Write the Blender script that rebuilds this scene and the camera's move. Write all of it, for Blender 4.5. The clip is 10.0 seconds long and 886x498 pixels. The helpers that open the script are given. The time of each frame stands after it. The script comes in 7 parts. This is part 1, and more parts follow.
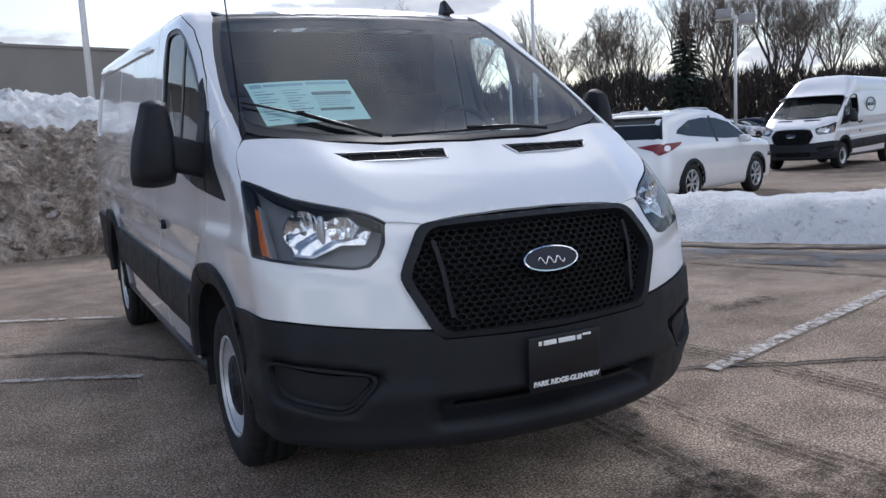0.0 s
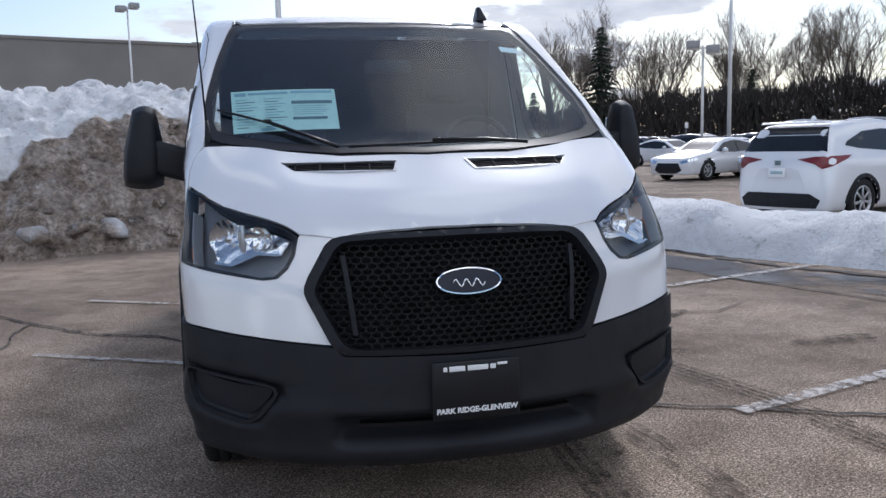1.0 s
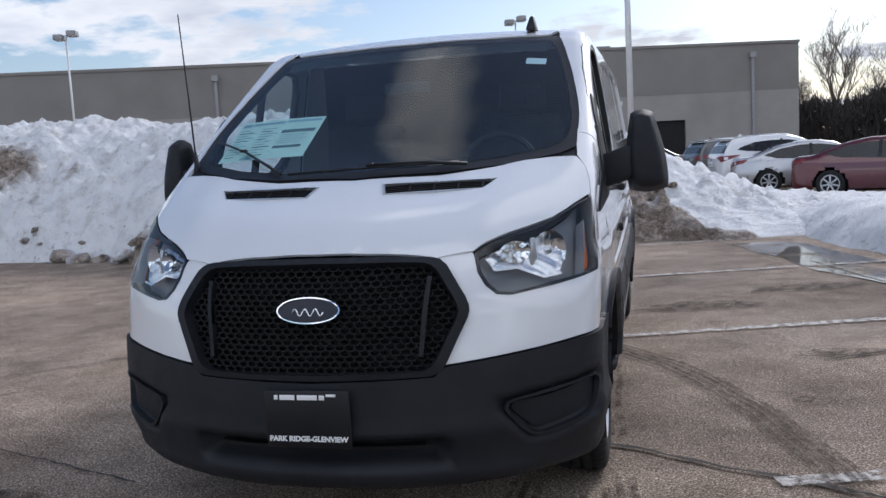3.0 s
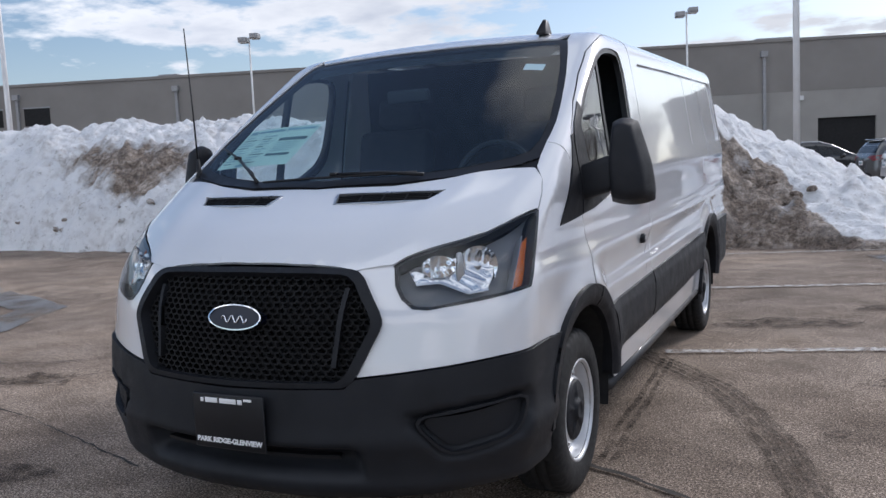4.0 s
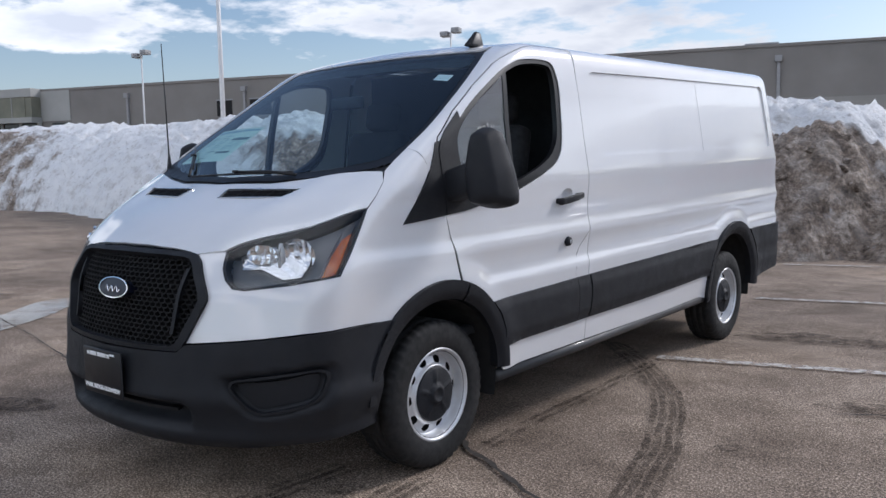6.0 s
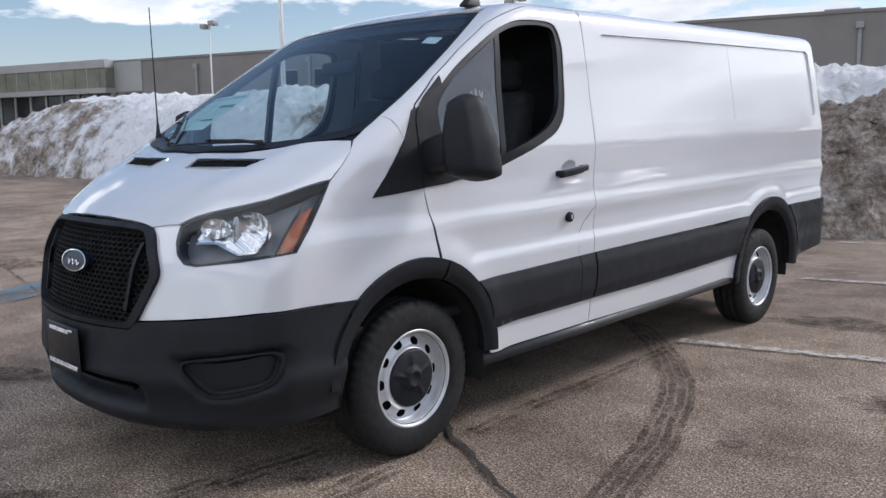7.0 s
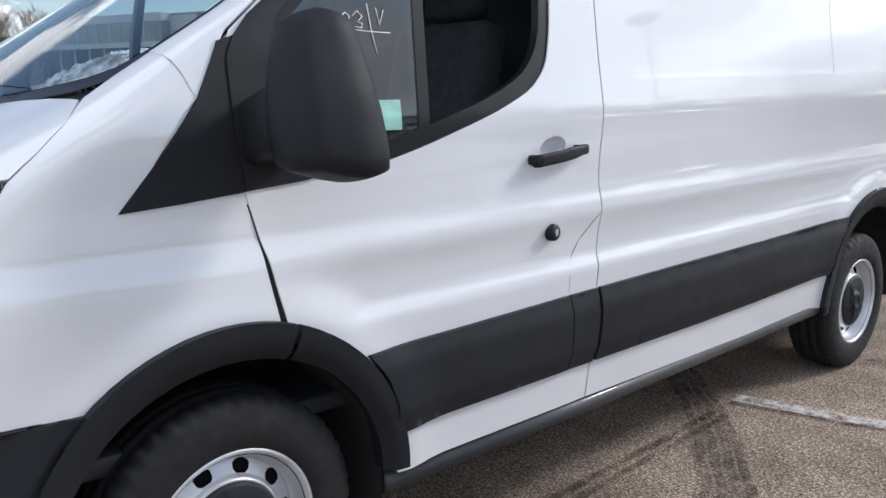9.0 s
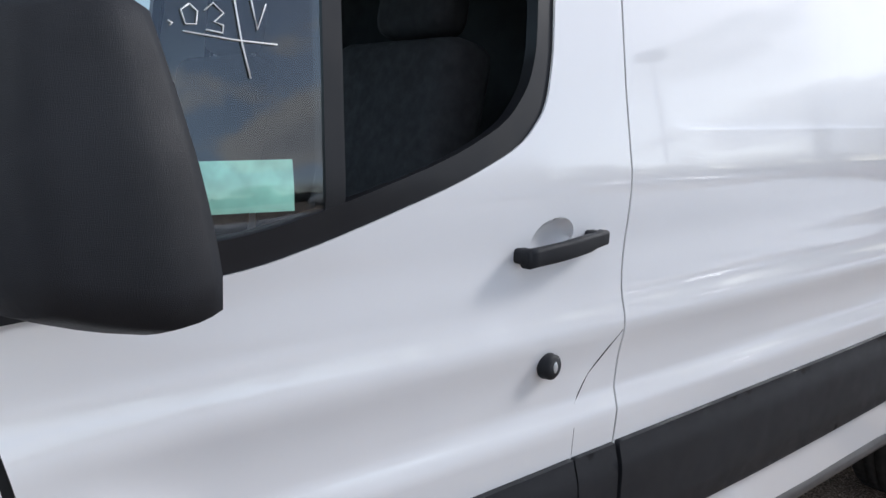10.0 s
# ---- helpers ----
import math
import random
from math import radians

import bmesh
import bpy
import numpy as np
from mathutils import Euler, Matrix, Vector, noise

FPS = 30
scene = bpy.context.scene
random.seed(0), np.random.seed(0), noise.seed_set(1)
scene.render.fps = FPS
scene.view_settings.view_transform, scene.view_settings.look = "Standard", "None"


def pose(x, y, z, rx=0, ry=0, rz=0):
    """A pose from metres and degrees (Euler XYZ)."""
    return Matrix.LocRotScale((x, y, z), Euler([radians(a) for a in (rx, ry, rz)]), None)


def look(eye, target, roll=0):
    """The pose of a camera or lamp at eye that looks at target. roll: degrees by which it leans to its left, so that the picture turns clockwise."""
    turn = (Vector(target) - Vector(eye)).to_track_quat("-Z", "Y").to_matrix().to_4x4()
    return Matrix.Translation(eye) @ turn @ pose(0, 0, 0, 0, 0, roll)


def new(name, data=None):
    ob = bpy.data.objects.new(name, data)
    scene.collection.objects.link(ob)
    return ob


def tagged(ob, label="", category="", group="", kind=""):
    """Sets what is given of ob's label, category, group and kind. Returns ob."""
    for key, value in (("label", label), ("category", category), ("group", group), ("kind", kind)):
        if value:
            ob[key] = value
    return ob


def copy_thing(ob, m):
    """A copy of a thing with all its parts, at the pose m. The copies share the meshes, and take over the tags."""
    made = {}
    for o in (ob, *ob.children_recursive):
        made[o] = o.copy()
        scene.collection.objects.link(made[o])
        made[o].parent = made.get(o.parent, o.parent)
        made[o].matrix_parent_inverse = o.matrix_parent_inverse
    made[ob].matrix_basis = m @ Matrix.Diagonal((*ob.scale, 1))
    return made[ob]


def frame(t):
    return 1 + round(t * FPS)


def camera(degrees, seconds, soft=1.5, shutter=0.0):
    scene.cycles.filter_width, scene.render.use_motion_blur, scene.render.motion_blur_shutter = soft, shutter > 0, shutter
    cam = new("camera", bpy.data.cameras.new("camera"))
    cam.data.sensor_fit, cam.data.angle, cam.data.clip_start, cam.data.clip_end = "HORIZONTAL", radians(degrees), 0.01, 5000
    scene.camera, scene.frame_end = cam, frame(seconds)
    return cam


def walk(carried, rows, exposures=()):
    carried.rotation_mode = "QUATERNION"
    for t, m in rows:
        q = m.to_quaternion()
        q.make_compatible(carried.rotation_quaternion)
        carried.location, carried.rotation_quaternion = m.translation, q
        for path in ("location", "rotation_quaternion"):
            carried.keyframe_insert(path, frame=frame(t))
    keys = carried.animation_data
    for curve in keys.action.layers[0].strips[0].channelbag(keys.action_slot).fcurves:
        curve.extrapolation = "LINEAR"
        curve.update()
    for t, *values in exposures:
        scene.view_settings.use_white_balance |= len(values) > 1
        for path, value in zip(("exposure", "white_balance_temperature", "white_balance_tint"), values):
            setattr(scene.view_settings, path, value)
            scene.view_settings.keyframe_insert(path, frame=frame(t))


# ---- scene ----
cam = camera(56.1, 10.0)
PATH = [
    (0, (-1.648, -3.653, 1.391), (-0.795, -1.864, 1.124), -2.9),
    (0.5, (-1.17, -3.791, 1.379), (-0.527, -1.916, 1.115), -2.1),
    (1, (-0.683, -3.885, 1.403), (-0.265, -1.945, 1.155), -1.4),
    (1.5, (-0.204, -3.97, 1.415), (-0.042, -1.99, 1.178), -1.5),
    (2, (0.263, -3.924, 1.417), (0.191, -1.938, 1.193), -1.9),
    (3.5, (1.649, -3.613, 1.438), (0.935, -1.756, 1.232), -3.2),
    (4, (2.028, -3.421, 1.445), (1.138, -1.641, 1.244), -2.7),
    (4.5, (2.428, -3.274, 1.436), (1.409, -1.564, 1.242), -2.9),
    (5, (2.799, -3.15, 1.443), (1.679, -1.506, 1.238), -2.3),
    (6.5, (3.631, -2.727, 1.445), (2.266, -1.282, 1.225), -0.8),
    (7, (3.617, -2.451, 1.431), (2.209, -1.057, 1.162), -0.9),
    (7.5, (3.51, -2.082, 1.392), (2.073, -0.734, 1.051), -1.6),
    (8, (3.327, -1.693, 1.381), (1.833, -0.421, 0.991), -1.6),
    (8.5, (3.014, -1.29, 1.39), (1.525, -0.017, 0.989), -1.6),
    (9, (2.712, -0.84, 1.426), (1.221, 0.441, 1.06), -0.2),
    (9.5, (2.379, -0.479, 1.454), (0.879, 0.804, 1.131), 1.6),
    (10, (2.072, -0.127, 1.474), (0.571, 1.161, 1.176), 1.9),
]
walk(cam, [(t, look(eye, target, roll)) for t, eye, target, roll in PATH], [(0.0, -0.10, 5850.0, 12.5), (4.0, -0.14, 5950.0, 12.5), (6.4, -0.10, 5950.0, 12.5), (7.4, 0.14, 6150.0, 12.0), (8.2, 0.28, 6150.0, 11.5), (9.3, 0.25, 6030.0, 10.0), (10.0, 0.13, 6030.0, 10.0)])

# ---- light ----
SUN_AZ, SUN_EL = 67.0, 33.0        # degrees from +x towards +y; elevation
sun = new("sun", bpy.data.lights.new("sun", "SUN"))
sun.data.energy, sun.data.angle, sun.data.color = 1.95, radians(11), (1.0, 0.95, 0.89)
sun.matrix_world = look((0, 0, 0), (-math.cos(radians(SUN_AZ)) * math.cos(radians(SUN_EL)), -math.sin(radians(SUN_AZ)) * math.cos(radians(SUN_EL)), -math.sin(radians(SUN_EL))))
world = bpy.data.worlds.new("sky")
scene.world = world
world.use_nodes = True
wt = world.node_tree
wt.nodes.clear()
w_out = wt.nodes.new("ShaderNodeOutputWorld")
w_bg = wt.nodes.new("ShaderNodeBackground")
w_bg.inputs["Strength"].default_value = 0.125
w_sky = wt.nodes.new("ShaderNodeTexSky")
w_sky.sky_type, w_sky.sun_disc = "NISHITA", False
w_sky.sun_elevation, w_sky.sun_rotation = radians(SUN_EL), radians(90 - SUN_AZ)
w_tc = wt.nodes.new("ShaderNodeTexCoord")
w_sep = wt.nodes.new("ShaderNodeSeparateXYZ")
w_add = wt.nodes.new("ShaderNodeMath"); w_add.operation = "ADD"; w_add.inputs[1].default_value = 0.16
w_abs = wt.nodes.new("ShaderNodeMath"); w_abs.operation = "MAXIMUM"; w_abs.inputs[1].default_value = 0.0
w_dx = wt.nodes.new("ShaderNodeMath"); w_dx.operation = "DIVIDE"
w_dy = wt.nodes.new("ShaderNodeMath"); w_dy.operation = "DIVIDE"
w_com = wt.nodes.new("ShaderNodeCombineXYZ")
w_shift = wt.nodes.new("ShaderNodeVectorMath"); w_shift.operation = "ADD"; w_shift.inputs[1].default_value = (0.0, 0.0, 0.0)
w_noise = wt.nodes.new("ShaderNodeTexNoise")
w_noise.inputs["Scale"].default_value, w_noise.inputs["Detail"].default_value, w_noise.inputs["Roughness"].default_value = 1.1, 10.0, 0.55
w_ramp = wt.nodes.new("ShaderNodeValToRGB")
w_ramp.color_ramp.elements[0].position, w_ramp.color_ramp.elements[1].position = 0.535, 0.585
w_shade = wt.nodes.new("ShaderNodeTexNoise")
w_shade.inputs["Scale"].default_value, w_shade.inputs["Detail"].default_value = 3.1, 5.0
w_sr = wt.nodes.new("ShaderNodeValToRGB")
w_sr.color_ramp.elements[0].position, w_sr.color_ramp.elements[1].position = 0.57, 0.72
w_sr.color_ramp.elements[0].color, w_sr.color_ramp.elements[1].color = (6.2, 6.2, 6.2, 1), (4.3, 4.5, 4.9, 1)
w_dens = wt.nodes.new("ShaderNodeMath"); w_dens.operation = "MULTIPLY_ADD"; w_dens.inputs[1].default_value = 0.35
wt.links.new(w_shade.outputs["Fac"], w_dens.inputs[0])
w_less = wt.nodes.new("ShaderNodeMath"); w_less.operation = "SUBTRACT"; w_less.inputs[1].default_value = 0.175
# the larger clouds and the clear stretch between them
w_cover = w_noise.outputs["Fac"]
# the two with negative cy are unseen, added to brighten the van's front
for cx, cy, reach, gain in ((-1.85, 2.40, 0.75, 0.15), (-2.95, 1.45, 0.42, 0.12), (1.0, 3.4, 0.8, 0.08), (-1.2, 0.5, 1.1, -0.12), (1.5, 0.9, 1.3, 0.05), (0.15, 0.5, 0.7, 0.04), (0.26, 0.24, 0.36, 0.16), (-0.20, 0.46, 0.25, 0.14), (-0.75, 0.28, 0.65, -0.14), (0.50, 0.62, 0.30, 0.08), (-0.4, -1.7, 2.3, 0.14), (2.2, -1.2, 1.6, 0.12), (-2.3, 1.65, 0.35, -0.10)):
    w_dist = wt.nodes.new("ShaderNodeVectorMath"); w_dist.operation = "DISTANCE"; w_dist.inputs[1].default_value = (cx, cy, 0.0)
    w_rng = wt.nodes.new("ShaderNodeMapRange"); w_rng.interpolation_type = "SMOOTHSTEP"
    w_rng.inputs["From Min"].default_value, w_rng.inputs["From Max"].default_value, w_rng.inputs["To Min"].default_value, w_rng.inputs["To Max"].default_value = 0.0, reach, gain, 0.0
    w_sum = wt.nodes.new("ShaderNodeMath"); w_sum.operation = "ADD"
    wt.links.new(w_com.outputs[0], w_dist.inputs[0])
    wt.links.new(w_dist.outputs["Value"], w_rng.inputs["Value"])
    wt.links.new(w_rng.outputs["Result"], w_sum.inputs[0])
    wt.links.new(w_cover, w_sum.inputs[1])
    w_cover = w_sum.outputs[0]
# clouds brighten away from the sun, raised to fill the van's front
w_away = wt.nodes.new("ShaderNodeVectorMath"); w_away.operation = "DOT_PRODUCT"; w_away.inputs[1].default_value = (-math.cos(radians(SUN_AZ)), -math.sin(radians(SUN_AZ)), 0.0)
w_front = wt.nodes.new("ShaderNodeMapRange")
w_front.inputs["From Min"].default_value, w_front.inputs["From Max"].default_value, w_front.inputs["To Min"].default_value, w_front.inputs["To Max"].default_value = -1.0, 1.0, 1.0, 2.1
wt.links.new(w_tc.outputs["Generated"], w_away.inputs[0])
wt.links.new(w_away.outputs["Value"], w_front.inputs["Value"])
w_lit = wt.nodes.new("ShaderNodeVectorMath"); w_lit.operation = "SCALE"
wt.links.new(w_sr.outputs[0], w_lit.inputs[0])
w_near = wt.nodes.new("ShaderNodeVectorMath"); w_near.operation = "DOT_PRODUCT"; w_near.inputs[1].default_value = (math.cos(radians(SUN_AZ)) * math.cos(radians(SUN_EL)), math.sin(radians(SUN_AZ)) * math.cos(radians(SUN_EL)), math.sin(radians(SUN_EL)))
w_glow = wt.nodes.new("ShaderNodeMapRange"); w_glow.interpolation_type = "SMOOTHSTEP"
w_glow.inputs["From Min"].default_value, w_glow.inputs["From Max"].default_value, w_glow.inputs["To Min"].default_value, w_glow.inputs["To Max"].default_value = 0.87, 1.0, 0.0, 0.6
w_both = wt.nodes.new("ShaderNodeMath"); w_both.operation = "ADD"
wt.links.new(w_tc.outputs["Generated"], w_near.inputs[0])
wt.links.new(w_near.outputs["Value"], w_glow.inputs["Value"])
wt.links.new(w_glow.outputs["Result"], w_both.inputs[0])
wt.links.new(w_front.outputs["Result"], w_both.inputs[1])
wt.links.new(w_both.outputs[0], w_lit.inputs["Scale"])
wt.links.new(w_cover, w_less.inputs[0])
wt.links.new(w_less.outputs[0], w_dens.inputs[2])
w_mix = wt.nodes.new("ShaderNodeMix"); w_mix.data_type = "RGBA"
w_low = wt.nodes.new("ShaderNodeValToRGB")
w_low.color_ramp.elements[0].position, w_low.color_ramp.elements[1].position = 0.0, 0.16
w_low.color_ramp.elements[0].color, w_low.color_ramp.elements[1].color = (0.40, 0.40, 0.40, 1), (0, 0, 0, 1)
w_haze = wt.nodes.new("ShaderNodeMix"); w_haze.data_type = "RGBA"
w_haze.inputs[7].default_value = (5.4, 6.1, 6.9, 1)
for a, b in ((w_tc.outputs["Generated"], w_sep.inputs[0]), (w_sep.outputs["Z"], w_abs.inputs[0]), (w_abs.outputs[0], w_add.inputs[0]),
             (w_sep.outputs["X"], w_dx.inputs[0]), (w_add.outputs[0], w_dx.inputs[1]), (w_sep.outputs["Y"], w_dy.inputs[0]), (w_add.outputs[0], w_dy.inputs[1]),
             (w_dx.outputs[0], w_com.inputs[0]), (w_dy.outputs[0], w_com.inputs[1]), (w_com.outputs[0], w_shift.inputs[0]), (w_shift.outputs[0], w_noise.inputs["Vector"]), (w_com.outputs[0], w_shade.inputs["Vector"]),
             (w_cover, w_ramp.inputs[0]), (w_dens.outputs[0], w_sr.inputs[0]), (w_ramp.outputs[0], w_mix.inputs[0]),
             (w_sep.outputs["Z"], w_low.inputs[0]), (w_low.outputs[0], w_haze.inputs[0]), (w_sky.outputs[0], w_haze.inputs[6]), (w_haze.outputs[2], w_mix.inputs[6]), (w_lit.outputs[0], w_mix.inputs[7]), (w_mix.outputs[2], w_bg.inputs["Color"]), (w_bg.outputs[0], w_out.inputs["Surface"])):
    wt.links.new(a, b)


# ---- materials ----
def node_mat(name):
    m = bpy.data.materials.new(name)
    m.use_nodes = True
    return m, m.node_tree, m.node_tree.nodes["Principled BSDF"]


def rgb(c):
    return (*c, 1.0) if len(c) == 3 else c


def grain(nt, scale, detail=4.0, rough=0.55, where="Object"):
    tc = nt.nodes.new("ShaderNodeTexCoord")
    n = nt.nodes.new("ShaderNodeTexNoise")
    n.inputs["Scale"].default_value, n.inputs["Detail"].default_value, n.inputs["Roughness"].default_value = scale, detail, rough
    nt.links.new(tc.outputs[where], n.inputs["Vector"])
    return n.outputs["Fac"]


def ramp(nt, fac, stops):
    r = nt.nodes.new("ShaderNodeValToRGB")
    while len(r.color_ramp.elements) < len(stops):
        r.color_ramp.elements.new(0.5)
    for e, (p, c) in zip(r.color_ramp.elements, stops):
        e.position, e.color = p, rgb(c) if not isinstance(c, float) else (c, c, c, 1)
    nt.links.new(fac, r.inputs[0])
    return r.outputs[0]


def blend(nt, fac, a, b, mode="MIX"):
    m = nt.nodes.new("ShaderNodeMix")
    m.data_type, m.blend_type = "RGBA", mode
    for sock, v in ((m.inputs[0], fac), (m.inputs[6], a), (m.inputs[7], b)):
        if isinstance(v, (int, float)):
            sock.default_value = v
        elif isinstance(v, tuple):
            sock.default_value = rgb(v)
        else:
            nt.links.new(v, sock)
    return m.outputs[2]


def bump(nt, bsdf, fac, strength, dist):
    b = nt.nodes.new("ShaderNodeBump")
    b.inputs["Strength"].default_value, b.inputs["Distance"].default_value = strength, dist
    nt.links.new(fac, b.inputs["Height"])
    nt.links.new(b.outputs[0], bsdf.inputs["Normal"])


def plain(name, colour, rough, metal=0.0, vary=0.12, scale=6.0, bumps=0.0, bscale=300.0, coat=0.0):
    """A surface of one colour with stains at a large scale and a fine relief."""
    m, nt, b = node_mat(name)
    lo = tuple(c * (1 - vary) for c in colour)
    hi = tuple(min(1.0, c * (1 + vary)) for c in colour)
    col = ramp(nt, grain(nt, scale, 6.0), [(0.3, lo), (0.7, hi)])
    nt.links.new(col, b.inputs["Base Color"])
    r = ramp(nt, grain(nt, scale * 2.3, 4.0), [(0.3, max(0.02, rough * 0.85)), (0.7, min(1.0, rough * 1.15))])
    nt.links.new(r, b.inputs["Roughness"])
    b.inputs["Metallic"].default_value = metal
    b.inputs["Coat Weight"].default_value = coat
    b.inputs["Coat Roughness"].default_value = 0.03
    b.inputs["Coat IOR"].default_value = 1.7
    if bumps:
        bump(nt, b, grain(nt, bscale, 2.0), bumps, 0.002)
    return m


def glass(name, tint, rough=0.0, mixin=1.0):
    """Thin car glass: mostly clear, tinted, with a mirror-like sheen by Fresnel."""
    m, nt, b = node_mat(name)
    nt.nodes.remove(b)
    out = nt.nodes["Material Output"]
    tr = nt.nodes.new("ShaderNodeBsdfTransparent")
    tr.inputs[0].default_value = rgb(tint)
    gl = nt.nodes.new("ShaderNodeBsdfGlossy")
    gl.inputs["Roughness"].default_value = rough
    fr = nt.nodes.new("ShaderNodeLayerWeight")
    fr.inputs["Blend"].default_value = 0.5
    five = nt.nodes.new("ShaderNodeMath")
    five.operation = "POWER"
    five.inputs[1].default_value = 5.0
    nt.links.new(fr.outputs["Facing"], five.inputs[0])
    mul = nt.nodes.new("ShaderNodeMath")
    mul.operation, mul.use_clamp = "MULTIPLY_ADD", True
    mul.inputs[1].default_value, mul.inputs[2].default_value = 0.95 * min(1.0, mixin), 0.046 * mixin
    nt.links.new(five.outputs[0], mul.inputs[0])
    mx = nt.nodes.new("ShaderNodeMixShader")
    nt.links.new(mul.outputs[0], mx.inputs[0])
    nt.links.new(tr.outputs[0], mx.inputs[1])
    nt.links.new(gl.outputs[0], mx.inputs[2])
    nt.links.new(mx.outputs[0], out.inputs[0])
    return m


WHITE = plain("white_paint", (0.80, 0.805, 0.825), 0.16, vary=0.02, scale=1.3, coat=1.0)
BLACK = plain("black_plastic", (0.0125, 0.0138, 0.0178), 0.58, vary=0.2, scale=5.0, bumps=0.35, bscale=900.0)
GLOSSY = plain("dark_trim", (0.012, 0.012, 0.014), 0.38, vary=0.15)
DEEP = plain("dark_cavity", (0.010, 0.010, 0.011), 0.8, vary=0.2)
RUBBER = plain("tyre_rubber", (0.0085, 0.0085, 0.0092), 0.8, vary=0.25, scale=14.0, bumps=0.4, bscale=250.0)
STEEL = plain("painted_steel", (0.66, 0.67, 0.69), 0.36, metal=0.45, vary=0.12, scale=12.0, bumps=0.1)
MESH_BLACK = plain("mesh_black", (0.006, 0.006, 0.007), 0.75, vary=0.2)
BEZEL = plain("bright_bezel", (0.80, 0.81, 0.83), 0.14, metal=0.85, vary=0.1, scale=60.0)
REFLECT = plain("reflector_bowl", (0.94, 0.95, 0.97), 0.07, metal=0.98, vary=0.05, scale=40.0)
CHROME = plain("chrome", (0.85, 0.86, 0.88), 0.06, metal=1.0, vary=0.03)
AMBER = plain("amber_lens", (0.80, 0.19, 0.025), 0.25, vary=0.15, scale=30.0, coat=1.0)
RED_LENS = plain("red_lens", (0.17, 0.008, 0.012), 0.38, vary=0.15, scale=30.0, coat=0.25)
BADGE = plain("badge_blue", (0.004, 0.006, 0.018), 0.35, vary=0.1)
SHIELD = glass("windshield_glass", (0.72, 0.87, 0.91), 0.0, 1.7)
CLEAR = glass("clear_lens", (0.93, 0.94, 0.95))
SIDE_GLASS = glass("side_glass", (0.92, 0.97, 0.97), 0.0, 3.2)
FAR_GLASS = glass("passenger_glass", (0.97, 0.99, 0.99), 0.0, 0.9)
CAR_GLASS = plain("car_glass", (0.012, 0.014, 0.016), 0.16, vary=0.3)
PAPER = plain("paper", (0.72, 0.84, 0.74), 0.6, vary=0.06, scale=20.0)
MINT = plain("mint_paper", (0.42, 0.78, 0.64), 0.6, vary=0.2, scale=25.0)
INK = plain("ink", (0.14, 0.19, 0.20), 0.6)
INK_BLUE = plain("ink_blue", (0.36, 0.49, 0.54), 0.6)
LETTER = plain("white_letter", (0.88, 0.88, 0.88), 0.5, vary=0.03)
SEAT = plain("seat_cloth", (0.022, 0.022, 0.025), 0.9, vary=0.3, scale=18.0, bumps=0.4)
CABIN = plain("cabin_plastic", (0.012, 0.014, 0.018), 0.7, vary=0.2, scale=8.0)
SILVER = plain("silver_trim", (0.55, 0.56, 0.58), 0.3, metal=0.8, vary=0.05)
POLE_PAINT = plain("pole_paint", (0.72, 0.72, 0.72), 0.5, vary=0.06, scale=3.0)
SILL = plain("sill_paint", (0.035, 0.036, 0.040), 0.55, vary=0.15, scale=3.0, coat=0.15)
LAMP_GREY = plain("lamp_housing", (0.33, 0.33, 0.34), 0.5, vary=0.1)


def asphalt():
    m, nt, b = node_mat("asphalt")
    speck = ramp(nt, grain(nt, 95.0, 4.0, 0.75), [(0.36, (0.060, 0.047, 0.038)), (0.50, (0.225, 0.180, 0.143)), (0.63, (0.66, 0.56, 0.475))])
    wide = ramp(nt, grain(nt, 0.35, 7.0, 0.6), [(0.34, (0.60, 0.56, 0.53)), (0.52, (1.06, 1.02, 0.98)), (0.68, (1.40, 1.32, 1.22))])
    mid = ramp(nt, grain(nt, 2.6, 6.0, 0.65), [(0.34, (0.66, 0.64, 0.62)), (0.6, (1.06, 1.06, 1.06))])
    coarse = ramp(nt, grain(nt, 36.0, 5.0, 0.8), [(0.34, (0.62, 0.61, 0.60)), (0.50, (1.0, 1.0, 1.0)), (0.64, (1.45, 1.45, 1.45))])
    speck = blend(nt, 1.0, speck, coarse, "MULTIPLY")
    col = blend(nt, 1.0, speck, wide, "MULTIPLY")
    col = blend(nt, 1.0, col, mid, "MULTIPLY")
    nt.links.new(col, b.inputs["Base Color"])
    r = ramp(nt, grain(nt, 0.5, 6.0), [(0.3, 0.78), (0.6, 0.97)])
    b.inputs["Specular IOR Level"].default_value = 0.22
    nt.links.new(r, b.inputs["Roughness"])
    bump(nt, b, grain(nt, 160.0, 3.0), 0.4, 0.004)
    return m


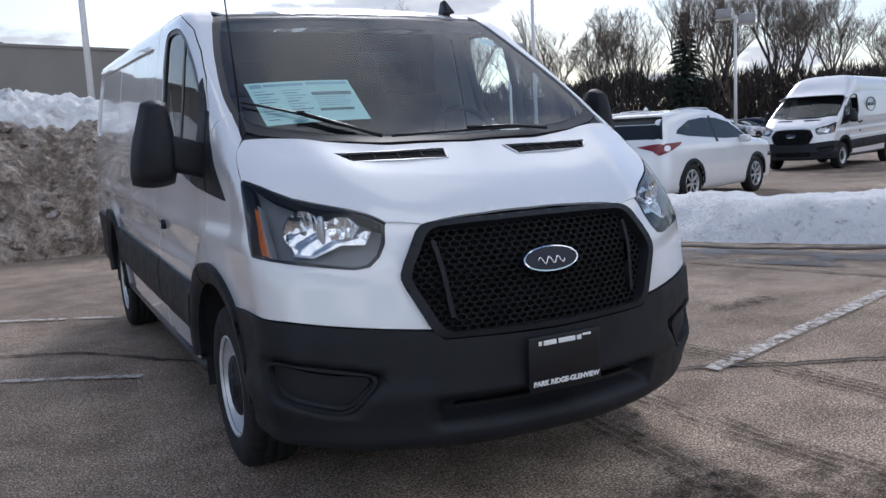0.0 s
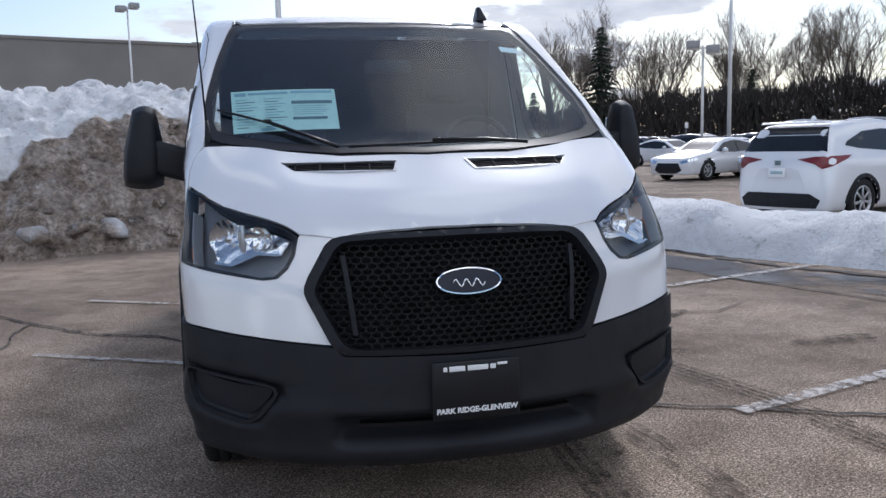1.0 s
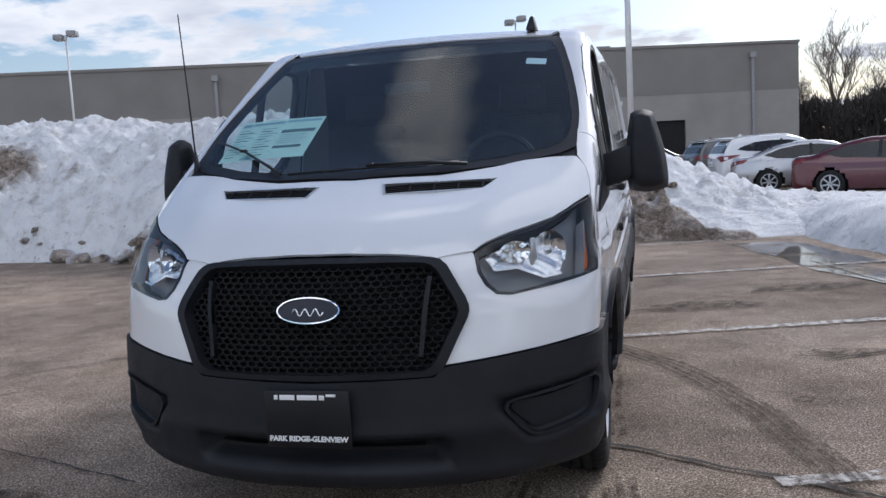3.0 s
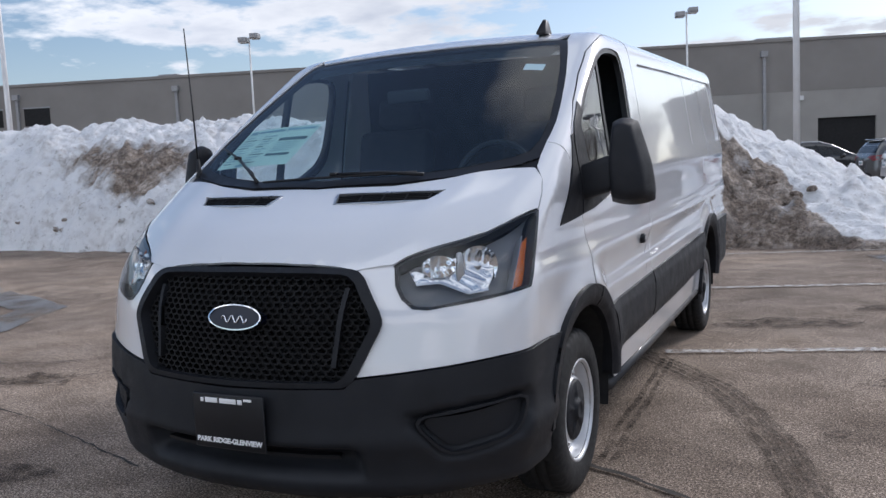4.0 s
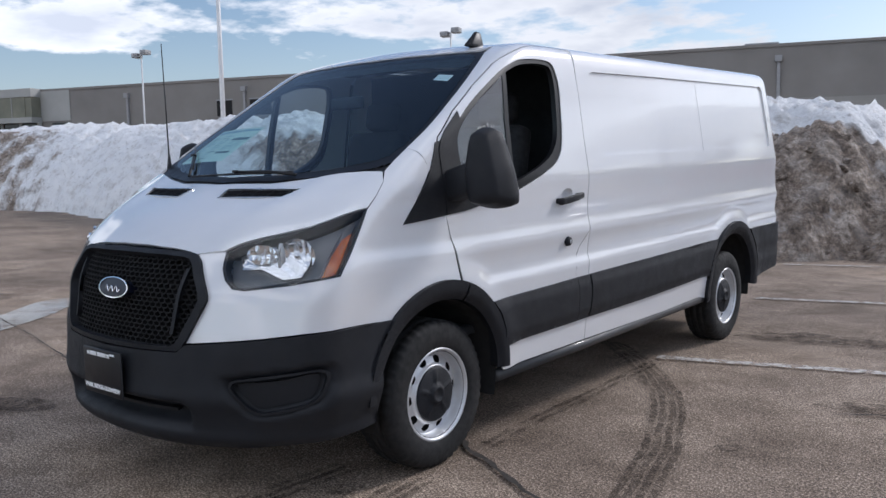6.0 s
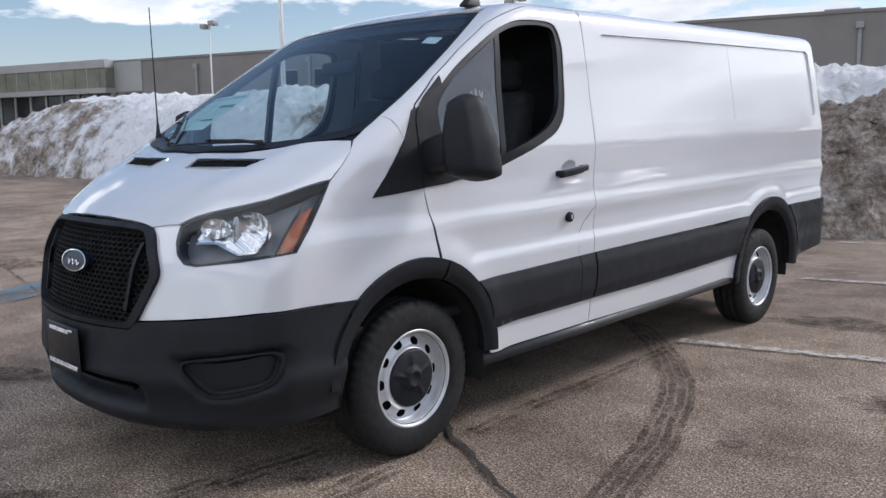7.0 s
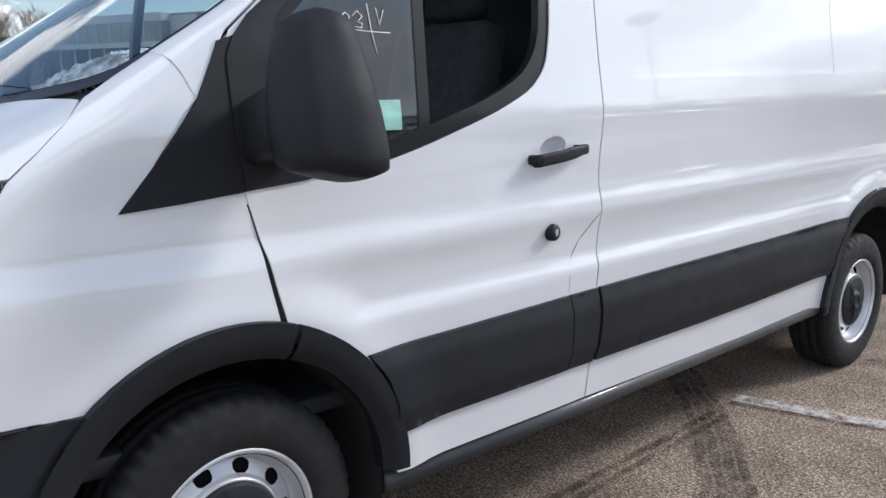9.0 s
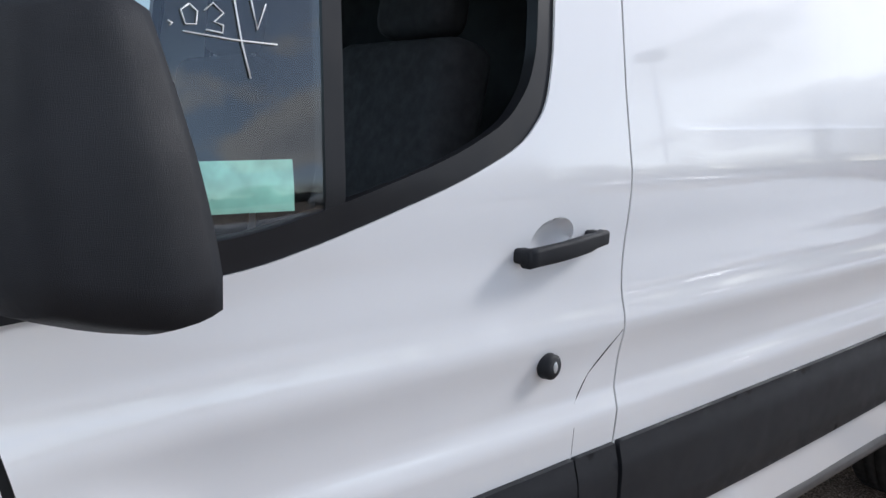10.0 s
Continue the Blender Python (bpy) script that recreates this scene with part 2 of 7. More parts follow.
def snow(name, dirt, lo=0.54, hi=0.68, scale=0.9):
    """Packed snow; dirt is the share that grit and mud cover."""
    m, nt, b = node_mat(name)
    white = ramp(nt, grain(nt, 3.0, 8.0, 0.6), [(0.3, (0.86, 0.865, 0.885)), (0.65, (0.95, 0.95, 0.96))])
    mud = ramp(nt, grain(nt, 3.2, 11.0, 0.72), [(0.32, (0.055, 0.038, 0.028)), (0.48, (0.285, 0.222, 0.174)), (0.68, (0.62, 0.54, 0.475))])
    mud = blend(nt, 1.0, mud, ramp(nt, grain(nt, 13.0, 7.0, 0.8), [(0.38, (0.36, 0.34, 0.33)), (0.60, (1.35, 1.35, 1.35))]), "MULTIPLY")
    big = grain(nt, scale, 9.0, 0.68)
    at = nt.nodes.new("ShaderNodeAttribute")
    at.attribute_name = "dirt"
    add = nt.nodes.new("ShaderNodeMath")
    add.operation = "ADD"
    nt.links.new(big, add.inputs[0])
    nt.links.new(at.outputs["Fac"], add.inputs[1])
    off = nt.nodes.new("ShaderNodeMath")
    off.operation = "ADD"
    nt.links.new(add.outputs[0], off.inputs[0])
    off.inputs[1].default_value = dirt
    fac = ramp(nt, off.outputs[0], [(lo, 0.0), (hi, 1.0)])
    spots = ramp(nt, grain(nt, 7.0, 8.0, 0.75), [(0.565, 0.0), (0.68, 0.65)])
    col = blend(nt, spots, blend(nt, fac, white, mud), (0.20, 0.175, 0.155))
    mottle = ramp(nt, grain(nt, 2.3, 7.0, 0.7), [(0.50, 0.0), (0.68, 0.5 if dirt > -0.1 else 0.03)])
    col = blend(nt, mottle, col, (0.40, 0.36, 0.33))
    nt.links.new(col, b.inputs["Base Color"])
    b.inputs["Roughness"].default_value = 0.75
    b.inputs["Subsurface Weight"].default_value = 0.0
    bump(nt, b, grain(nt, 4.0, 10.0, 0.72), 0.9, 0.15)
    return m


def worn_paint():
    """Road paint, chipped through to what lies under it."""
    m, nt, b = node_mat("worn_road_paint")
    out = nt.nodes["Material Output"]
    nt.links.new(ramp(nt, grain(nt, 30.0, 4.0), [(0.3, (0.42, 0.39, 0.36)), (0.7, (0.66, 0.63, 0.6))]), b.inputs["Base Color"])
    b.inputs["Roughness"].default_value = 0.8
    tr = nt.nodes.new("ShaderNodeBsdfTransparent")
    mx = nt.nodes.new("ShaderNodeMixShader")
    nt.links.new(ramp(nt, grain(nt, 14.0, 8.0, 0.75), [(0.40, 0.0), (0.54, 0.85)]), mx.inputs[0])
    nt.links.new(tr.outputs[0], mx.inputs[1])
    nt.links.new(b.outputs[0], mx.inputs[2])
    nt.links.new(mx.outputs[0], out.inputs[0])
    return m


def stain(name, colour, rough, lo, hi, scale, most):
    """A thin dark or wet film on the pavement with a broken outline."""
    m, nt, b = node_mat(name)
    out = nt.nodes["Material Output"]
    b.inputs["Base Color"].default_value = rgb(colour)
    b.inputs["Roughness"].default_value = rough
    b.inputs["Specular IOR Level"].default_value = 0.5 if rough < 0.3 else 0.15
    tr = nt.nodes.new("ShaderNodeBsdfTransparent")
    mx = nt.nodes.new("ShaderNodeMixShader")
    nt.links.new(ramp(nt, grain(nt, scale, 8.0, 0.7), [(lo, 0.0), (hi, most)]), mx.inputs[0])
    nt.links.new(tr.outputs[0], mx.inputs[1])
    nt.links.new(b.outputs[0], mx.inputs[2])
    nt.links.new(mx.outputs[0], out.inputs[0])
    return m


ASPHALT = asphalt()
SNOW = snow("snow_clean", -0.14)
SNOW_DIRTY = snow("snow_dirty", 0.0)
LINE = worn_paint()
CRACK = plain("crack_fill", (0.036, 0.030, 0.026), 0.85, vary=0.5, scale=20.0, bumps=0.5, bscale=80.0)
TRACK = stain("tyre_track_film", (0.032, 0.025, 0.020), 0.9, 0.36, 0.62, 16.0, 0.64)
TRACK_FAINT = stain("faint_tyre_track", (0.026, 0.020, 0.016), 0.9, 0.40, 0.62, 9.0, 0.62)
WET = stain("meltwater", (0.060, 0.054, 0.050), 0.05, 0.40, 0.54, 0.9, 0.85)
WALL = plain("wall_paint", (0.255, 0.240, 0.226), 0.85, vary=0.10, scale=0.25, bumps=0.3, bscale=20.0)
WALL_LIGHT = plain("wall_paint_light", (0.335, 0.322, 0.302), 0.85, vary=0.10, scale=0.3, bumps=0.3, bscale=20.0)
BARK = plain("bark", (0.12, 0.10, 0.085), 0.9, vary=0.3, scale=3.0)
TWIG = plain("twig", (0.17, 0.135, 0.11), 0.9, vary=0.2, scale=3.0)
NEEDLE = plain("needles", (0.022, 0.036, 0.022), 0.9, vary=0.4, scale=2.0)
BRUSH = plain("winter_brush", (0.050, 0.042, 0.038), 0.95, vary=0.4, scale=0.8)

for dark in (BLACK, MESH_BLACK, GLOSSY):
    dark.node_tree.nodes["Principled BSDF"].inputs["Specular IOR Level"].default_value = 0.32

# ---- building blocks ----
from mathutils.geometry import delaunay_2d_cdt


def mesh_of(name, verts, faces, material, smooth=True):
    me = bpy.data.meshes.new(name)
    me.from_pydata([tuple(map(float, v)) for v in verts], [], [tuple(int(i) for i in f) for f in faces])
    me.materials.append(material)
    if smooth:
        me.polygons.foreach_set("use_smooth", [True] * len(me.polygons))
    me.update()
    return me


def put(name, me, parent=None, label="", m=None):
    ob = new(name, me)
    if parent is not None:
        ob.parent = parent
    if m is not None:
        ob.matrix_basis = m
    if label:
        ob["label"] = label
    return ob


def part(name, bm, material, parent, label="", smooth=True, m=None):
    """Links a bmesh as one mesh object under a thing or a part."""
    me = bpy.data.meshes.new(name)
    bmesh.ops.recalc_face_normals(bm, faces=bm.faces)
    bm.to_mesh(me)
    bm.free()
    me.materials.append(material)
    if smooth:
        me.polygons.foreach_set("use_smooth", [True] * len(me.polygons))
    return put(name, me, parent, label, m)


def thing(name, label, category, m=None, group=""):
    ob = new(name)
    ob.empty_display_size = 0.1
    if m is not None:
        ob.matrix_basis = m
    return tagged(ob, label, category, group)


def box(sx, sy, sz, at=(0, 0, 0), bevel=0.0, segs=2, taper=None):
    """A box of that size round at; taper: scales of the top in x and y."""
    bm = bmesh.new()
    bmesh.ops.create_cube(bm, size=1.0)
    for v in bm.verts:
        k = (taper if taper and v.co.z > 0 else (1, 1))
        v.co = Vector((v.co.x * sx * k[0], v.co.y * sy * k[1], v.co.z * sz))
    if bevel:
        bmesh.ops.bevel(bm, geom=bm.edges[:], offset=bevel, segments=segs, profile=0.5, affect="EDGES")
    bmesh.ops.translate(bm, vec=at, verts=bm.verts)
    return bm


def lathe(profile, n=48, axis="x"):
    """A surface of revolution about x from (x, r) pairs."""
    verts, faces = [], []
    for i in range(n):
        a = 2 * math.pi * i / n
        for x, r in profile:
            verts.append((x, r * math.cos(a), r * math.sin(a)))
    k = len(profile)
    for i in range(n):
        j = (i + 1) % n
        for p in range(k - 1):
            faces.append((i * k + p, i * k + p + 1, j * k + p + 1, j * k + p))
    return verts, faces


def tube(points, radius, n=8, taper=1.0):
    """A round bar along points, its ends closed."""
    pts = [Vector(p) for p in points]
    verts, faces = [], []
    for i, p in enumerate(pts):
        d = (pts[min(i + 1, len(pts) - 1)] - pts[max(i - 1, 0)]).normalized()
        s = d.orthogonal().normalized() if i == 0 else (side - d * side.dot(d)).normalized()
        side = s
        u = d.cross(s)
        r = radius * (1 + (taper - 1) * i / (len(pts) - 1))
        for k in range(n):
            a = 2 * math.pi * k / n
            verts.append(p + (s * math.cos(a) + u * math.sin(a)) * r)
    for i in range(len(pts) - 1):
        for k in range(n):
            faces.append((i * n + k, i * n + (k + 1) % n, (i + 1) * n + (k + 1) % n, (i + 1) * n + k))
    faces.append(tuple(range(n - 1, -1, -1)))
    faces.append(tuple(range((len(pts) - 1) * n, len(pts) * n)))
    return verts, faces


def smax(a, b, k):
    h = np.clip(0.5 + 0.5 * (a - b) / k, 0, 1)
    return b + (a - b) * h + k * h * (1 - h)


def step(a, b, t):
    t = np.clip((t - a) / (b - a), 0, 1)
    return t * t * (3 - 2 * t)


# ---- the van's outer form: negative inside ----
W_Z = [0.15, 0.30, 0.50, 0.75, 0.90, 1.03, 1.085, 1.20, 1.34, 1.44, 1.60, 1.80, 2.00, 2.20]
W_X = [0.955, 0.985, 1.0, 1.006, 1.016, 1.020, 1.000, 0.996, 1.002, 0.986, 0.962, 0.932, 0.897, 0.855]
F_Z = [0.15, 0.35, 0.55, 0.72, 0.80, 0.95, 1.10, 1.25, 1.60]
F_Y = [-1.0, -1.09, -1.115, -1.105, -1.09, -1.065, -0.985, -0.83, -0.42]
RAKE = 0.022


def van_width(y, z):
    zz = z - RAKE * np.clip(y, 0, 4.62)
    w = sum(np.interp(zz + d, W_Z, W_X) for d in (-0.02, 0.0, 0.02)) / 3 + np.interp(y, [-0.30, 0.20, 1.1, 2.4, 4.4], [-0.022, 0.0, 0.018, 0.034, 0.044])
    flare = (1 - step(0.82, 0.885, zz)) * step(-0.1, 0.3, y)
    for cy, cz in ((0.0, 0.37), (3.59, 0.42)):
        r = np.hypot(y - cy, z - cz)
        w = w + 0.012 * np.exp(-((r - 0.52) / 0.08) ** 2)
        flare = np.maximum(flare, 1 - step(0.55, 0.66, r))
    w = w - 0.019 * (1 - flare) * np.exp(-(np.abs(zz - 0.905) / 0.11) ** 2.6) * step(0.02, 0.40, y)
    return w


def van_top(x, y):
    hood = 1.345 + 0.47 * (y + 0.55) - 0.09 * x * x
    pane = 1.655 + 0.63 * y - 0.085 * x * x
    roof = 2.12 + RAKE * np.clip(y - 0.6, 0, 4) - 0.04 * x * x
    return -smax(-smax(hood, pane, 0.02), -roof, 0.10)


def van_form(x, y, z):
    front = np.interp(z, F_Z, F_Y)
    front = (front + np.interp(z + 0.04, F_Z, F_Y) + np.interp(z - 0.04, F_Z, F_Y)) / 3 + 0.38 * np.abs(x) ** 2.3
    s = smax(np.abs(x) - van_width(y, z), front - y, 0.10)
    s = smax(s, y - (4.69 - 0.05 * np.clip(z - 1.1, 0, 2)), 0.08)
    return smax(s, (z - van_top(x, y)) * 0.85, 0.07)


def to_uv(p, mode):
    x, y, z = p
    if mode == "roll":
        return (y, math.atan2(z - 1.0, x))
    if mode == "corner":
        return (math.atan2(x, 0.6 - y), z)
    if mode == "front" or mode == "back":
        return (x, z)
    return (x, y)


def rays(uv, mode):
    u, v = uv[:, 0], uv[:, 1]
    o, d = np.zeros((len(uv), 3)), np.zeros((len(uv), 3))
    if mode == "roll":
        o[:, 1], o[:, 2], d[:, 0], d[:, 2] = u, 1.0, np.cos(v), np.sin(v)
    elif mode == "corner":
        o[:, 1], o[:, 2], d[:, 0], d[:, 1] = 0.6, v, np.sin(u), -np.cos(u)
    elif mode == "front":
        o[:, 0], o[:, 1], o[:, 2], d[:, 1] = u, -0.2, v, -1
    elif mode == "back":
        o[:, 0], o[:, 1], o[:, 2], d[:, 1] = u, 3.0, v, 1
    else:
        o[:, 0], o[:, 1], o[:, 2], d[:, 2] = u, v, 0.8, 1
    return o, d


def slope(p, form, e):
    """Unit normals of the form at places, smoothed over e metres."""
    g = np.stack([form(p[:, 0] + e * (i == 0), p[:, 1] + e * (i == 1), p[:, 2] + e * (i == 2)) - form(p[:, 0] - e * (i == 0), p[:, 1] - e * (i == 1), p[:, 2] - e * (i == 2)) for i in range(3)], 1)
    return g / np.maximum(np.linalg.norm(g, axis=1, keepdims=True), 1e-9)


def on_form(uv, mode, form):
    """Places and normals where the rays of the mode leave the form."""
    o, d = rays(uv, mode)
    a, b = np.zeros(len(uv)), np.full(len(uv), 2.6)
    for _ in range(30):
        m = (a + b) / 2
        p = o + m[:, None] * d
        inside = form(p[:, 0], p[:, 1], p[:, 2]) < 0
        a, b = np.where(inside, m, a), np.where(inside, b, m)
    p = o + a[:, None] * d
    return p, slope(p, form, 2e-3)


def rounded(loop, times):
    """Cuts a closed loop's corners."""
    for _ in range(times):
        loop = [q for i in range(len(loop)) for q in (
            tuple(0.8 * a + 0.2 * b for a, b in zip(loop[i], loop[(i + 1) % len(loop)])),
            tuple(0.2 * a + 0.8 * b for a, b in zip(loop[i], loop[(i + 1) % len(loop)])))]
    return loop


def inside_loops(pts, loops):
    odd = np.zeros(len(pts), bool)
    for lp in loops:
        q = np.array(lp)
        for (x0, y0), (x1, y1) in zip(q, np.roll(q, -1, 0)):
            if y0 == y1:
                continue
            hit = ((y0 > pts[:, 1]) != (y1 > pts[:, 1])) & (pts[:, 0] < (x1 - x0) * (pts[:, 1] - y0) / (y1 - y0) + x0)
            odd ^= hit
    return odd


def sheet(loops, mode, h, off=0.0, depth=0.012, disp=None, form=None, flip=False, rounds=0):
    """Verts and faces of a panel cut from the form by closed loops of places (the first is the outline, the rest are holes);
    off: how far it stands proud; depth: its folded edge. flip: the same on the other side of the van."""
    form = form or van_form
    uvl = []
    for k, lp in enumerate(loops):
        lp = rounded([to_uv(p, mode) for p in lp], rounds) if rounds else [to_uv(p, mode) for p in lp]
        dense = []
        for (u0, v0), (u1, v1) in zip(lp, lp[1:] + lp[:1]):
            n = max(1, int(math.ceil(math.hypot(u1 - u0, v1 - v0) / h)))
            dense += [(u0 + (u1 - u0) * i / n, v0 + (v1 - v0) * i / n) for i in range(n)]
        clean = [dense[0]]
        for q in dense[1:]:
            if math.hypot(q[0] - clean[-1][0], q[1] - clean[-1][1]) > 1e-4:
                clean.append(q)
        if math.hypot(clean[0][0] - clean[-1][0], clean[0][1] - clean[-1][1]) < 1e-4:
            clean.pop()
        uvl.append(clean)
    every = np.array([q for lp in uvl for q in lp])
    lo, hi = every.min(0), every.max(0)
    gx, gy = np.meshgrid(np.arange(lo[0] + h * 0.37, hi[0], h), np.arange(lo[1] + h * 0.41, hi[1], h))
    grid = np.stack([gx.ravel(), gy.ravel()], 1)
    grid = grid[inside_loops(grid, uvl)]
    if len(grid):
        near = np.ones(len(grid), bool)
        for q in every:
            near &= ((grid - q) ** 2).sum(1) > (0.45 * h) ** 2
        grid = grid[near]
    pts = [Vector(q) for q in every] + [Vector(q) for q in grid]
    edges, at = [], 0
    for lp in uvl:
        edges += [(at + i, at + (i + 1) % len(lp)) for i in range(len(lp))]
        at += len(lp)
    vs, _, fs, *_ = delaunay_2d_cdt(pts, edges, [], 0, 1e-7)
    uv = np.array([tuple(v) for v in vs])
    tri = np.array([tuple(f) for f in fs if len(f) == 3])
    tri = tri[inside_loops(uv[tri].mean(1), uvl)]
    p, nrm = on_form(uv, mode, form)
    NORMALS[:] = [tuple(map(float, n)) for n in slope(p, form, 0.009)]
    d = np.full(len(uv), off) + (disp(p) if disp else 0.0)
    top = p + nrm * d[:, None]
    c = top[tri]
    n_face = np.cross(c[:, 1] - c[:, 0], c[:, 2] - c[:, 0])
    wrong = (n_face * nrm[tri[:, 0]]).sum(1) < 0
    tri[wrong] = tri[wrong][:, ::-1]
    verts, faces = list(top), [tuple(t) for t in tri]
    if depth:
        count = {}
        for t in tri:
            for i in range(3):
                e = (t[i], t[(i + 1) % 3])
                count[frozenset(e)] = count.get(frozenset(e), []) + [e]
        rim = [e[0] for e in count.values() if len(e) == 1]
        made = {}
        for a, b in rim:
            for q in (a, b):
                if q not in made:
                    made[q] = len(verts)
                    verts += [top[q], top[q] - nrm[q] * depth]
            faces.append((made[b], made[a], made[a] + 1, made[b] + 1))
    if flip:
        verts = [(-v[0], v[1], v[2]) for v in verts]
        faces = [f[::-1] for f in faces]
    return verts, faces


NORMALS = []


def panel(name, loops, mode, parent, material, label="", **kw):
    even = kw.pop("even", not kw.get("disp"))
    v, f = sheet(loops, mode, kw.pop("h", 0.035), **kw)
    me = mesh_of(name, v, f, material)
    if even:
        side = -1.0 if kw.get("flip") else 1.0
        flow = [(n[0] * side, n[1], n[2]) for n in NORMALS]
        me.normals_split_custom_set_from_vertices(flow + [(0.0, 0.0, 0.0)] * (len(v) - len(flow)))
    return put(name, me, parent, label)


def both(name, loops, mode, parent, material, label="", **kw):
    return [panel(name, loops, mode, parent, material, label, flip=s, **kw) for s in (False, True)]


def sym(half):
    """A closed loop from its half with x >= 0, given from centre to centre."""
    return half + [(-x, y, z) for x, y, z in reversed(half) if x > 1e-6]


def arc(cy, cz, r, a0, a1, n=18, x=1.0, ry=None):
    return [(x, cy + (ry or r) * math.cos(radians(a0 + (a1 - a0) * i / n)), cz + r * math.sin(radians(a0 + (a1 - a0) * i / n))) for i in range(n + 1)]


# ---- the van ----
van = thing("cargo_van", "white low-roof cargo van with black bumpers and grille", "van", pose(-0.019, -0.02, 0, 0, 0, 1.26))
GRILLE = [(0.0, 0, 1.098), (0.30, 0, 1.094), (0.42, 0, 1.088), (0.452, 0, 1.079), (0.478, 0, 1.058), (0.542, 0, 0.955), (0.555, 0, 0.925), (0.557, 0, 0.905), (0.550, 0, 0.882), (0.482, 0, 0.738), (0.462, 0, 0.708), (0.43, 0, 0.692), (0.0, 0, 0.685)]
def on_top(x, y):
    p, _ = on_form(np.array([(x, y)]), "top", van_form)
    return tuple(float(c) for c in p[0])


HOOD_EDGE = [(0.562, -0.878, 0), (0.60, -0.838, 0), (0.675, -0.772, 0), (0.75, -0.708, 0), (0.824, -0.638, 0), (0.875, -0.572, 0), (0.92, -0.50, 0), (0.955, -0.432, 0), (0.95, -0.37, 0), (0.932, -0.305, 0), (0.893, -0.268, 0)]
EDGE = [on_top(x + 0.003, y - 0.004) for x, y, _ in HOOD_EDGE]
LAMP_LOW = [(0.568, -0.885, 1.090), (0.583, -0.915, 1.03), (0.61, -0.925, 0.985), (0.65, -0.925, 0.952), (0.70, -0.905, 0.945), (0.85, -0.80, 0.965), (0.985, -0.63, 0.995)]
LAMP_TOP = [(0.99, -0.575, 1.08), (0.985, -0.51, 1.18)] + EDGE[7::-1]
# fenders and the white front corners
FEND_A, FEND_B, FEND_C = on_top(0.898, -0.258), on_top(0.892, -0.19), on_top(0.890, -0.085)
FENDER = ([(0.445, -0.935, 1.088), (0.50, -0.915, 1.094), (0.560, -0.884, 1.102)] + LAMP_LOW + [(0.99, -0.575, 1.08), (0.987, -0.51, 1.18)] + EDGE[7:10]
          + [FEND_A, FEND_B, FEND_C, (0.972, -0.030, 1.43), (0.98, -0.08, 1.385), (0.99, -0.15, 1.29), (1.0, -0.235, 1.185),
          (1.0, -0.09, 1.195), (1.0, 0.042, 1.208), (1.01, 0.085, 1.05), (1.01, 0.125, 0.88), (1.01, 0.133, 0.82)] + arc(0, 0.37, 0.46, 74, 136, 12, 1.01)
          + [(1.005, -0.44, 0.775), (0.98, -0.62, 0.78), (0.93, -0.79, 0.775), (0.80, -0.90, 0.757), (0.65, -0.98, 0.742), (0.475, -1.05, 0.727), (0.553, -1.0, 0.89), (0.556, -0.985, 0.925), (0.478, -0.975, 1.06)])
both("fender", [FENDER], "corner", van, WHITE, h=0.026)
HOOD = [(0.0, -0.958, 0), (0.20, -0.953, 0), (0.44, -0.930, 0)] + HOOD_EDGE + [(0.80, -0.295, 0), (0.60, -0.385, 0), (0.35, -0.465, 0), (0.0, -0.505, 0)]
VENT = [(0.14, -0.545, 0), (0.165, -0.622, 0), (0.36, -0.600, 0), (0.555, -0.56, 0), (0.60, -0.482, 0), (0.37, -0.522, 0)]


def hood_lines(p):
    x, y = np.abs(p[:, 0]), p[:, 1]
    return 0.010 * np.exp(-((x - 0.62 - 0.25 * (y + 0.6)) / 0.10) ** 2) - 0.006 * np.exp(-((x - 0.33) / 0.22) ** 2) * step(-0.75, -0.5, y)


hood = panel("hood", [sym(HOOD), VENT, [(-x, y, z) for x, y, z in VENT]], "top", van, WHITE, h=0.026, disp=hood_lines)


def shrink(loop, k):
    """A loop drawn in towards its middle by k metres."""
    q = np.array(loop)
    c = q.mean(0)
    d = q - c
    n = np.linalg.norm(d, axis=1, keepdims=True)
    return [tuple(v) for v in c + d * (1 - k / n)]


for s in (False, True):
    vent = panel("hood_vent", [shrink(VENT, -0.004), shrink(VENT, 0.006)], "top", hood, SILVER, "grey-rimmed black hood vent", flip=s, h=0.03, off=0.002, depth=0.012)
    panel("vent_grid", [VENT], "top", vent, DEEP, flip=s, h=0.04, off=-0.010, depth=0)
    for i in range(4):
        a = 0.25 + 0.155 * i * 0.62
        panel("vent_bar", [[(a, -0.535 + 0.15 * (a - 0.2), 0), (a + 0.006, -0.535 + 0.15 * (a - 0.2), 0), (a + 0.014, -0.615 + 0.11 * (a - 0.16), 0), (a + 0.008, -0.615 + 0.11 * (a - 0.16), 0)]],
              "top", vent, MESH_BLACK, flip=s, h=0.03, off=-0.002, depth=0.010)
    for i in range(5):
        k = i * 0.013
        panel("vent_bar", [[(0.15 + k * .3, -0.556 - k, 0), (0.585 - k * .4, -0.494 - k, 0), (0.584 - k * .4, -0.498 - k, 0), (0.15 + k * .3, -0.560 - k, 0)]], "top", vent, MESH_BLACK, flip=s, h=0.05, off=-0.004, depth=0.008)

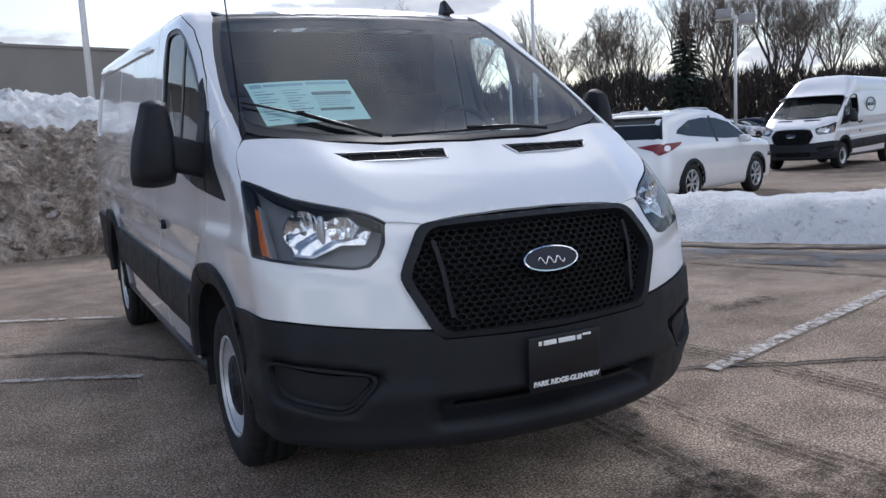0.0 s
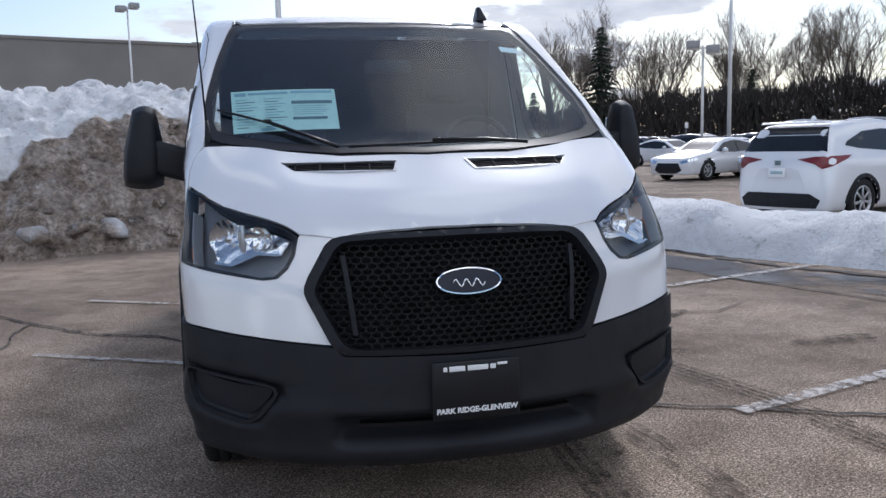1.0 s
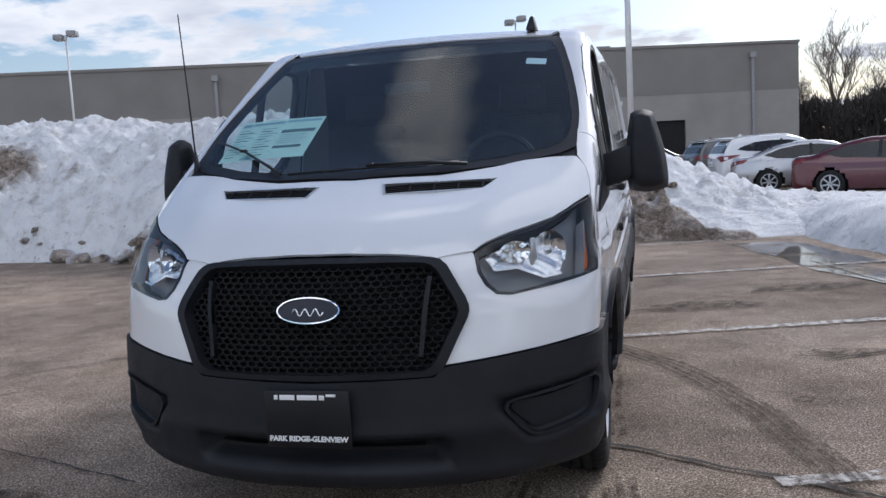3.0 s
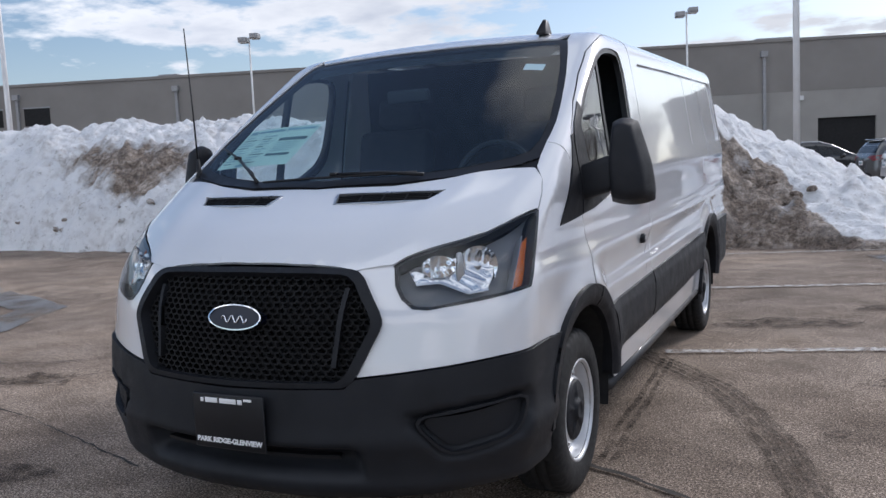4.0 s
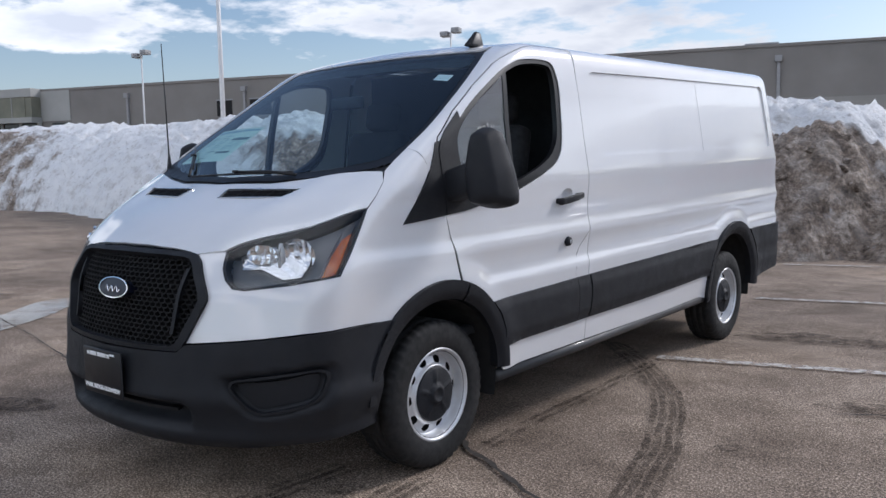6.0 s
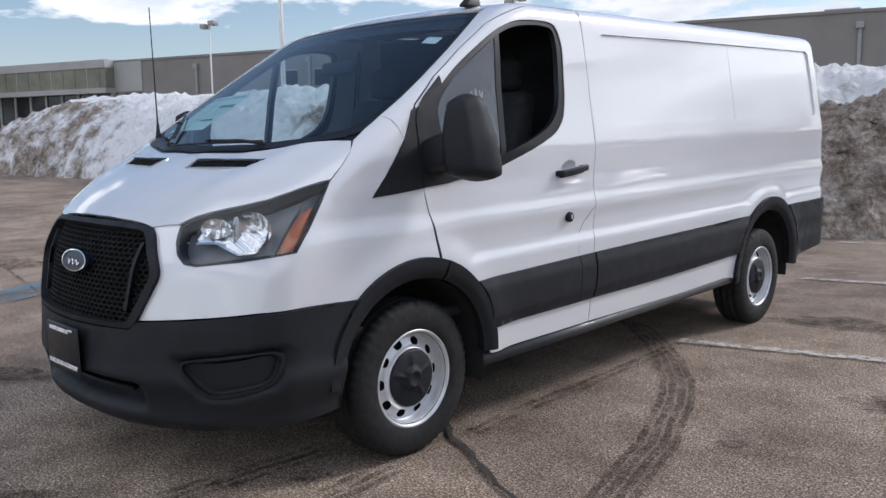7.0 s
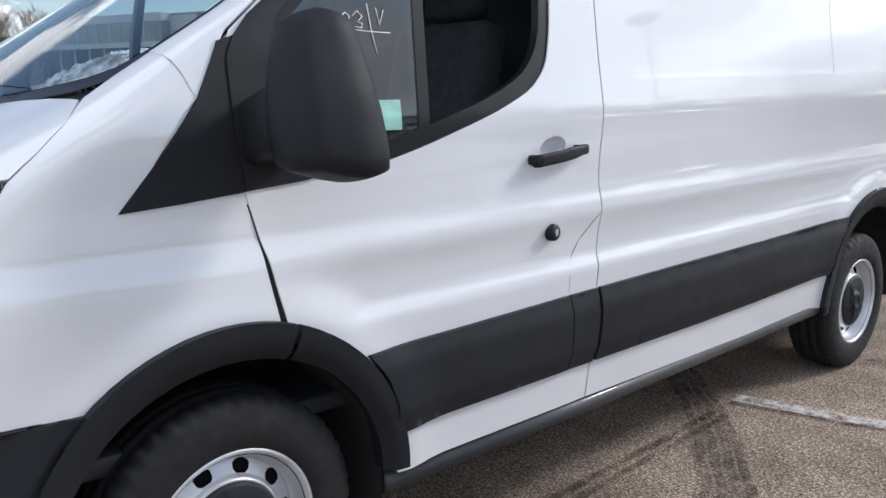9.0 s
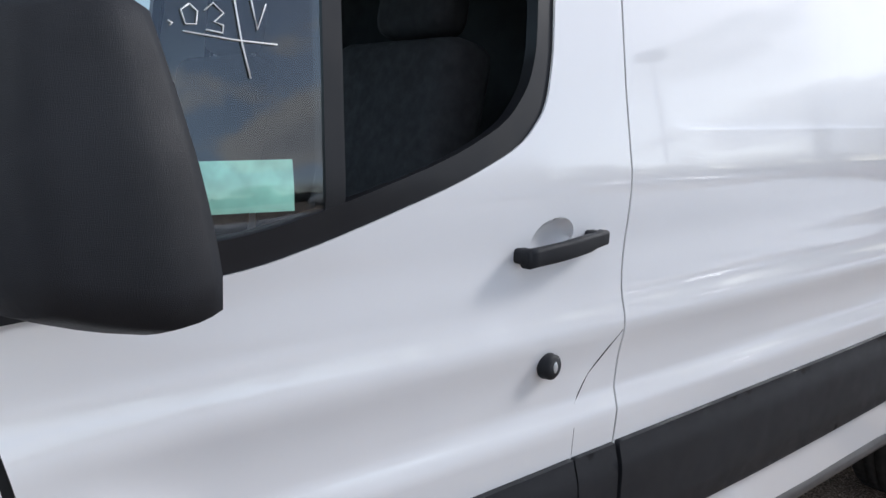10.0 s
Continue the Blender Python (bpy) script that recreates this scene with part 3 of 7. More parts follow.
# windshield with its black border, and the cowl
SHIELD_OUT = [(0.0, -0.468, 0), (0.35, -0.428, 0), (0.60, -0.345, 0), (0.80, -0.245, 0), (0.868, -0.19, 0), (0.885, -0.11, 0), (0.885, 0.03, 0), (0.855, 0.25, 0), (0.805, 0.50, 0), (0.752, 0.685, 0), (0.72, 0.70, 0), (0.40, 0.655, 0), (0.0, 0.635, 0)]
SHIELD_IN = [(0.0, -0.428, 0), (0.35, -0.390, 0), (0.60, -0.308, 0), (0.785, -0.215, 0), (0.842, -0.165, 0), (0.860, -0.09, 0), (0.861, 0.035, 0), (0.830, 0.25, 0), (0.782, 0.49, 0), (0.732, 0.645, 0), (0.69, 0.665, 0), (0.40, 0.625, 0), (0.0, 0.605, 0)]
SHIELD_EDGE = [(x + 0.02 * min(1.0, x / 0.3), y - 0.012 if y < 0 else y + 0.010, z) for x, y, z in SHIELD_OUT]
COWL = [(0.0, -0.511, 0), (0.35, -0.471, 0), (0.60, -0.391, 0), (0.80, -0.30, 0), (0.893, -0.272, 0), (0.890, -0.20, 0), (0.874, -0.19, 0), (0.802, -0.238, 0), (0.60, -0.338, 0), (0.35, -0.421, 0), (0.0, -0.461, 0)]
panel("cowl", [sym(COWL)], "top", van, GLOSSY, "black plastic cowl", h=0.03, off=-0.012, depth=0.03)
shield = panel("windshield", [sym(SHIELD_IN)], "top", van, SHIELD, "clear glass windshield", h=0.045, off=-0.002, depth=0)
panel("border", [sym(SHIELD_EDGE), sym(SHIELD_IN)], "top", shield, GLOSSY, "black border of the windshield", h=0.012, off=-0.004, depth=0.03)
# A pillars with the roof rail over the doors
PILLAR = [on_top(0.893, -0.107), on_top(0.893, 0.03), on_top(0.863, 0.25), on_top(0.813, 0.50), on_top(0.761, 0.69), on_top(0.748, 0.80), (0.752, 1.10, 2.108), (0.752, 1.365, 2.112),
          (0.86, 1.352, 2.085), (0.872, 1.30, 2.088), (0.870, 1.18, 2.092), (0.868, 1.02, 2.088), (0.870, 0.88, 2.062), (0.88, 0.60, 1.972), (0.902, 0.40, 1.85), (0.925, 0.20, 1.706), (0.955, 0.045, 1.575), (0.968, 0.008, 1.52), (0.978, -0.045, 1.415)]
both("pillar", [PILLAR], "roll", van, WHITE, h=0.012, off=0.0015)
ROOF = [(0.0, 0.65, 0), (0.40, 0.67, 0), (0.70, 0.715, 0), (0.742, 0.80, 0), (0.742, 1.4, 0), (0.742, 2.6, 0), (0.752, 4.58, 0), (0.4, 4.62, 0), (0.0, 4.63, 0)]
panel("roof", [sym(ROOF)], "top", van, WHITE, h=0.06, disp=lambda p: 0.006 * np.cos(np.abs(p[:, 0]) * 26) * step(1.2, 1.5, p[:, 1]))
# doors
DOOR = ([(1.0, 0.055, 1.21), (1.01, 0.097, 1.05), (1.01, 0.137, 0.88), (1.01, 0.145, 0.82)] + arc(0, 0.37, 0.46, 71, 6, 14, 1.01) + [(0.99, 0.48, 0.392), (0.99, 1.300, 0.412), (1.0, 1.312, 0.6), (1.01, 1.325, 0.8),
        (1.01, 1.334, 1.03), (1.0, 1.328, 1.17), (1.0, 1.340, 1.30), (0.99, 1.341, 1.38), (0.975, 1.337, 1.56), (0.945, 1.340, 1.74), (0.925, 1.340, 1.88), (0.905, 1.338, 1.98), (0.878, 1.318, 2.055), (0.870, 1.27, 2.078), (0.868, 1.17, 2.083),
        (0.868, 1.02, 2.083), (0.871, 0.88, 2.057), (0.8815, 0.604, 1.967), (0.9035, 0.404, 1.845), (0.9265, 0.204, 1.7015), (0.956, 0.052, 1.5725), (0.968, 0.024, 1.515), (0.985, 0.030, 1.38)])
WINDOW = [(0.99, 0.075, 1.235), (0.99, 0.30, 1.247), (0.99, 0.45, 1.262), (0.99, 0.60, 1.300), (0.985, 0.85, 1.375), (0.98, 1.0, 1.44), (0.97, 1.075, 1.51), (0.96, 1.105, 1.60), (0.945, 1.118, 1.70), (0.92, 1.138, 1.86),
          (0.905, 1.125, 1.95), (0.898, 1.085, 1.985), (0.897, 0.95, 1.992), (0.90, 0.78, 1.982), (0.91, 0.62, 1.928), (0.93, 0.33, 1.75), (0.955, 0.16, 1.615), (0.968, 0.085, 1.54), (0.98, 0.065, 1.40)]
WINDOW_IN = [(0.99, 0.30, 1.285), (0.99, 0.45, 1.298), (0.99, 0.60, 1.335), (0.985, 0.84, 1.408), (0.98, 0.98, 1.472), (0.97, 1.045, 1.54), (0.96, 1.073, 1.61), (0.945, 1.086, 1.70), (0.92, 1.105, 1.86),
             (0.905, 1.095, 1.935), (0.898, 1.065, 1.958), (0.897, 0.95, 1.965), (0.90, 0.79, 1.952), (0.91, 0.635, 1.900), (0.93, 0.35, 1.722), (0.955, 0.20, 1.60), (0.97, 0.165, 1.50), (0.98, 0.17, 1.36)]
SAIL_FRONT = [(1.0, -0.235, 1.185), (1.0, -0.09, 1.195), (1.0, 0.047, 1.208), (0.985, 0.022, 1.38), (0.968, 0.02, 1.51), (0.962, 0.018, 1.548), (0.978, -0.05, 1.41), (0.99, -0.145, 1.29)]
SAIL_REAR = [(1.0, 0.057, 1.210), (1.0, 0.20, 1.222), (1.0, 0.34, 1.245), (0.99, 0.30, 1.29), (0.985, 0.21, 1.34), (0.97, 0.17, 1.46), (0.955, 0.165, 1.60), (0.94, 0.215, 1.645), (0.93, 0.222, 1.700), (0.95, 0.10, 1.605), (0.957, 0.06, 1.560), (0.968, 0.034, 1.51), (0.985, 0.033, 1.38)]


WINDOW = [(x, y + (0.010 if y > 0.9 and z < 1.95 else 0.0), z - (0.014 if z < 1.53 and y > 0.2 else 0.0)) for x, y, z in WINDOW]
WINDOW, WINDOW_IN = rounded(WINDOW, 2), rounded(WINDOW_IN, 2)
CUP = [(1.0, 1.098 + 0.062 * math.cos(2 * math.pi * i / 24), 1.250 + 0.042 * math.sin(2 * math.pi * i / 24) + 0.010 * math.cos(2 * math.pi * i / 24)) for i in range(24)]


def cup_form(p):
    r = np.hypot((p[:, 1] - 1.098) / 0.062, (p[:, 2] - 1.250 - 0.16 * (p[:, 1] - 1.098)) / 0.042)
    return -0.026 * np.clip(1 - r ** 3, 0, 1) ** 0.6


def door_form(p):
    return 0.003 * np.exp(-(np.hypot((p[:, 1] - 1.098) / 0.062, (p[:, 2] - 1.25) / 0.042) - 1.15) ** 2 / 0.02)


for s in (False, True):
    door = panel("front_door", [DOOR, WINDOW, CUP], "roll", van, WHITE, "white front door with a black-framed window", flip=s, h=0.021, disp=door_form, depth=0.005, even=True)
    panel("window_frame", [WINDOW, WINDOW_IN], "roll", door, GLOSSY, "black rubber window frame", flip=s, h=0.025, off=-0.006, depth=0.03)
    panel("sail_panel", [SAIL_REAR], "roll", door, BLACK, "black mirror base panel", flip=s, h=0.03, off=0.006, depth=0.03)
    panel("sail_panel", [SAIL_FRONT], "roll", van, BLACK, "black triangular trim ahead of the door", flip=s, h=0.03, off=0.006, depth=0.03)
    panel("divider", [[(0.99, 0.572, 1.322), (0.99, 0.610, 1.335), (0.95, 0.628, 1.66), (0.91, 0.660, 1.912), (0.91, 0.624, 1.893), (0.95, 0.592, 1.66)]], "roll", door, GLOSSY, "black window divider", flip=s, h=0.03, off=-0.008, depth=0.03)
    quarter = [(0.99, 0.30, 1.285), (0.99, 0.45, 1.298), (0.99, 0.59, 1.33), (0.95, 0.61, 1.66), (0.91, 0.642, 1.90), (0.93, 0.35, 1.722), (0.955, 0.20, 1.60), (0.97, 0.165, 1.50), (0.98, 0.17, 1.36)]
    panel("quarter_glass", [quarter], "roll", door, FAR_GLASS if s else SIDE_GLASS, "fixed front quarter glass", flip=s, h=0.04, off=-0.012, depth=0)
    if s:
        rest = [(0.99, 0.592, 1.33), (0.985, 0.84, 1.408), (0.98, 0.98, 1.472), (0.97, 1.045, 1.54), (0.96, 1.073, 1.61), (0.945, 1.086, 1.70), (0.92, 1.105, 1.86), (0.905, 1.095, 1.935), (0.897, 0.95, 1.965), (0.90, 0.79, 1.952), (0.91, 0.645, 1.902), (0.95, 0.612, 1.66)]
        panel("door_glass", [rest], "roll", door, FAR_GLASS, "closed door glass", flip=s, h=0.05, off=-0.014, depth=0)
    panel("handle_cup", [CUP], "roll", door, WHITE, "scooped hollow behind the handle", flip=s, h=0.008, disp=cup_form, depth=0)
    # handle: two posts and a grip
    k = -1 if s else 1
    bm = bmesh.new()
    bmesh.ops.create_cube(bm, size=1.0)
    bmesh.ops.subdivide_edges(bm, edges=[e for e in bm.edges if abs(e.verts[0].co.y - e.verts[1].co.y) > 0.5], cuts=11)
    bmesh.ops.bevel(bm, geom=[e for e in bm.edges if abs((e.verts[0].co - e.verts[1].co).normalized().y) > 0.9], offset=0.22, segments=3, profile=0.5, affect="EDGES")
    for v in bm.verts:
        u = v.co.y * 2
        bow = 0.014 * (1 - u * u)
        thick = 0.022 if abs(u) < 0.8 else 0.022 + 0.05 * (abs(u) - 0.8)
        v.co = Vector((k * (1.042 + bow + v.co.x * thick), 1.113 + u * 0.115, 1.240 + u * 0.014 + v.co.z * (0.036 - 0.006 * (u > 0.6))))
    grip = part("door_handle", bm, BLACK, door, "black pull handle")
    for hy, hz in ((1.010, 1.229), (1.215, 1.252)):
        part("handle_foot", box(0.05, 0.034, 0.030, (k * 1.021, hy, hz), 0.008), BLACK, grip)
    lv, lf = lathe([(1.024, 0.0), (1.046, 0.0), (1.046, 0.018), (1.040, 0.026), (1.022, 0.028)], 24)
    lv = [(k * v[0], v[1] + 1.093, v[2] + 0.999) for v in lv]
    lock = put("door_lock", mesh_of("door_lock", lv, lf, BLACK), door, "round black lock")
    kv, kf = lathe([(1.0465, 0.0), (1.0475, 0.007), (1.0460, 0.009)], 16)
    put("keyhole", mesh_of("keyhole", [(k * v[0], v[1] * 0.7 + 1.095, v[2] * 1.3 + 0.999) for v in kv], kf, STEEL), lock)
    # the fine line of the rear lower corner cap
    cap = [(1.01, 1.332, 1.04), (1.01, 1.235, 0.955), (1.01, 1.198, 0.90), (1.01, 1.185, 0.85), (1.01, 1.185, 0.79)]
    cp, cn = on_form(np.array([to_uv(q, "roll") for q in cap]), "roll", van_form)
    lv, lf = tube([(k * (p + n * 0.0)[0], (p + n * 0.0)[1], (p + n * 0.0)[2]) for p, n in zip(cp + cn * -0.001, cn)], 0.0014, 5)
    put("seam_line", mesh_of("seam_line", lv, lf, DEEP), door)

# dark seals behind the door gaps
SEAL_FRONT = [(0.051, 1.21), (0.0935, 1.05), (0.1335, 0.88), (0.1415, 0.82)]
SEAL_REAR = [(1.303, 0.412), (1.315, 0.6), (1.328, 0.8), (1.337, 1.03), (1.331, 1.17), (1.343, 1.30), (1.344, 1.38), (1.340, 1.56), (1.343, 1.74), (1.343, 1.88), (1.342, 1.98)]
both("sail_seal", [[(1.0, 0.030, 1.205), (1.0, 0.080, 1.212), (0.985, 0.058, 1.38), (0.968, 0.055, 1.51), (0.9585, 0.061, 1.558), (0.9625, 0.019, 1.547), (0.975, 0.006, 1.46), (0.985, 0.0, 1.38)]], "roll", van, BLACK, h=0.03, off=0.003, depth=0)
both("pillar_foot", [[FEND_B, on_top(0.893, 0.03), (0.955, 0.045, 1.575), (0.968, 0.008, 1.52), (0.985, -0.12, 1.33), (0.985, -0.19, 1.30)]], "roll", van, WHITE, h=0.02, off=-0.004, depth=0)
both("fender_corner", [shrink(SAIL_FRONT, -0.035)], "roll", van, WHITE, h=0.03, off=-0.004, depth=0)
for line in (SEAL_FRONT, SEAL_REAR):
    both("door_seal", [[(1.0 if z < 1.3 else 1.0 - 0.18 * (z - 1.3), y - 0.018, z) for y, z in line] + [(1.0 if z < 1.3 else 1.0 - 0.18 * (z - 1.3), y + 0.018, z) for y, z in reversed(line)]], "roll", van, DEEP, h=0.03, off=-0.006, depth=0)

both("roof_corner", [[(0.905, 1.31, 1.985), (0.905, 1.38, 1.985), (0.862, 1.40, 2.085), (0.80, 1.40, 2.10), (0.80, 1.30, 2.10), (0.87, 1.28, 2.07)]], "roll", van, WHITE, h=0.03, off=-0.005, depth=0)

# cargo sides
SIDE = ([(0.99, 1.306, 0.412), (1.0, 1.318, 0.6), (1.01, 1.331, 0.8), (1.01, 1.340, 1.03), (1.0, 1.334, 1.17), (1.0, 1.346, 1.30), (0.99, 1.347, 1.38), (0.975, 1.343, 1.56), (0.945, 1.346, 1.74), (0.925, 1.346, 1.88), (0.905, 1.346, 1.98), (0.862, 1.360, 2.085), (0.752, 1.373, 2.112),
         (0.752, 2.6, 2.135), (0.762, 4.58, 2.177), (0.89, 4.605, 2.14), (0.94, 4.62, 2.04), (0.99, 4.635, 1.65), (1.03, 4.65, 1.30), (1.04, 4.65, 1.0), (1.04, 4.65, 0.875), (1.05, 4.16, 0.868)]
        + arc(3.59, 0.42, 0.475, 62, 178, 22, 1.01) + [(0.99, 3.10, 0.437)])
def blank(y0, y1, r=0.055):
    """The outline of the recessed window blank, its corners rounded by r."""
    corners = [(y1 - r, 1.420 + r, -90), (y1 - 0.02 - r, 1.985 - r, 0), (y0 - 0.01 + r, 1.988 - r, 90), (y0 + r, 1.425 + r, 180)]
    return [(0.97, cy + r * math.cos(radians(a + 15 * i)), cz + r * math.sin(radians(a + 15 * i)) + RAKE * cy) for cy, cz, a in corners for i in range(7)]


def mould(p):
    zz = p[:, 2] - RAKE * np.clip(p[:, 1], 0, 4)
    return -0.014 * step(0.69, 0.765, zz) - 0.010 * step(0.56, 0.515, zz)


for s in (False, True):
    cargo = panel("side_panel", [SIDE, blank(1.50, 4.50)], "roll", van, WHITE, "smooth white cargo side with a recessed window blank", flip=s, h=0.0215, depth=0.016)
    panel("window_blank", [[(0.97, 1.44, 1.41), (0.97, 3.08, 1.45), (0.92, 3.08, 2.09), (0.90, 1.44, 2.055)]], "roll", cargo, WHITE, flip=s, h=0.03, off=-0.0155, depth=0)
    panel("window_blank", [[(0.97, 3.076, 1.45), (0.97, 4.56, 1.48), (0.92, 4.56, 2.12), (0.92, 3.076, 2.09)]], "roll", cargo, WHITE, flip=s, h=0.03, off=-0.0140, depth=0.002)
    # mouldings, arches, sills
    a0 = [(1.02, 0.372, 0.752), (1.02, 0.75, 0.765), (1.02, 1.178, 0.782), (1.02, 1.187, 0.66), (1.02, 1.178, 0.530), (1.02, 0.75, 0.517), (1.02, 0.468, 0.509), (1.02, 0.46, 0.60), (1.02, 0.425, 0.68)]
    panel("moulding", [a0], "roll", van, BLACK, "black side moulding", flip=s, h=0.018, off=0.027, depth=0.03, disp=mould)
    panel("moulding", [[(1.02, 1.185, 0.782), (1.02, 1.322, 0.786), (1.02, 1.327, 0.66), (1.02, 1.309, 0.532), (1.02, 1.185, 0.530), (1.02, 1.194, 0.66)]], "roll", van, BLACK, "black side moulding", flip=s, h=0.018, off=0.025, depth=0.03, disp=mould)
    panel("moulding", [[(1.02, 1.335, 0.787), (1.02, 2.0, 0.806), (1.02, 3.245, 0.840), (1.02, 3.15, 0.748), (1.02, 3.095, 0.664), (1.02, 3.078, 0.586), (1.02, 2.0, 0.548), (1.02, 1.322, 0.534), (1.02, 1.339, 0.66)]], "roll", van, BLACK, "black side moulding", flip=s, h=0.018, off=0.027, depth=0.03, disp=mould)
    for b0, b1, nm in ((2, 71, "front_arch"), (72.5, 178, "front_arch")):
        panel(nm, [arc(0, 0.38, 0.435, b0, b1, 20, 1.02, 0.428) + arc(0, 0.38, 0.528, b1, b0, 20, 1.02, 0.505)], "roll", van, BLACK, "black wheel arch trim", flip=s, h=0.024, off=0.024, depth=0.05,
              disp=lambda p: -0.016 * step(0.47, 0.43, np.hypot(p[:, 1], p[:, 2] - 0.38)))
    panel("rear_arch", [arc(3.59, 0.42, 0.44, -2, 184, 26, 1.02) + arc(3.59, 0.42, 0.535, 184, -2, 26, 1.02)], "roll", van, BLACK, "black wheel arch trim", flip=s, h=0.024, off=0.024, depth=0.05,
          disp=lambda p: -0.016 * step(0.475, 0.44, np.hypot(p[:, 1] - 3.59, p[:, 2] - 0.42)))
    k = -1 if s else 1
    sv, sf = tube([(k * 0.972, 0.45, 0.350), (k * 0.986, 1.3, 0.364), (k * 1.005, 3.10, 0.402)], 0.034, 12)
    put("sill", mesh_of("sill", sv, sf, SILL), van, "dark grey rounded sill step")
    # rear bumper corner, tail lamp
    rb = [(1.05, 3.91, 0.868), (1.04, 4.37, 0.875), (1.04, 4.66, 0.88), (1.03, 4.665, 0.60), (1.02, 4.64, 0.50), (1.02, 4.12, 0.46), (1.05, 4.11, 0.60), (1.05, 4.055, 0.72)]
    bmp = panel("rear_bumper", [rb], "roll", van, BLACK, "black rear bumper corner", flip=s, h=0.04, off=0.024, depth=0.05, disp=lambda p: -0.012 * np.exp(-((p[:, 2] - 0.665) / 0.012) ** 2))
    panel("tail_lamp", [[(0.80, 0, 0.93), (0.94, 0, 0.93), (0.93, 0, 1.40), (0.82, 0, 1.40)]], "back", van, RED_LENS, "red tail lamp", flip=s, h=0.05, off=0.014, depth=0.03)
    # wheel housings
    for cy, cz, r in ((0.0, 0.37, 0.44), (3.59, 0.42, 0.455)):
        lv = [(k * x, cy + r * math.cos(radians(a)), cz + r * math.sin(radians(a))) for a in range(-15, 200, 8) for x in (0.60, 0.985 if cy < 1 else 1.02)]
        n = len(lv) // 2
        lf = [(2 * i, 2 * i + 1, 2 * i + 3, 2 * i + 2) for i in range(n - 1)]
        lv += [(k * 0.60, cy, cz - 0.1)]
        lf += [(2 * i, 2 * i + 2, 2 * n) for i in range(n - 1)]
        put("wheel_liner", mesh_of("wheel_liner", lv, lf, DEEP), van)
panel("rear_doors", [[(0.80, 0, 0.55), (0.86, 0, 1.3), (0.80, 0, 1.95), (0.6, 0, 2.06), (-0.6, 0, 2.06), (-0.80, 0, 1.95), (-0.86, 0, 1.3), (-0.80, 0, 0.55)]], "back", van, WHITE, h=0.08)
part("underbody", box(1.5, 5.3, 0.14, (0, 1.86, 0.36), 0.03), DEEP, van, "dark chassis underneath")

# bumper
FOG = [(0.640, -0.975, 0.578), (0.80, -0.87, 0.602), (0.985, -0.70, 0.635), (0.965, -0.735, 0.50), (0.85, -0.84, 0.455), (0.745, -0.91, 0.440)]
FOG_UV = [to_uv(q, "corner") for q in FOG]


def soft_box(u, v, u0, u1, v0, v1, e):
    return step(u0, u0 + e, u) * (1 - step(u1 - e, u1, u)) * step(v0, v0 + e, v) * (1 - step(v1 - e, v1, v))


def bumper_form(p):
    a, z = np.arctan2(np.abs(p[:, 0]), 0.6 - p[:, 1]), p[:, 2]
    pocket = sum(inside_loops(np.stack([a + da, z + dz], 1), [FOG_UV]).astype(float) for da in (-0.012, 0.0, 0.012) for dz in (-0.012, 0.0, 0.012)) / 9
    slot = soft_box(np.abs(p[:, 0]), z, -0.5, 0.48 + 0.0 * z, 0.362, 0.482, 0.030)
    crease = 0.012 * np.exp(-((z - 0.475 - 0.03 * np.abs(p[:, 0])) / 0.05) ** 2) * (1 - slot)
    lip = 0.012 * np.exp(-((z - 0.33) / 0.03) ** 2) - 0.02 * step(0.31, 0.25, z)
    line = -0.008 * np.exp(-((z - 0.56 + 0.25 * (a - 0.75)) / 0.01) ** 2) * step(0.78, 0.80, a)
    tuck = -0.010 * (1 - step(0.24, 0.50, z)) * np.exp(-((a - 0.50) / 0.17) ** 2)
    corner = 0.012 * np.exp(-((a - 0.72) / 0.22) ** 2) * (1 - step(0.34, 0.58, z)) - 0.030 * (1 - step(0.30, 0.47, z)) * step(0.42, 0.62, a)
    return corner - 0.046 * pocket - 0.095 * slot + crease + lip + line + tuck - 0.010


BUMPER = [(0.0, -1.1, 0.678), (0.44, -1.06, 0.688), (0.478, -1.05, 0.72), (0.65, -0.98, 0.735), (0.80, -0.90, 0.750), (0.93, -0.79, 0.768), (0.98, -0.62, 0.776), (1.005, -0.345, 0.772), (1.0, -0.415, 0.62), (1.0, -0.45, 0.45),
          (0.99, -0.455, 0.335), (0.97, -0.66, 0.318), (0.86, -0.80, 0.305), (0.60, -0.98, 0.285), (0.30, -1.06, 0.275), (0.0, -1.08, 0.28)]
bumper = panel("front_bumper", [sym(BUMPER)], "corner", van, BLACK, "black textured front bumper", h=0.016, off=0.022, depth=0.06, disp=bumper_form)
for s in (False, True):
    panel("fog_rim", [shrink(FOG, -0.004), shrink(FOG, 0.010)], "corner", bumper, BLACK, flip=s, h=0.02, off=0.014, depth=0.02, rounds=2)
    panel("fog_insert", [shrink(FOG, 0.030)], "corner", bumper, BLACK, flip=s, h=0.02, off=-0.010, depth=0.02, rounds=2)
panel("bumper_bar", [[(-0.40, 0, 0.425), (0.40, 0, 0.425), (0.40, 0, 0.438), (-0.40, 0, 0.438)]], "front", bumper, GLOSSY, h=0.05, off=-0.02, depth=0.03)

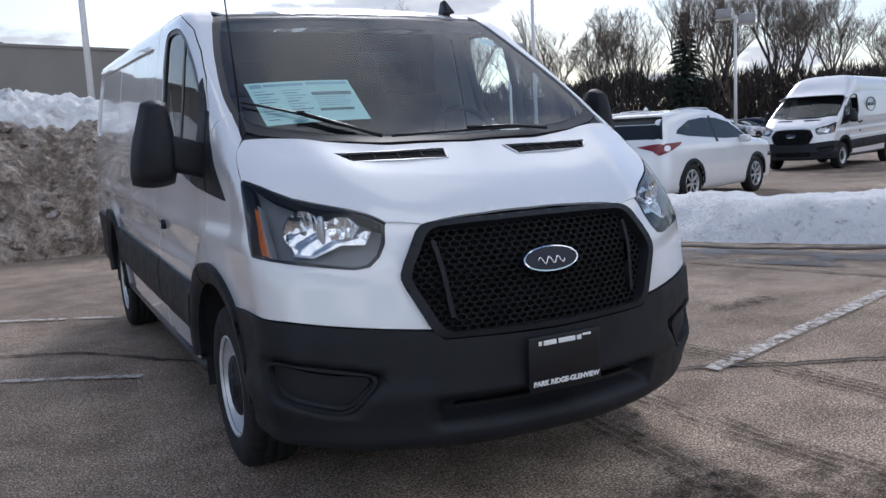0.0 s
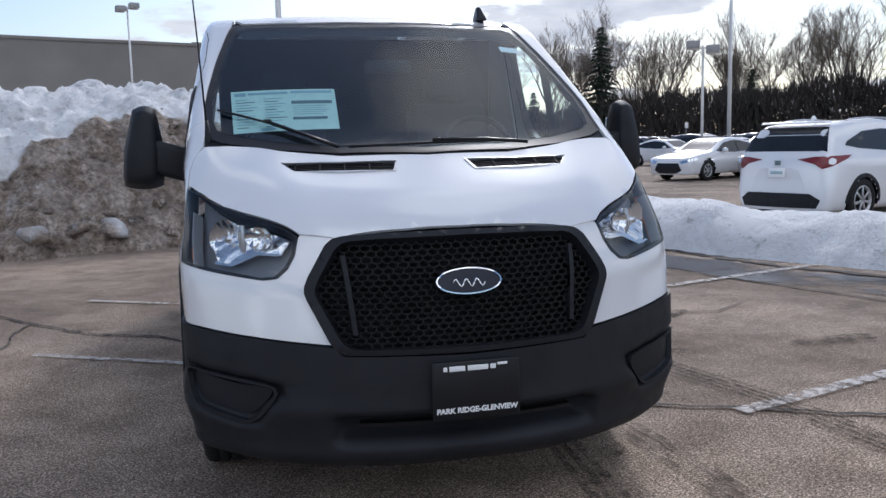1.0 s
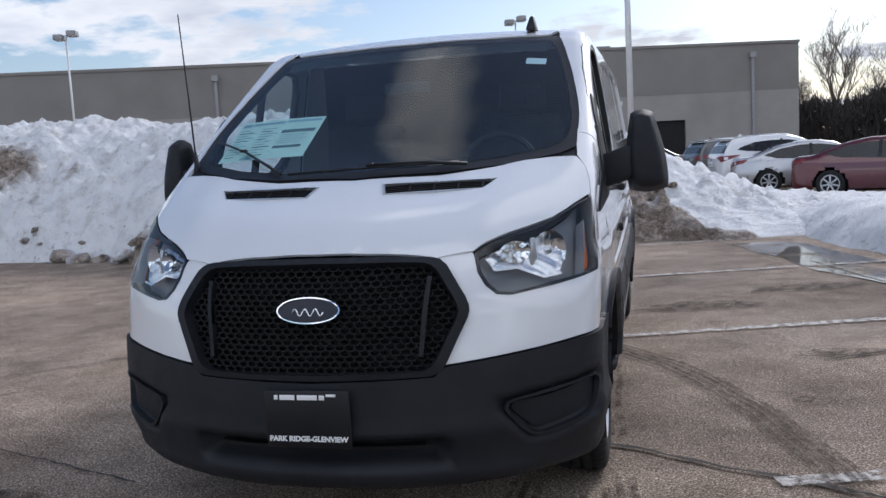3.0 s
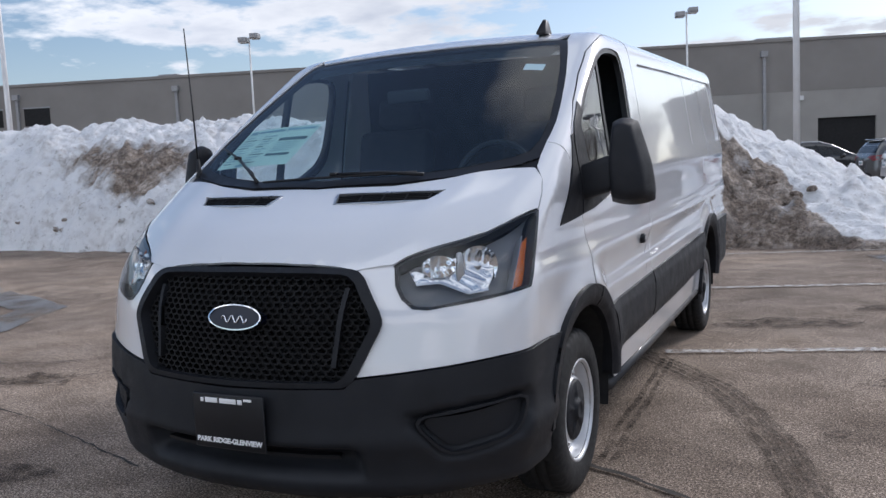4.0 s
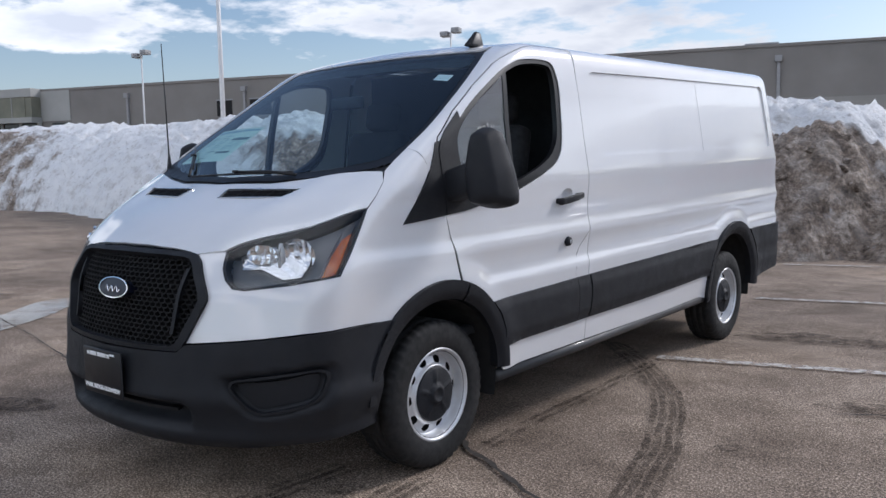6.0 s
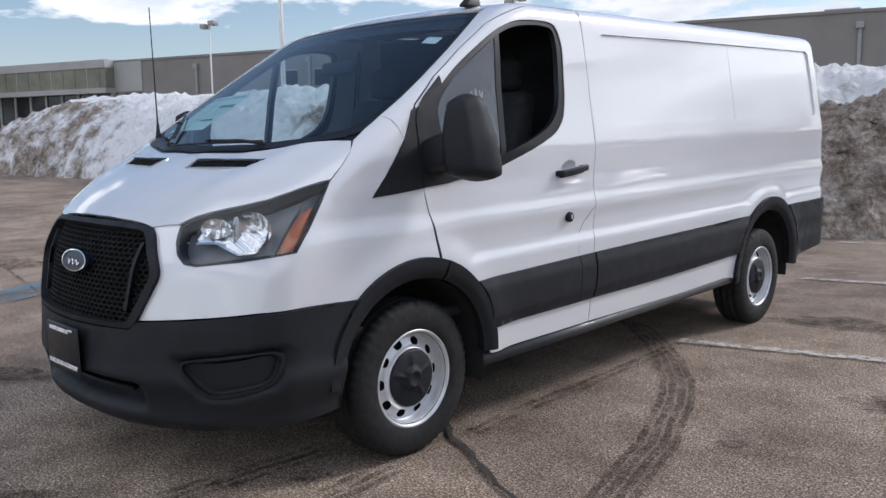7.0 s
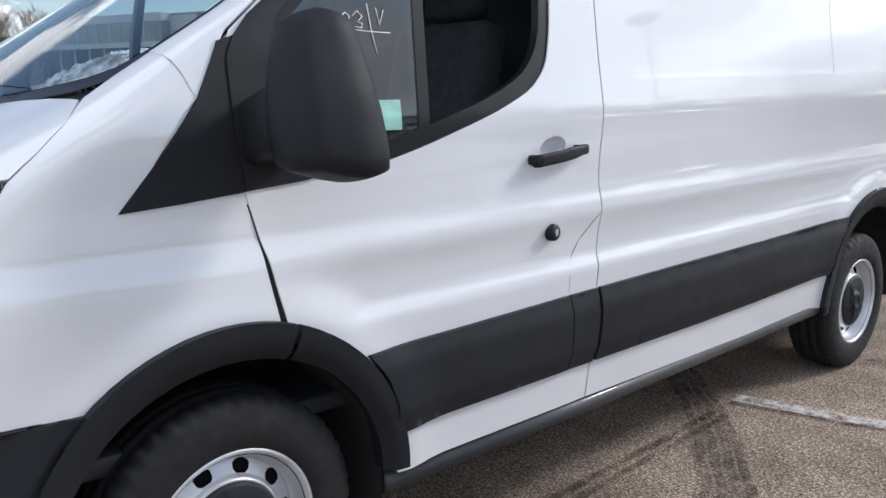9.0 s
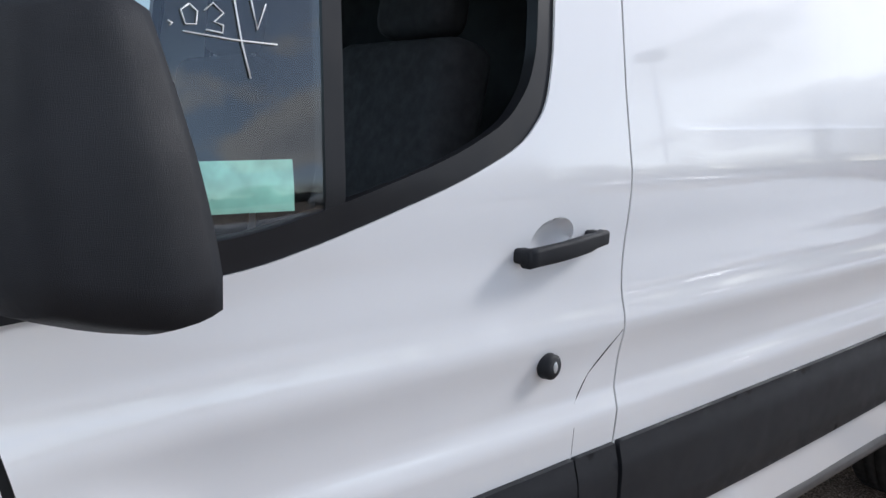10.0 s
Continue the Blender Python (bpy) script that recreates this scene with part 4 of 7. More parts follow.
# grille
grille = panel("grille", [sym(GRILLE), sym([(x * 0.935, y, (z - 0.89) * 0.905 + 0.89) for x, y, z in GRILLE])], "front", van, BLACK, "black grille surround", h=0.022, off=0.018, depth=0.06,
               disp=lambda p: -0.008 * step(0.0, 1.0, (np.abs(p[:, 2] - 0.89) / 0.2) ** 8))
panel("grille_backing", [sym([(x * 0.97, y, (z - 0.89) * 0.95 + 0.89) for x, y, z in GRILLE])], "front", grille, DEEP, h=0.06, off=-0.055, depth=0)
bars_v, bars_f = [], []
inner = [[(x, z) for x, _, z in sym([(x * 0.95, y, (z - 0.89) * 0.93 + 0.89) for x, y, z in GRILLE])]]
CW, CH = 0.036, 0.0195


def add_bar(a, b, w=0.0026, off=-0.020):
    ab, nn = on_form(np.array([a, b]), "front", van_form)
    d = np.array([b[0] - a[0], 0, b[1] - a[1]])
    d = d / np.linalg.norm(d)
    side = np.array([-d[2], 0, d[0]]) * w
    at = len(bars_v)
    for q, n in ((ab[0], nn[0]), (ab[1], nn[1])):
        o = q + np.array([0, -1, 0]) * off
        bars_v.extend([o + side, o - side, o - side + np.array([0, 0.022, 0]), o + side + np.array([0, 0.022, 0])])
    bars_f.extend([(at, at + 4, at + 5, at + 1), (at + 1, at + 5, at + 6, at + 2), (at + 3, at + 7, at + 4, at), (at + 2, at + 6, at + 7, at + 3)])


rows = 21
for r in range(rows):
    z0 = 0.705 + r * CH
    for c in range(-17, 18):
        x0 = (c + 0.5 * (r % 2)) * CW
        p0, p1, p2, p3 = (x0 - 0.30 * CW, z0), (x0 + 0.30 * CW, z0), (x0 + 0.5 * CW, z0 + CH * 0.35), (x0 + 0.5 * CW, z0 + CH * 0.65)
        segs = [(p0, p1), (p1, (x0 + 0.5 * CW, z0 + CH * 0.5)), (p0, (x0 - 0.5 * CW, z0 + CH * 0.5))]
        for a, b in segs:
            if inside_loops(np.array([a, b]), inner).all():
                add_bar(a, b)
        if inside_loops(np.array([(x0 + 0.5 * CW, z0 + CH * 0.5), (x0 + 0.5 * CW, z0 + CH)]), inner).all():
            add_bar((x0 + 0.5 * CW, z0 + CH * 0.5), (x0 + 0.5 * CW, z0 + CH))
put("grille_mesh", mesh_of("grille_mesh", bars_v, bars_f, MESH_BLACK, smooth=False), grille, "black honeycomb mesh")
for k in (-1, 1):
    panel("grille_vane", [[(k * 0.415, 0, 1.03), (k * 0.432, 0, 1.03), (k * 0.405, 0, 0.76), (k * 0.388, 0, 0.76)]], "front", grille, BLACK, h=0.04, off=0.0, depth=0.04)


def ellipse(cx, cz, rx, rz, n=40):
    return [(cx + rx * math.cos(2 * math.pi * i / n), 0, cz + rz * math.sin(2 * math.pi * i / n)) for i in range(n)]


badge = panel("badge", [ellipse(0.003, 0.927, 0.116, 0.042)], "front", grille, BADGE, "dark blue oval badge with a silver rim", h=0.015, off=0.012, depth=0.05)
panel("badge_rim", [ellipse(0.003, 0.927, 0.118, 0.044), ellipse(0.003, 0.927, 0.1125, 0.0395)], "front", badge, CHROME, h=0.015, off=0.017, depth=0.012)
wave = [(0.003 + 0.058 * (i / 10 - 1), 0.925 + 0.013 * math.sin(i * 0.95)) for i in range(21)]
wv, wn = on_form(np.array(wave), "front", van_form)
bv, bf = tube([p + np.array([0, -0.015, 0]) for p in wv], 0.0034, 6)
put("badge_line", mesh_of("badge_line", bv, bf, CHROME), badge, "silver flourish")
# plate holder on the bumper
plate = part("plate_panel", box(0.315, 0.012, 0.205, (0.003, -1.148, 0.562), 0.006), GLOSSY, bumper, "black dealer plate panel")


def lettering(text, size, at, parent, name, width):
    cu = bpy.data.curves.new(name, "FONT")
    cu.body, cu.size, cu.align_x, cu.align_y, cu.extrude, cu.offset = text, size, "CENTER", "CENTER", 0.001, 0.0012
    tmp = new(name, cu)
    bpy.context.view_layer.update()
    me = bpy.data.meshes.new_from_object(tmp)
    bpy.data.objects.remove(tmp)
    xs = [v.co.x for v in me.vertices]
    k = width / (max(xs) - min(xs))
    for v in me.vertices:
        v.co = Vector((v.co.x * k + 0.06 * v.co.y, v.co.y * k * 0.95, v.co.z))
    me.materials.clear()
    me.materials.append(LETTER)
    return put(name, me, parent, "", pose(*at, 90, 0, 0))


lettering("PARK RIDGE-GLENVIEW", 0.03, (0.004, -1.1560, 0.492), plate, "lettering", 0.292)
for x0, w, h in ((-0.108, 0.014, 0.016), (-0.066, 0.056, 0.018), (0.008, 0.074, 0.018), (0.062, 0.020, 0.017), (0.096, 0.036, 0.009)):
    part("name_bar", box(w, 0.003, h, (x0, -1.1555, 0.640 + (0.008 if h < 0.015 else 0)), 0.001), LETTER, plate)
# headlights
LAMP = LAMP_LOW + LAMP_TOP
for s in (False, True):
    lamp = panel("headlight", [LAMP], "corner", van, CLEAR, "clear headlight with chrome reflectors and an amber corner", flip=s, h=0.03, off=0.003, depth=0.0)
    panel("housing", [shrink(LAMP, 0.004)], "corner", lamp, plain("lamp_inner", (0.20, 0.208, 0.225), 0.4, vary=0.2) if not s else bpy.data.materials["lamp_inner"], "dark grey housing", flip=s, h=0.03, off=-0.075, depth=0)
    panel("lamp_rim", [LAMP, shrink(LAMP, 0.016)], "corner", lamp, GLOSSY, flip=s, h=0.02, off=0.0015, depth=0.05)
    panel("turn_lens", [[(0.945, -0.700, 0.998), (0.985, -0.622, 1.008), (0.985, -0.582, 1.09), (0.98, -0.540, 1.175), (0.962, -0.585, 1.155), (0.95, -0.645, 1.08)]], "corner", lamp, AMBER, "amber turn lens", flip=s, h=0.02, off=-0.036, depth=0.02)
    wp, wn = on_form(np.array([to_uv(q, "corner") for q in [(0.938, -0.715, 0.985), (0.944, -0.655, 1.08), (0.956, -0.595, 1.175)]]), "corner", van_form)
    wall = [q + np.array([dx, 0, 0]) for q, n in zip(wp, wn) for q, dx in ((q - n * 0.004, 0.0), (q - n * 0.048, 0.0), (q - n * 0.048, 0.004), (q - n * 0.004, 0.004))]
    wall = [(-q[0], q[1], q[2]) for q in wall] if s else wall
    put("lamp_wall", mesh_of("lamp_wall", wall, [(4 * a + b, 4 * a + (b + 1) % 4, 4 * a + 4 + (b + 1) % 4, 4 * a + 4 + b) for a in (0, 1) for b in range(4)], bpy.data.materials["lamp_inner"], smooth=False), lamp)
    k = -1 if s else 1
    bezel = [(0.607, -0.861, 1.102), (0.667, -0.806, 1.124), (0.723, -0.752, 1.146), (0.787, -0.702, 1.156), (0.840, -0.69, 1.137), (0.880, -0.70, 1.097), (0.885, -0.72, 1.055), (0.875, -0.752, 1.014), (0.819, -0.796, 1.006), (0.725, -0.832, 1.048), (0.646, -0.876, 1.045)]
    panel("bezel", [bezel], "corner", lamp, BEZEL, "bright silver lamp bezel", flip=s, h=0.012, off=-0.046, depth=0.0, disp=lambda p: 0.004 * np.sin(p[:, 0] * 330))
    for name, cx, cy, cz, rr in (("main_reflector", 0.826, -0.725, 1.078, 0.074), ("side_reflector", 0.712, -0.815, 1.086, 0.040)):
        prof = [(0.0, 0.0)] + [(0.034 * (q / 9) ** 2, rr * q / 9) for q in range(1, 10)]
        dv, df = lathe(prof, 40)
        turn = Matrix.Rotation(radians(-52 if not s else -128), 4, "Z")
        m = Matrix.Translation((k * cx, cy, cz)) @ turn
        wide = 1.0 if name == "main_reflector" else 1.55
        flute = [(v[0] + 0.0040 * math.sin(v[1] * 240), v[1] * wide, v[2]) for v in dv]
        put(name, mesh_of(name, [m @ Vector((v[0] - 0.048, v[1], v[2])) for v in flute], df, REFLECT), lamp, "bright fluted reflector")
        gv, gf = tube([(-0.05, 0, 0), (-0.018, 0, 0)], rr * 0.17, 10)
        put("bulb", mesh_of("bulb", [m @ Vector(v) for v in gv], gf, BEZEL), lamp)
    m = Matrix.Translation((k * 0.772, -0.762, 1.072)) @ Matrix.Rotation(radians(-52 if not s else -128), 4, "Z")
    bm = box(0.02, 0.040, 0.120, (-0.022, 0, 0), 0.009, 3, (1.0, 0.55))
    bmesh.ops.transform(bm, matrix=m, verts=bm.verts)
    part("lamp_column", bm, SILVER, lamp, "satin column between the reflectors")
    panel("brow", [[(0.646, -0.876, 1.045), (0.725, -0.832, 1.048), (0.819, -0.796, 1.006), (0.875, -0.752, 1.014), (0.876, -0.75, 1.006), (0.815, -0.796, 0.998), (0.72, -0.832, 1.040), (0.646, -0.876, 1.037)]], "corner", lamp, BEZEL, flip=s, h=0.02, off=-0.03, depth=0.01)

# mirrors
for s in (False, True):
    k = -1 if s else 1
    bm = bmesh.new()
    bmesh.ops.create_cube(bm, size=1.0)
    bmesh.ops.subdivide_edges(bm, edges=bm.edges[:], cuts=7, use_grid_fill=True)
    for v in bm.verts:
        c = v.co * 2
        q = Vector((c.x * math.sqrt(1 - c.y**2 / 2 * 0.55 - c.z**2 / 2 * 0.55 + (c.y * c.z) ** 2 / 3 * 0.3), c.y * math.sqrt(1 - c.x**2 / 2 * 0.55 - c.z**2 / 2 * 0.45 + (c.x * c.z) ** 2 / 3 * 0.3), c.z * math.sqrt(1 - c.y**2 / 2 * 0.35 - c.x**2 / 2 * 0.35 + (c.y * c.x) ** 2 / 3 * 0.2)))
        front = max(0.0, -q.y)
        x = 1.176 + q.x * (0.096 - 0.024 * front - 0.016 * max(0, q.z)) + 0.008 * q.z * -1
        y = 0.145 + q.y * (0.125 if q.y < 0 else 0.085) + 0.035 * (1 - q.z) * 0.5 + 0.05 * (q.x * 0.5)
        z = 1.422 + q.z * 0.188 - 0.02 * front * q.z
        nip = 1.05 - 0.34 * max(0.0, (q.z + 0.7) / 1.7)
        x, y = 1.150 + (x - 1.150) * nip, 0.15 + (y - 0.15) * nip
        v.co = (k * x, y, z)
    house = part("side_mirror", bm, BLACK, van, "large black door mirror")
    bm = box(0.17, 0.15, 0.155, (k * 1.045, 0.125, 1.345), 0.03, 3)
    for v in bm.verts:
        v.co.z += 0.03 * (abs(v.co.x) - 1.0) / 0.1
    part("mirror_arm", bm, BLACK, house)
    bm = box(0.11, 0.006, 0.25, (k * 1.155, 0.222, 1.400), 0.003)
    for v in bm.verts:
        v.co.y += -0.1 * (v.co.z - 1.415) + 0.26 * (abs(v.co.x) - 1.170)
    part("mirror_glass", bm, CHROME, house, "mirror glass")

# wipers, aerial, roof fin, windshield labels
def on_shield(x, y, off):
    p, n = on_form(np.array([(x, y)]), "top", van_form)
    return p[0] + n[0] * off


for blade, arm in (([(-0.835, -0.045), (-0.73, -0.115), (-0.63, -0.183), (-0.53, -0.265), (-0.44, -0.335)], [(-0.36, -0.415), (-0.47, -0.32), (-0.63, -0.19)]),
                   ([(-0.32, -0.425), (-0.13, -0.428), (0.05, -0.422), (0.24, -0.408), (0.42, -0.378)], [(0.46, -0.395), (0.28, -0.398), (0.05, -0.420)])):
    v, f = tube([on_shield(x, y, 0.012) for x, y in blade], 0.0055, 6)
    wiper = put("wiper", mesh_of("wiper", v, f, GLOSSY), van, "black windshield wiper")
    v, f = tube([on_shield(x, y, 0.012 + 0.006 * i) for i, (x, y) in enumerate(arm)], 0.008, 8, 0.7)
    put("wiper_arm", mesh_of("wiper_arm", v, f, GLOSSY), wiper)
    p = on_shield(*arm[-1], 0.025)
    part("wiper_joint", box(0.035, 0.02, 0.014, tuple(p), 0.004), GLOSSY, wiper)
v, f = tube([(-0.872, -0.207, 1.385), (-0.878, -0.203, 1.45), (-0.882, -0.200, 1.53)], 0.024, 12, 0.26)
aerial = put("aerial", mesh_of("aerial", v, f, BLACK), van, "black rod aerial")
v, f = tube([(-0.881, -0.201, 1.48), (-0.896, -0.197, 1.8), (-0.916, -0.193, 2.17)], 0.0046, 6, 0.6)
put("rod", mesh_of("rod", v, f, GLOSSY), aerial)
fz = float(on_form(np.array([(0.56, 0.83)]), "top", van_form)[0][0][2])
bm = box(0.06, 0.13, 0.085, (0, 0, 0), 0.012, 3, (0.35, 0.35))
for v in bm.verts:
    v.co.y += 0.028 * (v.co.z > 0)
part("roof_fin", bm, GLOSSY, van, "black shark-fin aerial", m=pose(0.605, 0.80, fz + 0.030))


def decal(name, x0, x1, y0, y1, off, material, parent, label=""):
    return panel(name, [[(x0, y0, 0), (x1, y0, 0), (x1, y1, 0), (x0, y1, 0)]], "top", parent, material, label, h=0.05, off=off, depth=0)


sticker = panel("window_sticker", [[(-0.775, -0.20, 0), (-0.33, -0.245, 0), (-0.315, 0.055, 0), (-0.78, 0.11, 0)]], "top", shield, PAPER, "pale green price sheet behind the glass", h=0.05, off=-0.010, depth=0)
def ink(name, a0, a1, b0, b1, material):
    """A printed block on the sheet, in shares of its width and height."""
    def at(a, b):
        lo = (-0.775 + 0.445 * a, -0.20 - 0.045 * a)
        hi = (-0.78 + 0.465 * a, 0.11 - 0.055 * a)
        return (lo[0] + (hi[0] - lo[0]) * b, lo[1] + (hi[1] - lo[1]) * b, 0)
    panel(name, [[at(a0, b0), at(a1, b0), at(a1, b1), at(a0, b1)]], "top", sticker, material, h=0.08, off=-0.0085, depth=0)


ink("ink_block", 0.03, 0.14, 0.86, 0.95, INK_BLUE)
ink("ink_block", 0.16, 0.54, 0.88, 0.94, INK_BLUE)
ink("ink_block", 0.57, 0.97, 0.89, 0.95, INK_BLUE)
ink("ink_block", 0.57, 0.96, 0.62, 0.70, INK)
ink("ink_block", 0.57, 0.90, 0.24, 0.30, INK)
for i in range(11):
    for c in range(2):
        ink("ink_line", 0.04 + 0.27 * c, 0.04 + 0.27 * c + 0.11 + 0.12 * ((i * 7 + c * 3) % 5) / 5, 0.10 + 0.066 * i, 0.10 + 0.066 * i + 0.02, INK_BLUE if i % 3 else INK)
for i in range(5):
    ink("ink_line", 0.58, 0.86 + 0.03 * (i % 3), 0.36 + 0.05 * i, 0.375 + 0.05 * i, INK_BLUE)
oval = [(-0.63 + 0.035 * math.cos(a), -0.20 + 0.012 * math.sin(a), 0) for a in (2 * math.pi * i / 16 for i in range(16))]
panel("oval_decal", [oval], "top", shield, INK_BLUE, "small blue oval decal", h=0.05, off=-0.008, depth=0)
decal("corner_tag", 0.612, 0.712, 0.425, 0.478, -0.008, LETTER, shield, "small white tag")
part("inner_mirror", box(0.24, 0.04, 0.07, (0.0, 0.40, 1.80), 0.015), CABIN, van, "dark cabin mirror")
# papers and chalk marks in the driver's quarter window
panel("mint_sheet", [[(0.99, 0.345, 1.330), (0.99, 0.523, 1.329), (0.98, 0.524, 1.408), (0.98, 0.345, 1.406)]], "roll", van, MINT, "mint green paper behind the glass", h=0.05, off=-0.017, depth=0)
for stroke in ([(0.470, 1.645), (0.477, 1.598), (0.494, 1.640)], [(0.442, 1.655), (0.450, 1.576), (0.460, 1.521)], [(0.396, 1.620), (0.410, 1.633), (0.425, 1.619), (0.409, 1.604), (0.423, 1.600), (0.421, 1.588), (0.396, 1.591)],
               [(0.374, 1.628), (0.361, 1.618), (0.366, 1.597), (0.382, 1.598), (0.385, 1.618), (0.374, 1.628)], [(0.341, 1.600), (0.347, 1.597), (0.343, 1.593)], [(0.362, 1.586), (0.437, 1.579), (0.508, 1.577)]):
    q, n = on_form(np.array([to_uv((0.96, y, z), "roll") for y, z in stroke]), "roll", van_form)
    v, f = tube(q - n * 0.009, 0.0014, 5)
    put("chalk_stroke", mesh_of("chalk_stroke", v, f, LETTER), van, "white chalk mark on the window")

# cabin
part("dashboard", box(1.7, 0.60, 0.36, (0, 0.02, 1.12), 0.08, 3), CABIN, van, "dark grey dashboard")
part("cabin_floor", box(1.8, 2.6, 0.05, (0, 0.6, 0.60), 0.01), CABIN, van)
part("bulkhead", box(1.72, 0.04, 1.46, (0, 1.50, 1.345), 0.01), CABIN, van, "dark partition behind the seats")
panel("headliner", [sym([(0.0, 0.53, 0), (0.70, 0.57, 0), (0.775, 0.72, 0), (0.79, 1.52, 0), (0.0, 1.52, 0)])], "top", van, CABIN, "dark headliner", h=0.05, off=-0.022, depth=0)
both("pillar_lining", [shrink(PILLAR, 0.004)], "roll", van, CABIN, h=0.05, off=-0.03, depth=0)
for k in (-1, 1):
    seat = part("seat", box(0.50, 0.50, 0.16, (k * 0.48, 0.78, 0.98), 0.05, 3), SEAT, van, "dark cloth seat")
    part("backrest", box(0.48, 0.15, 0.66, (0, 0, 0), 0.05, 3), SEAT, seat, m=pose(k * 0.48, 1.10, 1.34, -12, 0, 0))
    part("headrest", box(0.27, 0.11, 0.19, (0, 0, 0), 0.045, 3), SEAT, seat, m=pose(k * 0.48, 1.20, 1.77, -10, 0, 0))
    part("seat_base", box(0.44, 0.44, 0.30, (k * 0.48, 0.80, 0.77), 0.02), CABIN, seat)
ring_v, ring_f = [], []
for i in range(28):
    for j in range(8):
        a, b = 2 * math.pi * i / 28, 2 * math.pi * j / 8
        ring_v.append(((0.185 + 0.016 * math.cos(b)) * math.cos(a), (0.185 + 0.016 * math.cos(b)) * math.sin(a), 0.016 * math.sin(b)))
for i in range(28):
    for j in range(8):
        ring_f.append((i * 8 + j, ((i + 1) % 28) * 8 + j, ((i + 1) % 28) * 8 + (j + 1) % 8, i * 8 + (j + 1) % 8))
wheel_m = pose(0.46, 0.36, 1.38, 62, 0, 0)
steer = put("steering_wheel", mesh_of("steering_wheel", ring_v, ring_f, CABIN), van, "black steering wheel", wheel_m)
part("steering_hub", box(0.34, 0.07, 0.04, (0, 0, -0.005), 0.015), CABIN, steer)


# wheels
def tyre_mesh(r, w, rim):
    """A road tyre with shoulder blocks, its axle along x."""
    prof = [(-w * 0.42, rim), (-w * 0.50, rim + 0.03), (-w * 0.52, rim + 0.075), (-w * 0.49, r - 0.035), (-w * 0.44, r - 0.012), (-w * 0.36, r - 0.002), (-w * 0.24, r), (-w * 0.22, r - 0.009), (-w * 0.19, r - 0.009), (-w * 0.17, r),
            (-w * 0.03, r), (-w * 0.015, r - 0.009), (w * 0.015, r - 0.009), (w * 0.03, r), (w * 0.17, r), (w * 0.19, r - 0.009), (w * 0.22, r - 0.009), (w * 0.24, r), (w * 0.36, r - 0.002), (w * 0.44, r - 0.012), (w * 0.49, r - 0.035), (w * 0.52, rim + 0.075), (w * 0.50, rim + 0.03), (w * 0.42, rim)]
    n = 144
    v, f = lathe(prof, n)
    out = []
    for i, p in enumerate(v):
        k = i % len(prof)
        x, y, z = p
        if 4 <= k <= 6 or 17 <= k <= 19:
            if (i // len(prof)) % 3 == 0:
                s = 1 - 0.008 / r
                y, z = y * s, z * s
        out.append((x, y, z))
    return mesh_of("tyre", out, f, RUBBER)


def steel_wheel(parent, m, side):
    """The van's steel wheel with hand holes and a black centre cap; side: +1 faces +x."""
    hub = put("wheel", tyre_mesh(0.357, 0.225, 0.205), parent, "black tyre on a silver steel rim", m)
    n = 360
    prof = [(0.095, 0.228), (0.106, 0.224), (0.109, 0.216), (0.098, 0.208), (0.075, 0.203), (0.046, 0.199), (0.042, 0.193), (0.046, 0.187)] + [(0.050 + 0.014 * i / 16, 0.184 - 0.036 * i / 16) for i in range(17)] + [(0.072, 0.142), (0.080, 0.139), (0.082, 0.134), (0.076, 0.129), (0.070, 0.06), (0.070, 0.0)]
    v, f = lathe(prof, n)
    k = len(prof)
    keep = []
    for q in f:
        i, p = q[0] // k, q[0] % k
        rr = (prof[p][1] + prof[min(p + 1, k - 1)][1]) / 2
        da = ((i + 0.5) % 36 - 18.0) / n * 2 * math.pi * 0.165
        if math.hypot(da * 0.80, rr - 0.165) > 0.0195:
            keep.append(q)
    v = [(side * x, y, z) for x, y, z in v]
    rim = put("rim", mesh_of("rim", v, keep if side > 0 else [q[::-1] for q in keep], STEEL), hub, "silver steel rim with round hand holes")
    dv, df = lathe([(0.02, 0.0), (0.02, 0.20)], 40)
    put("brake_disc", mesh_of("brake_disc", [(side * x, y, z) for x, y, z in dv], df, DEEP), hub)
    cv, cf = lathe([(0.076, 0.134), (0.086, 0.131), (0.092, 0.122), (0.088, 0.066), (0.098, 0.046), (0.108, 0.042), (0.110, 0.030), (0.106, 0.026), (0.106, 0.0)], 60)
    out = []
    for i, (x, y, z) in enumerate(cv):
        a = math.atan2(z, y)
        r = math.hypot(y, z)
        if 0.05 < r < 0.118:
            x += 0.012 * max(0.0, math.cos(5 * a)) ** 6
        out.append((side * x, y, z))
    put("hub_cap", mesh_of("hub_cap", out, cf, BLACK), hub, "black five-lobed centre cap")
    return hub


for k in (-1, 1):
    steel_wheel(van, pose(k * 0.862, 0.0, 0.354, 20, 0, 0), k)
    steel_wheel(van, pose(k * 0.912, 3.55, 0.354, 50, 0, 0), k)

# ---- the lot ----
LOT = 20.7                                    # the lot's and the building's turn against the van
CA, SA = math.cos(radians(LOT)), math.sin(radians(LOT))


def lot(u, v, z=0.0):
    """World place from lot coordinates: u along the building, v towards it."""
    return (u * CA - v * SA, u * SA + v * CA, z)


def grid_mesh(name, us, vs, fn, material):
    verts = [fn(u, v) for v in vs for u in us]
    n = len(us)
    faces = [(j * n + i, j * n + i + 1, (j + 1) * n + i + 1, (j + 1) * n + i) for j in range(len(vs) - 1) for i in range(n - 1)]
    return mesh_of(name, verts, faces, material)


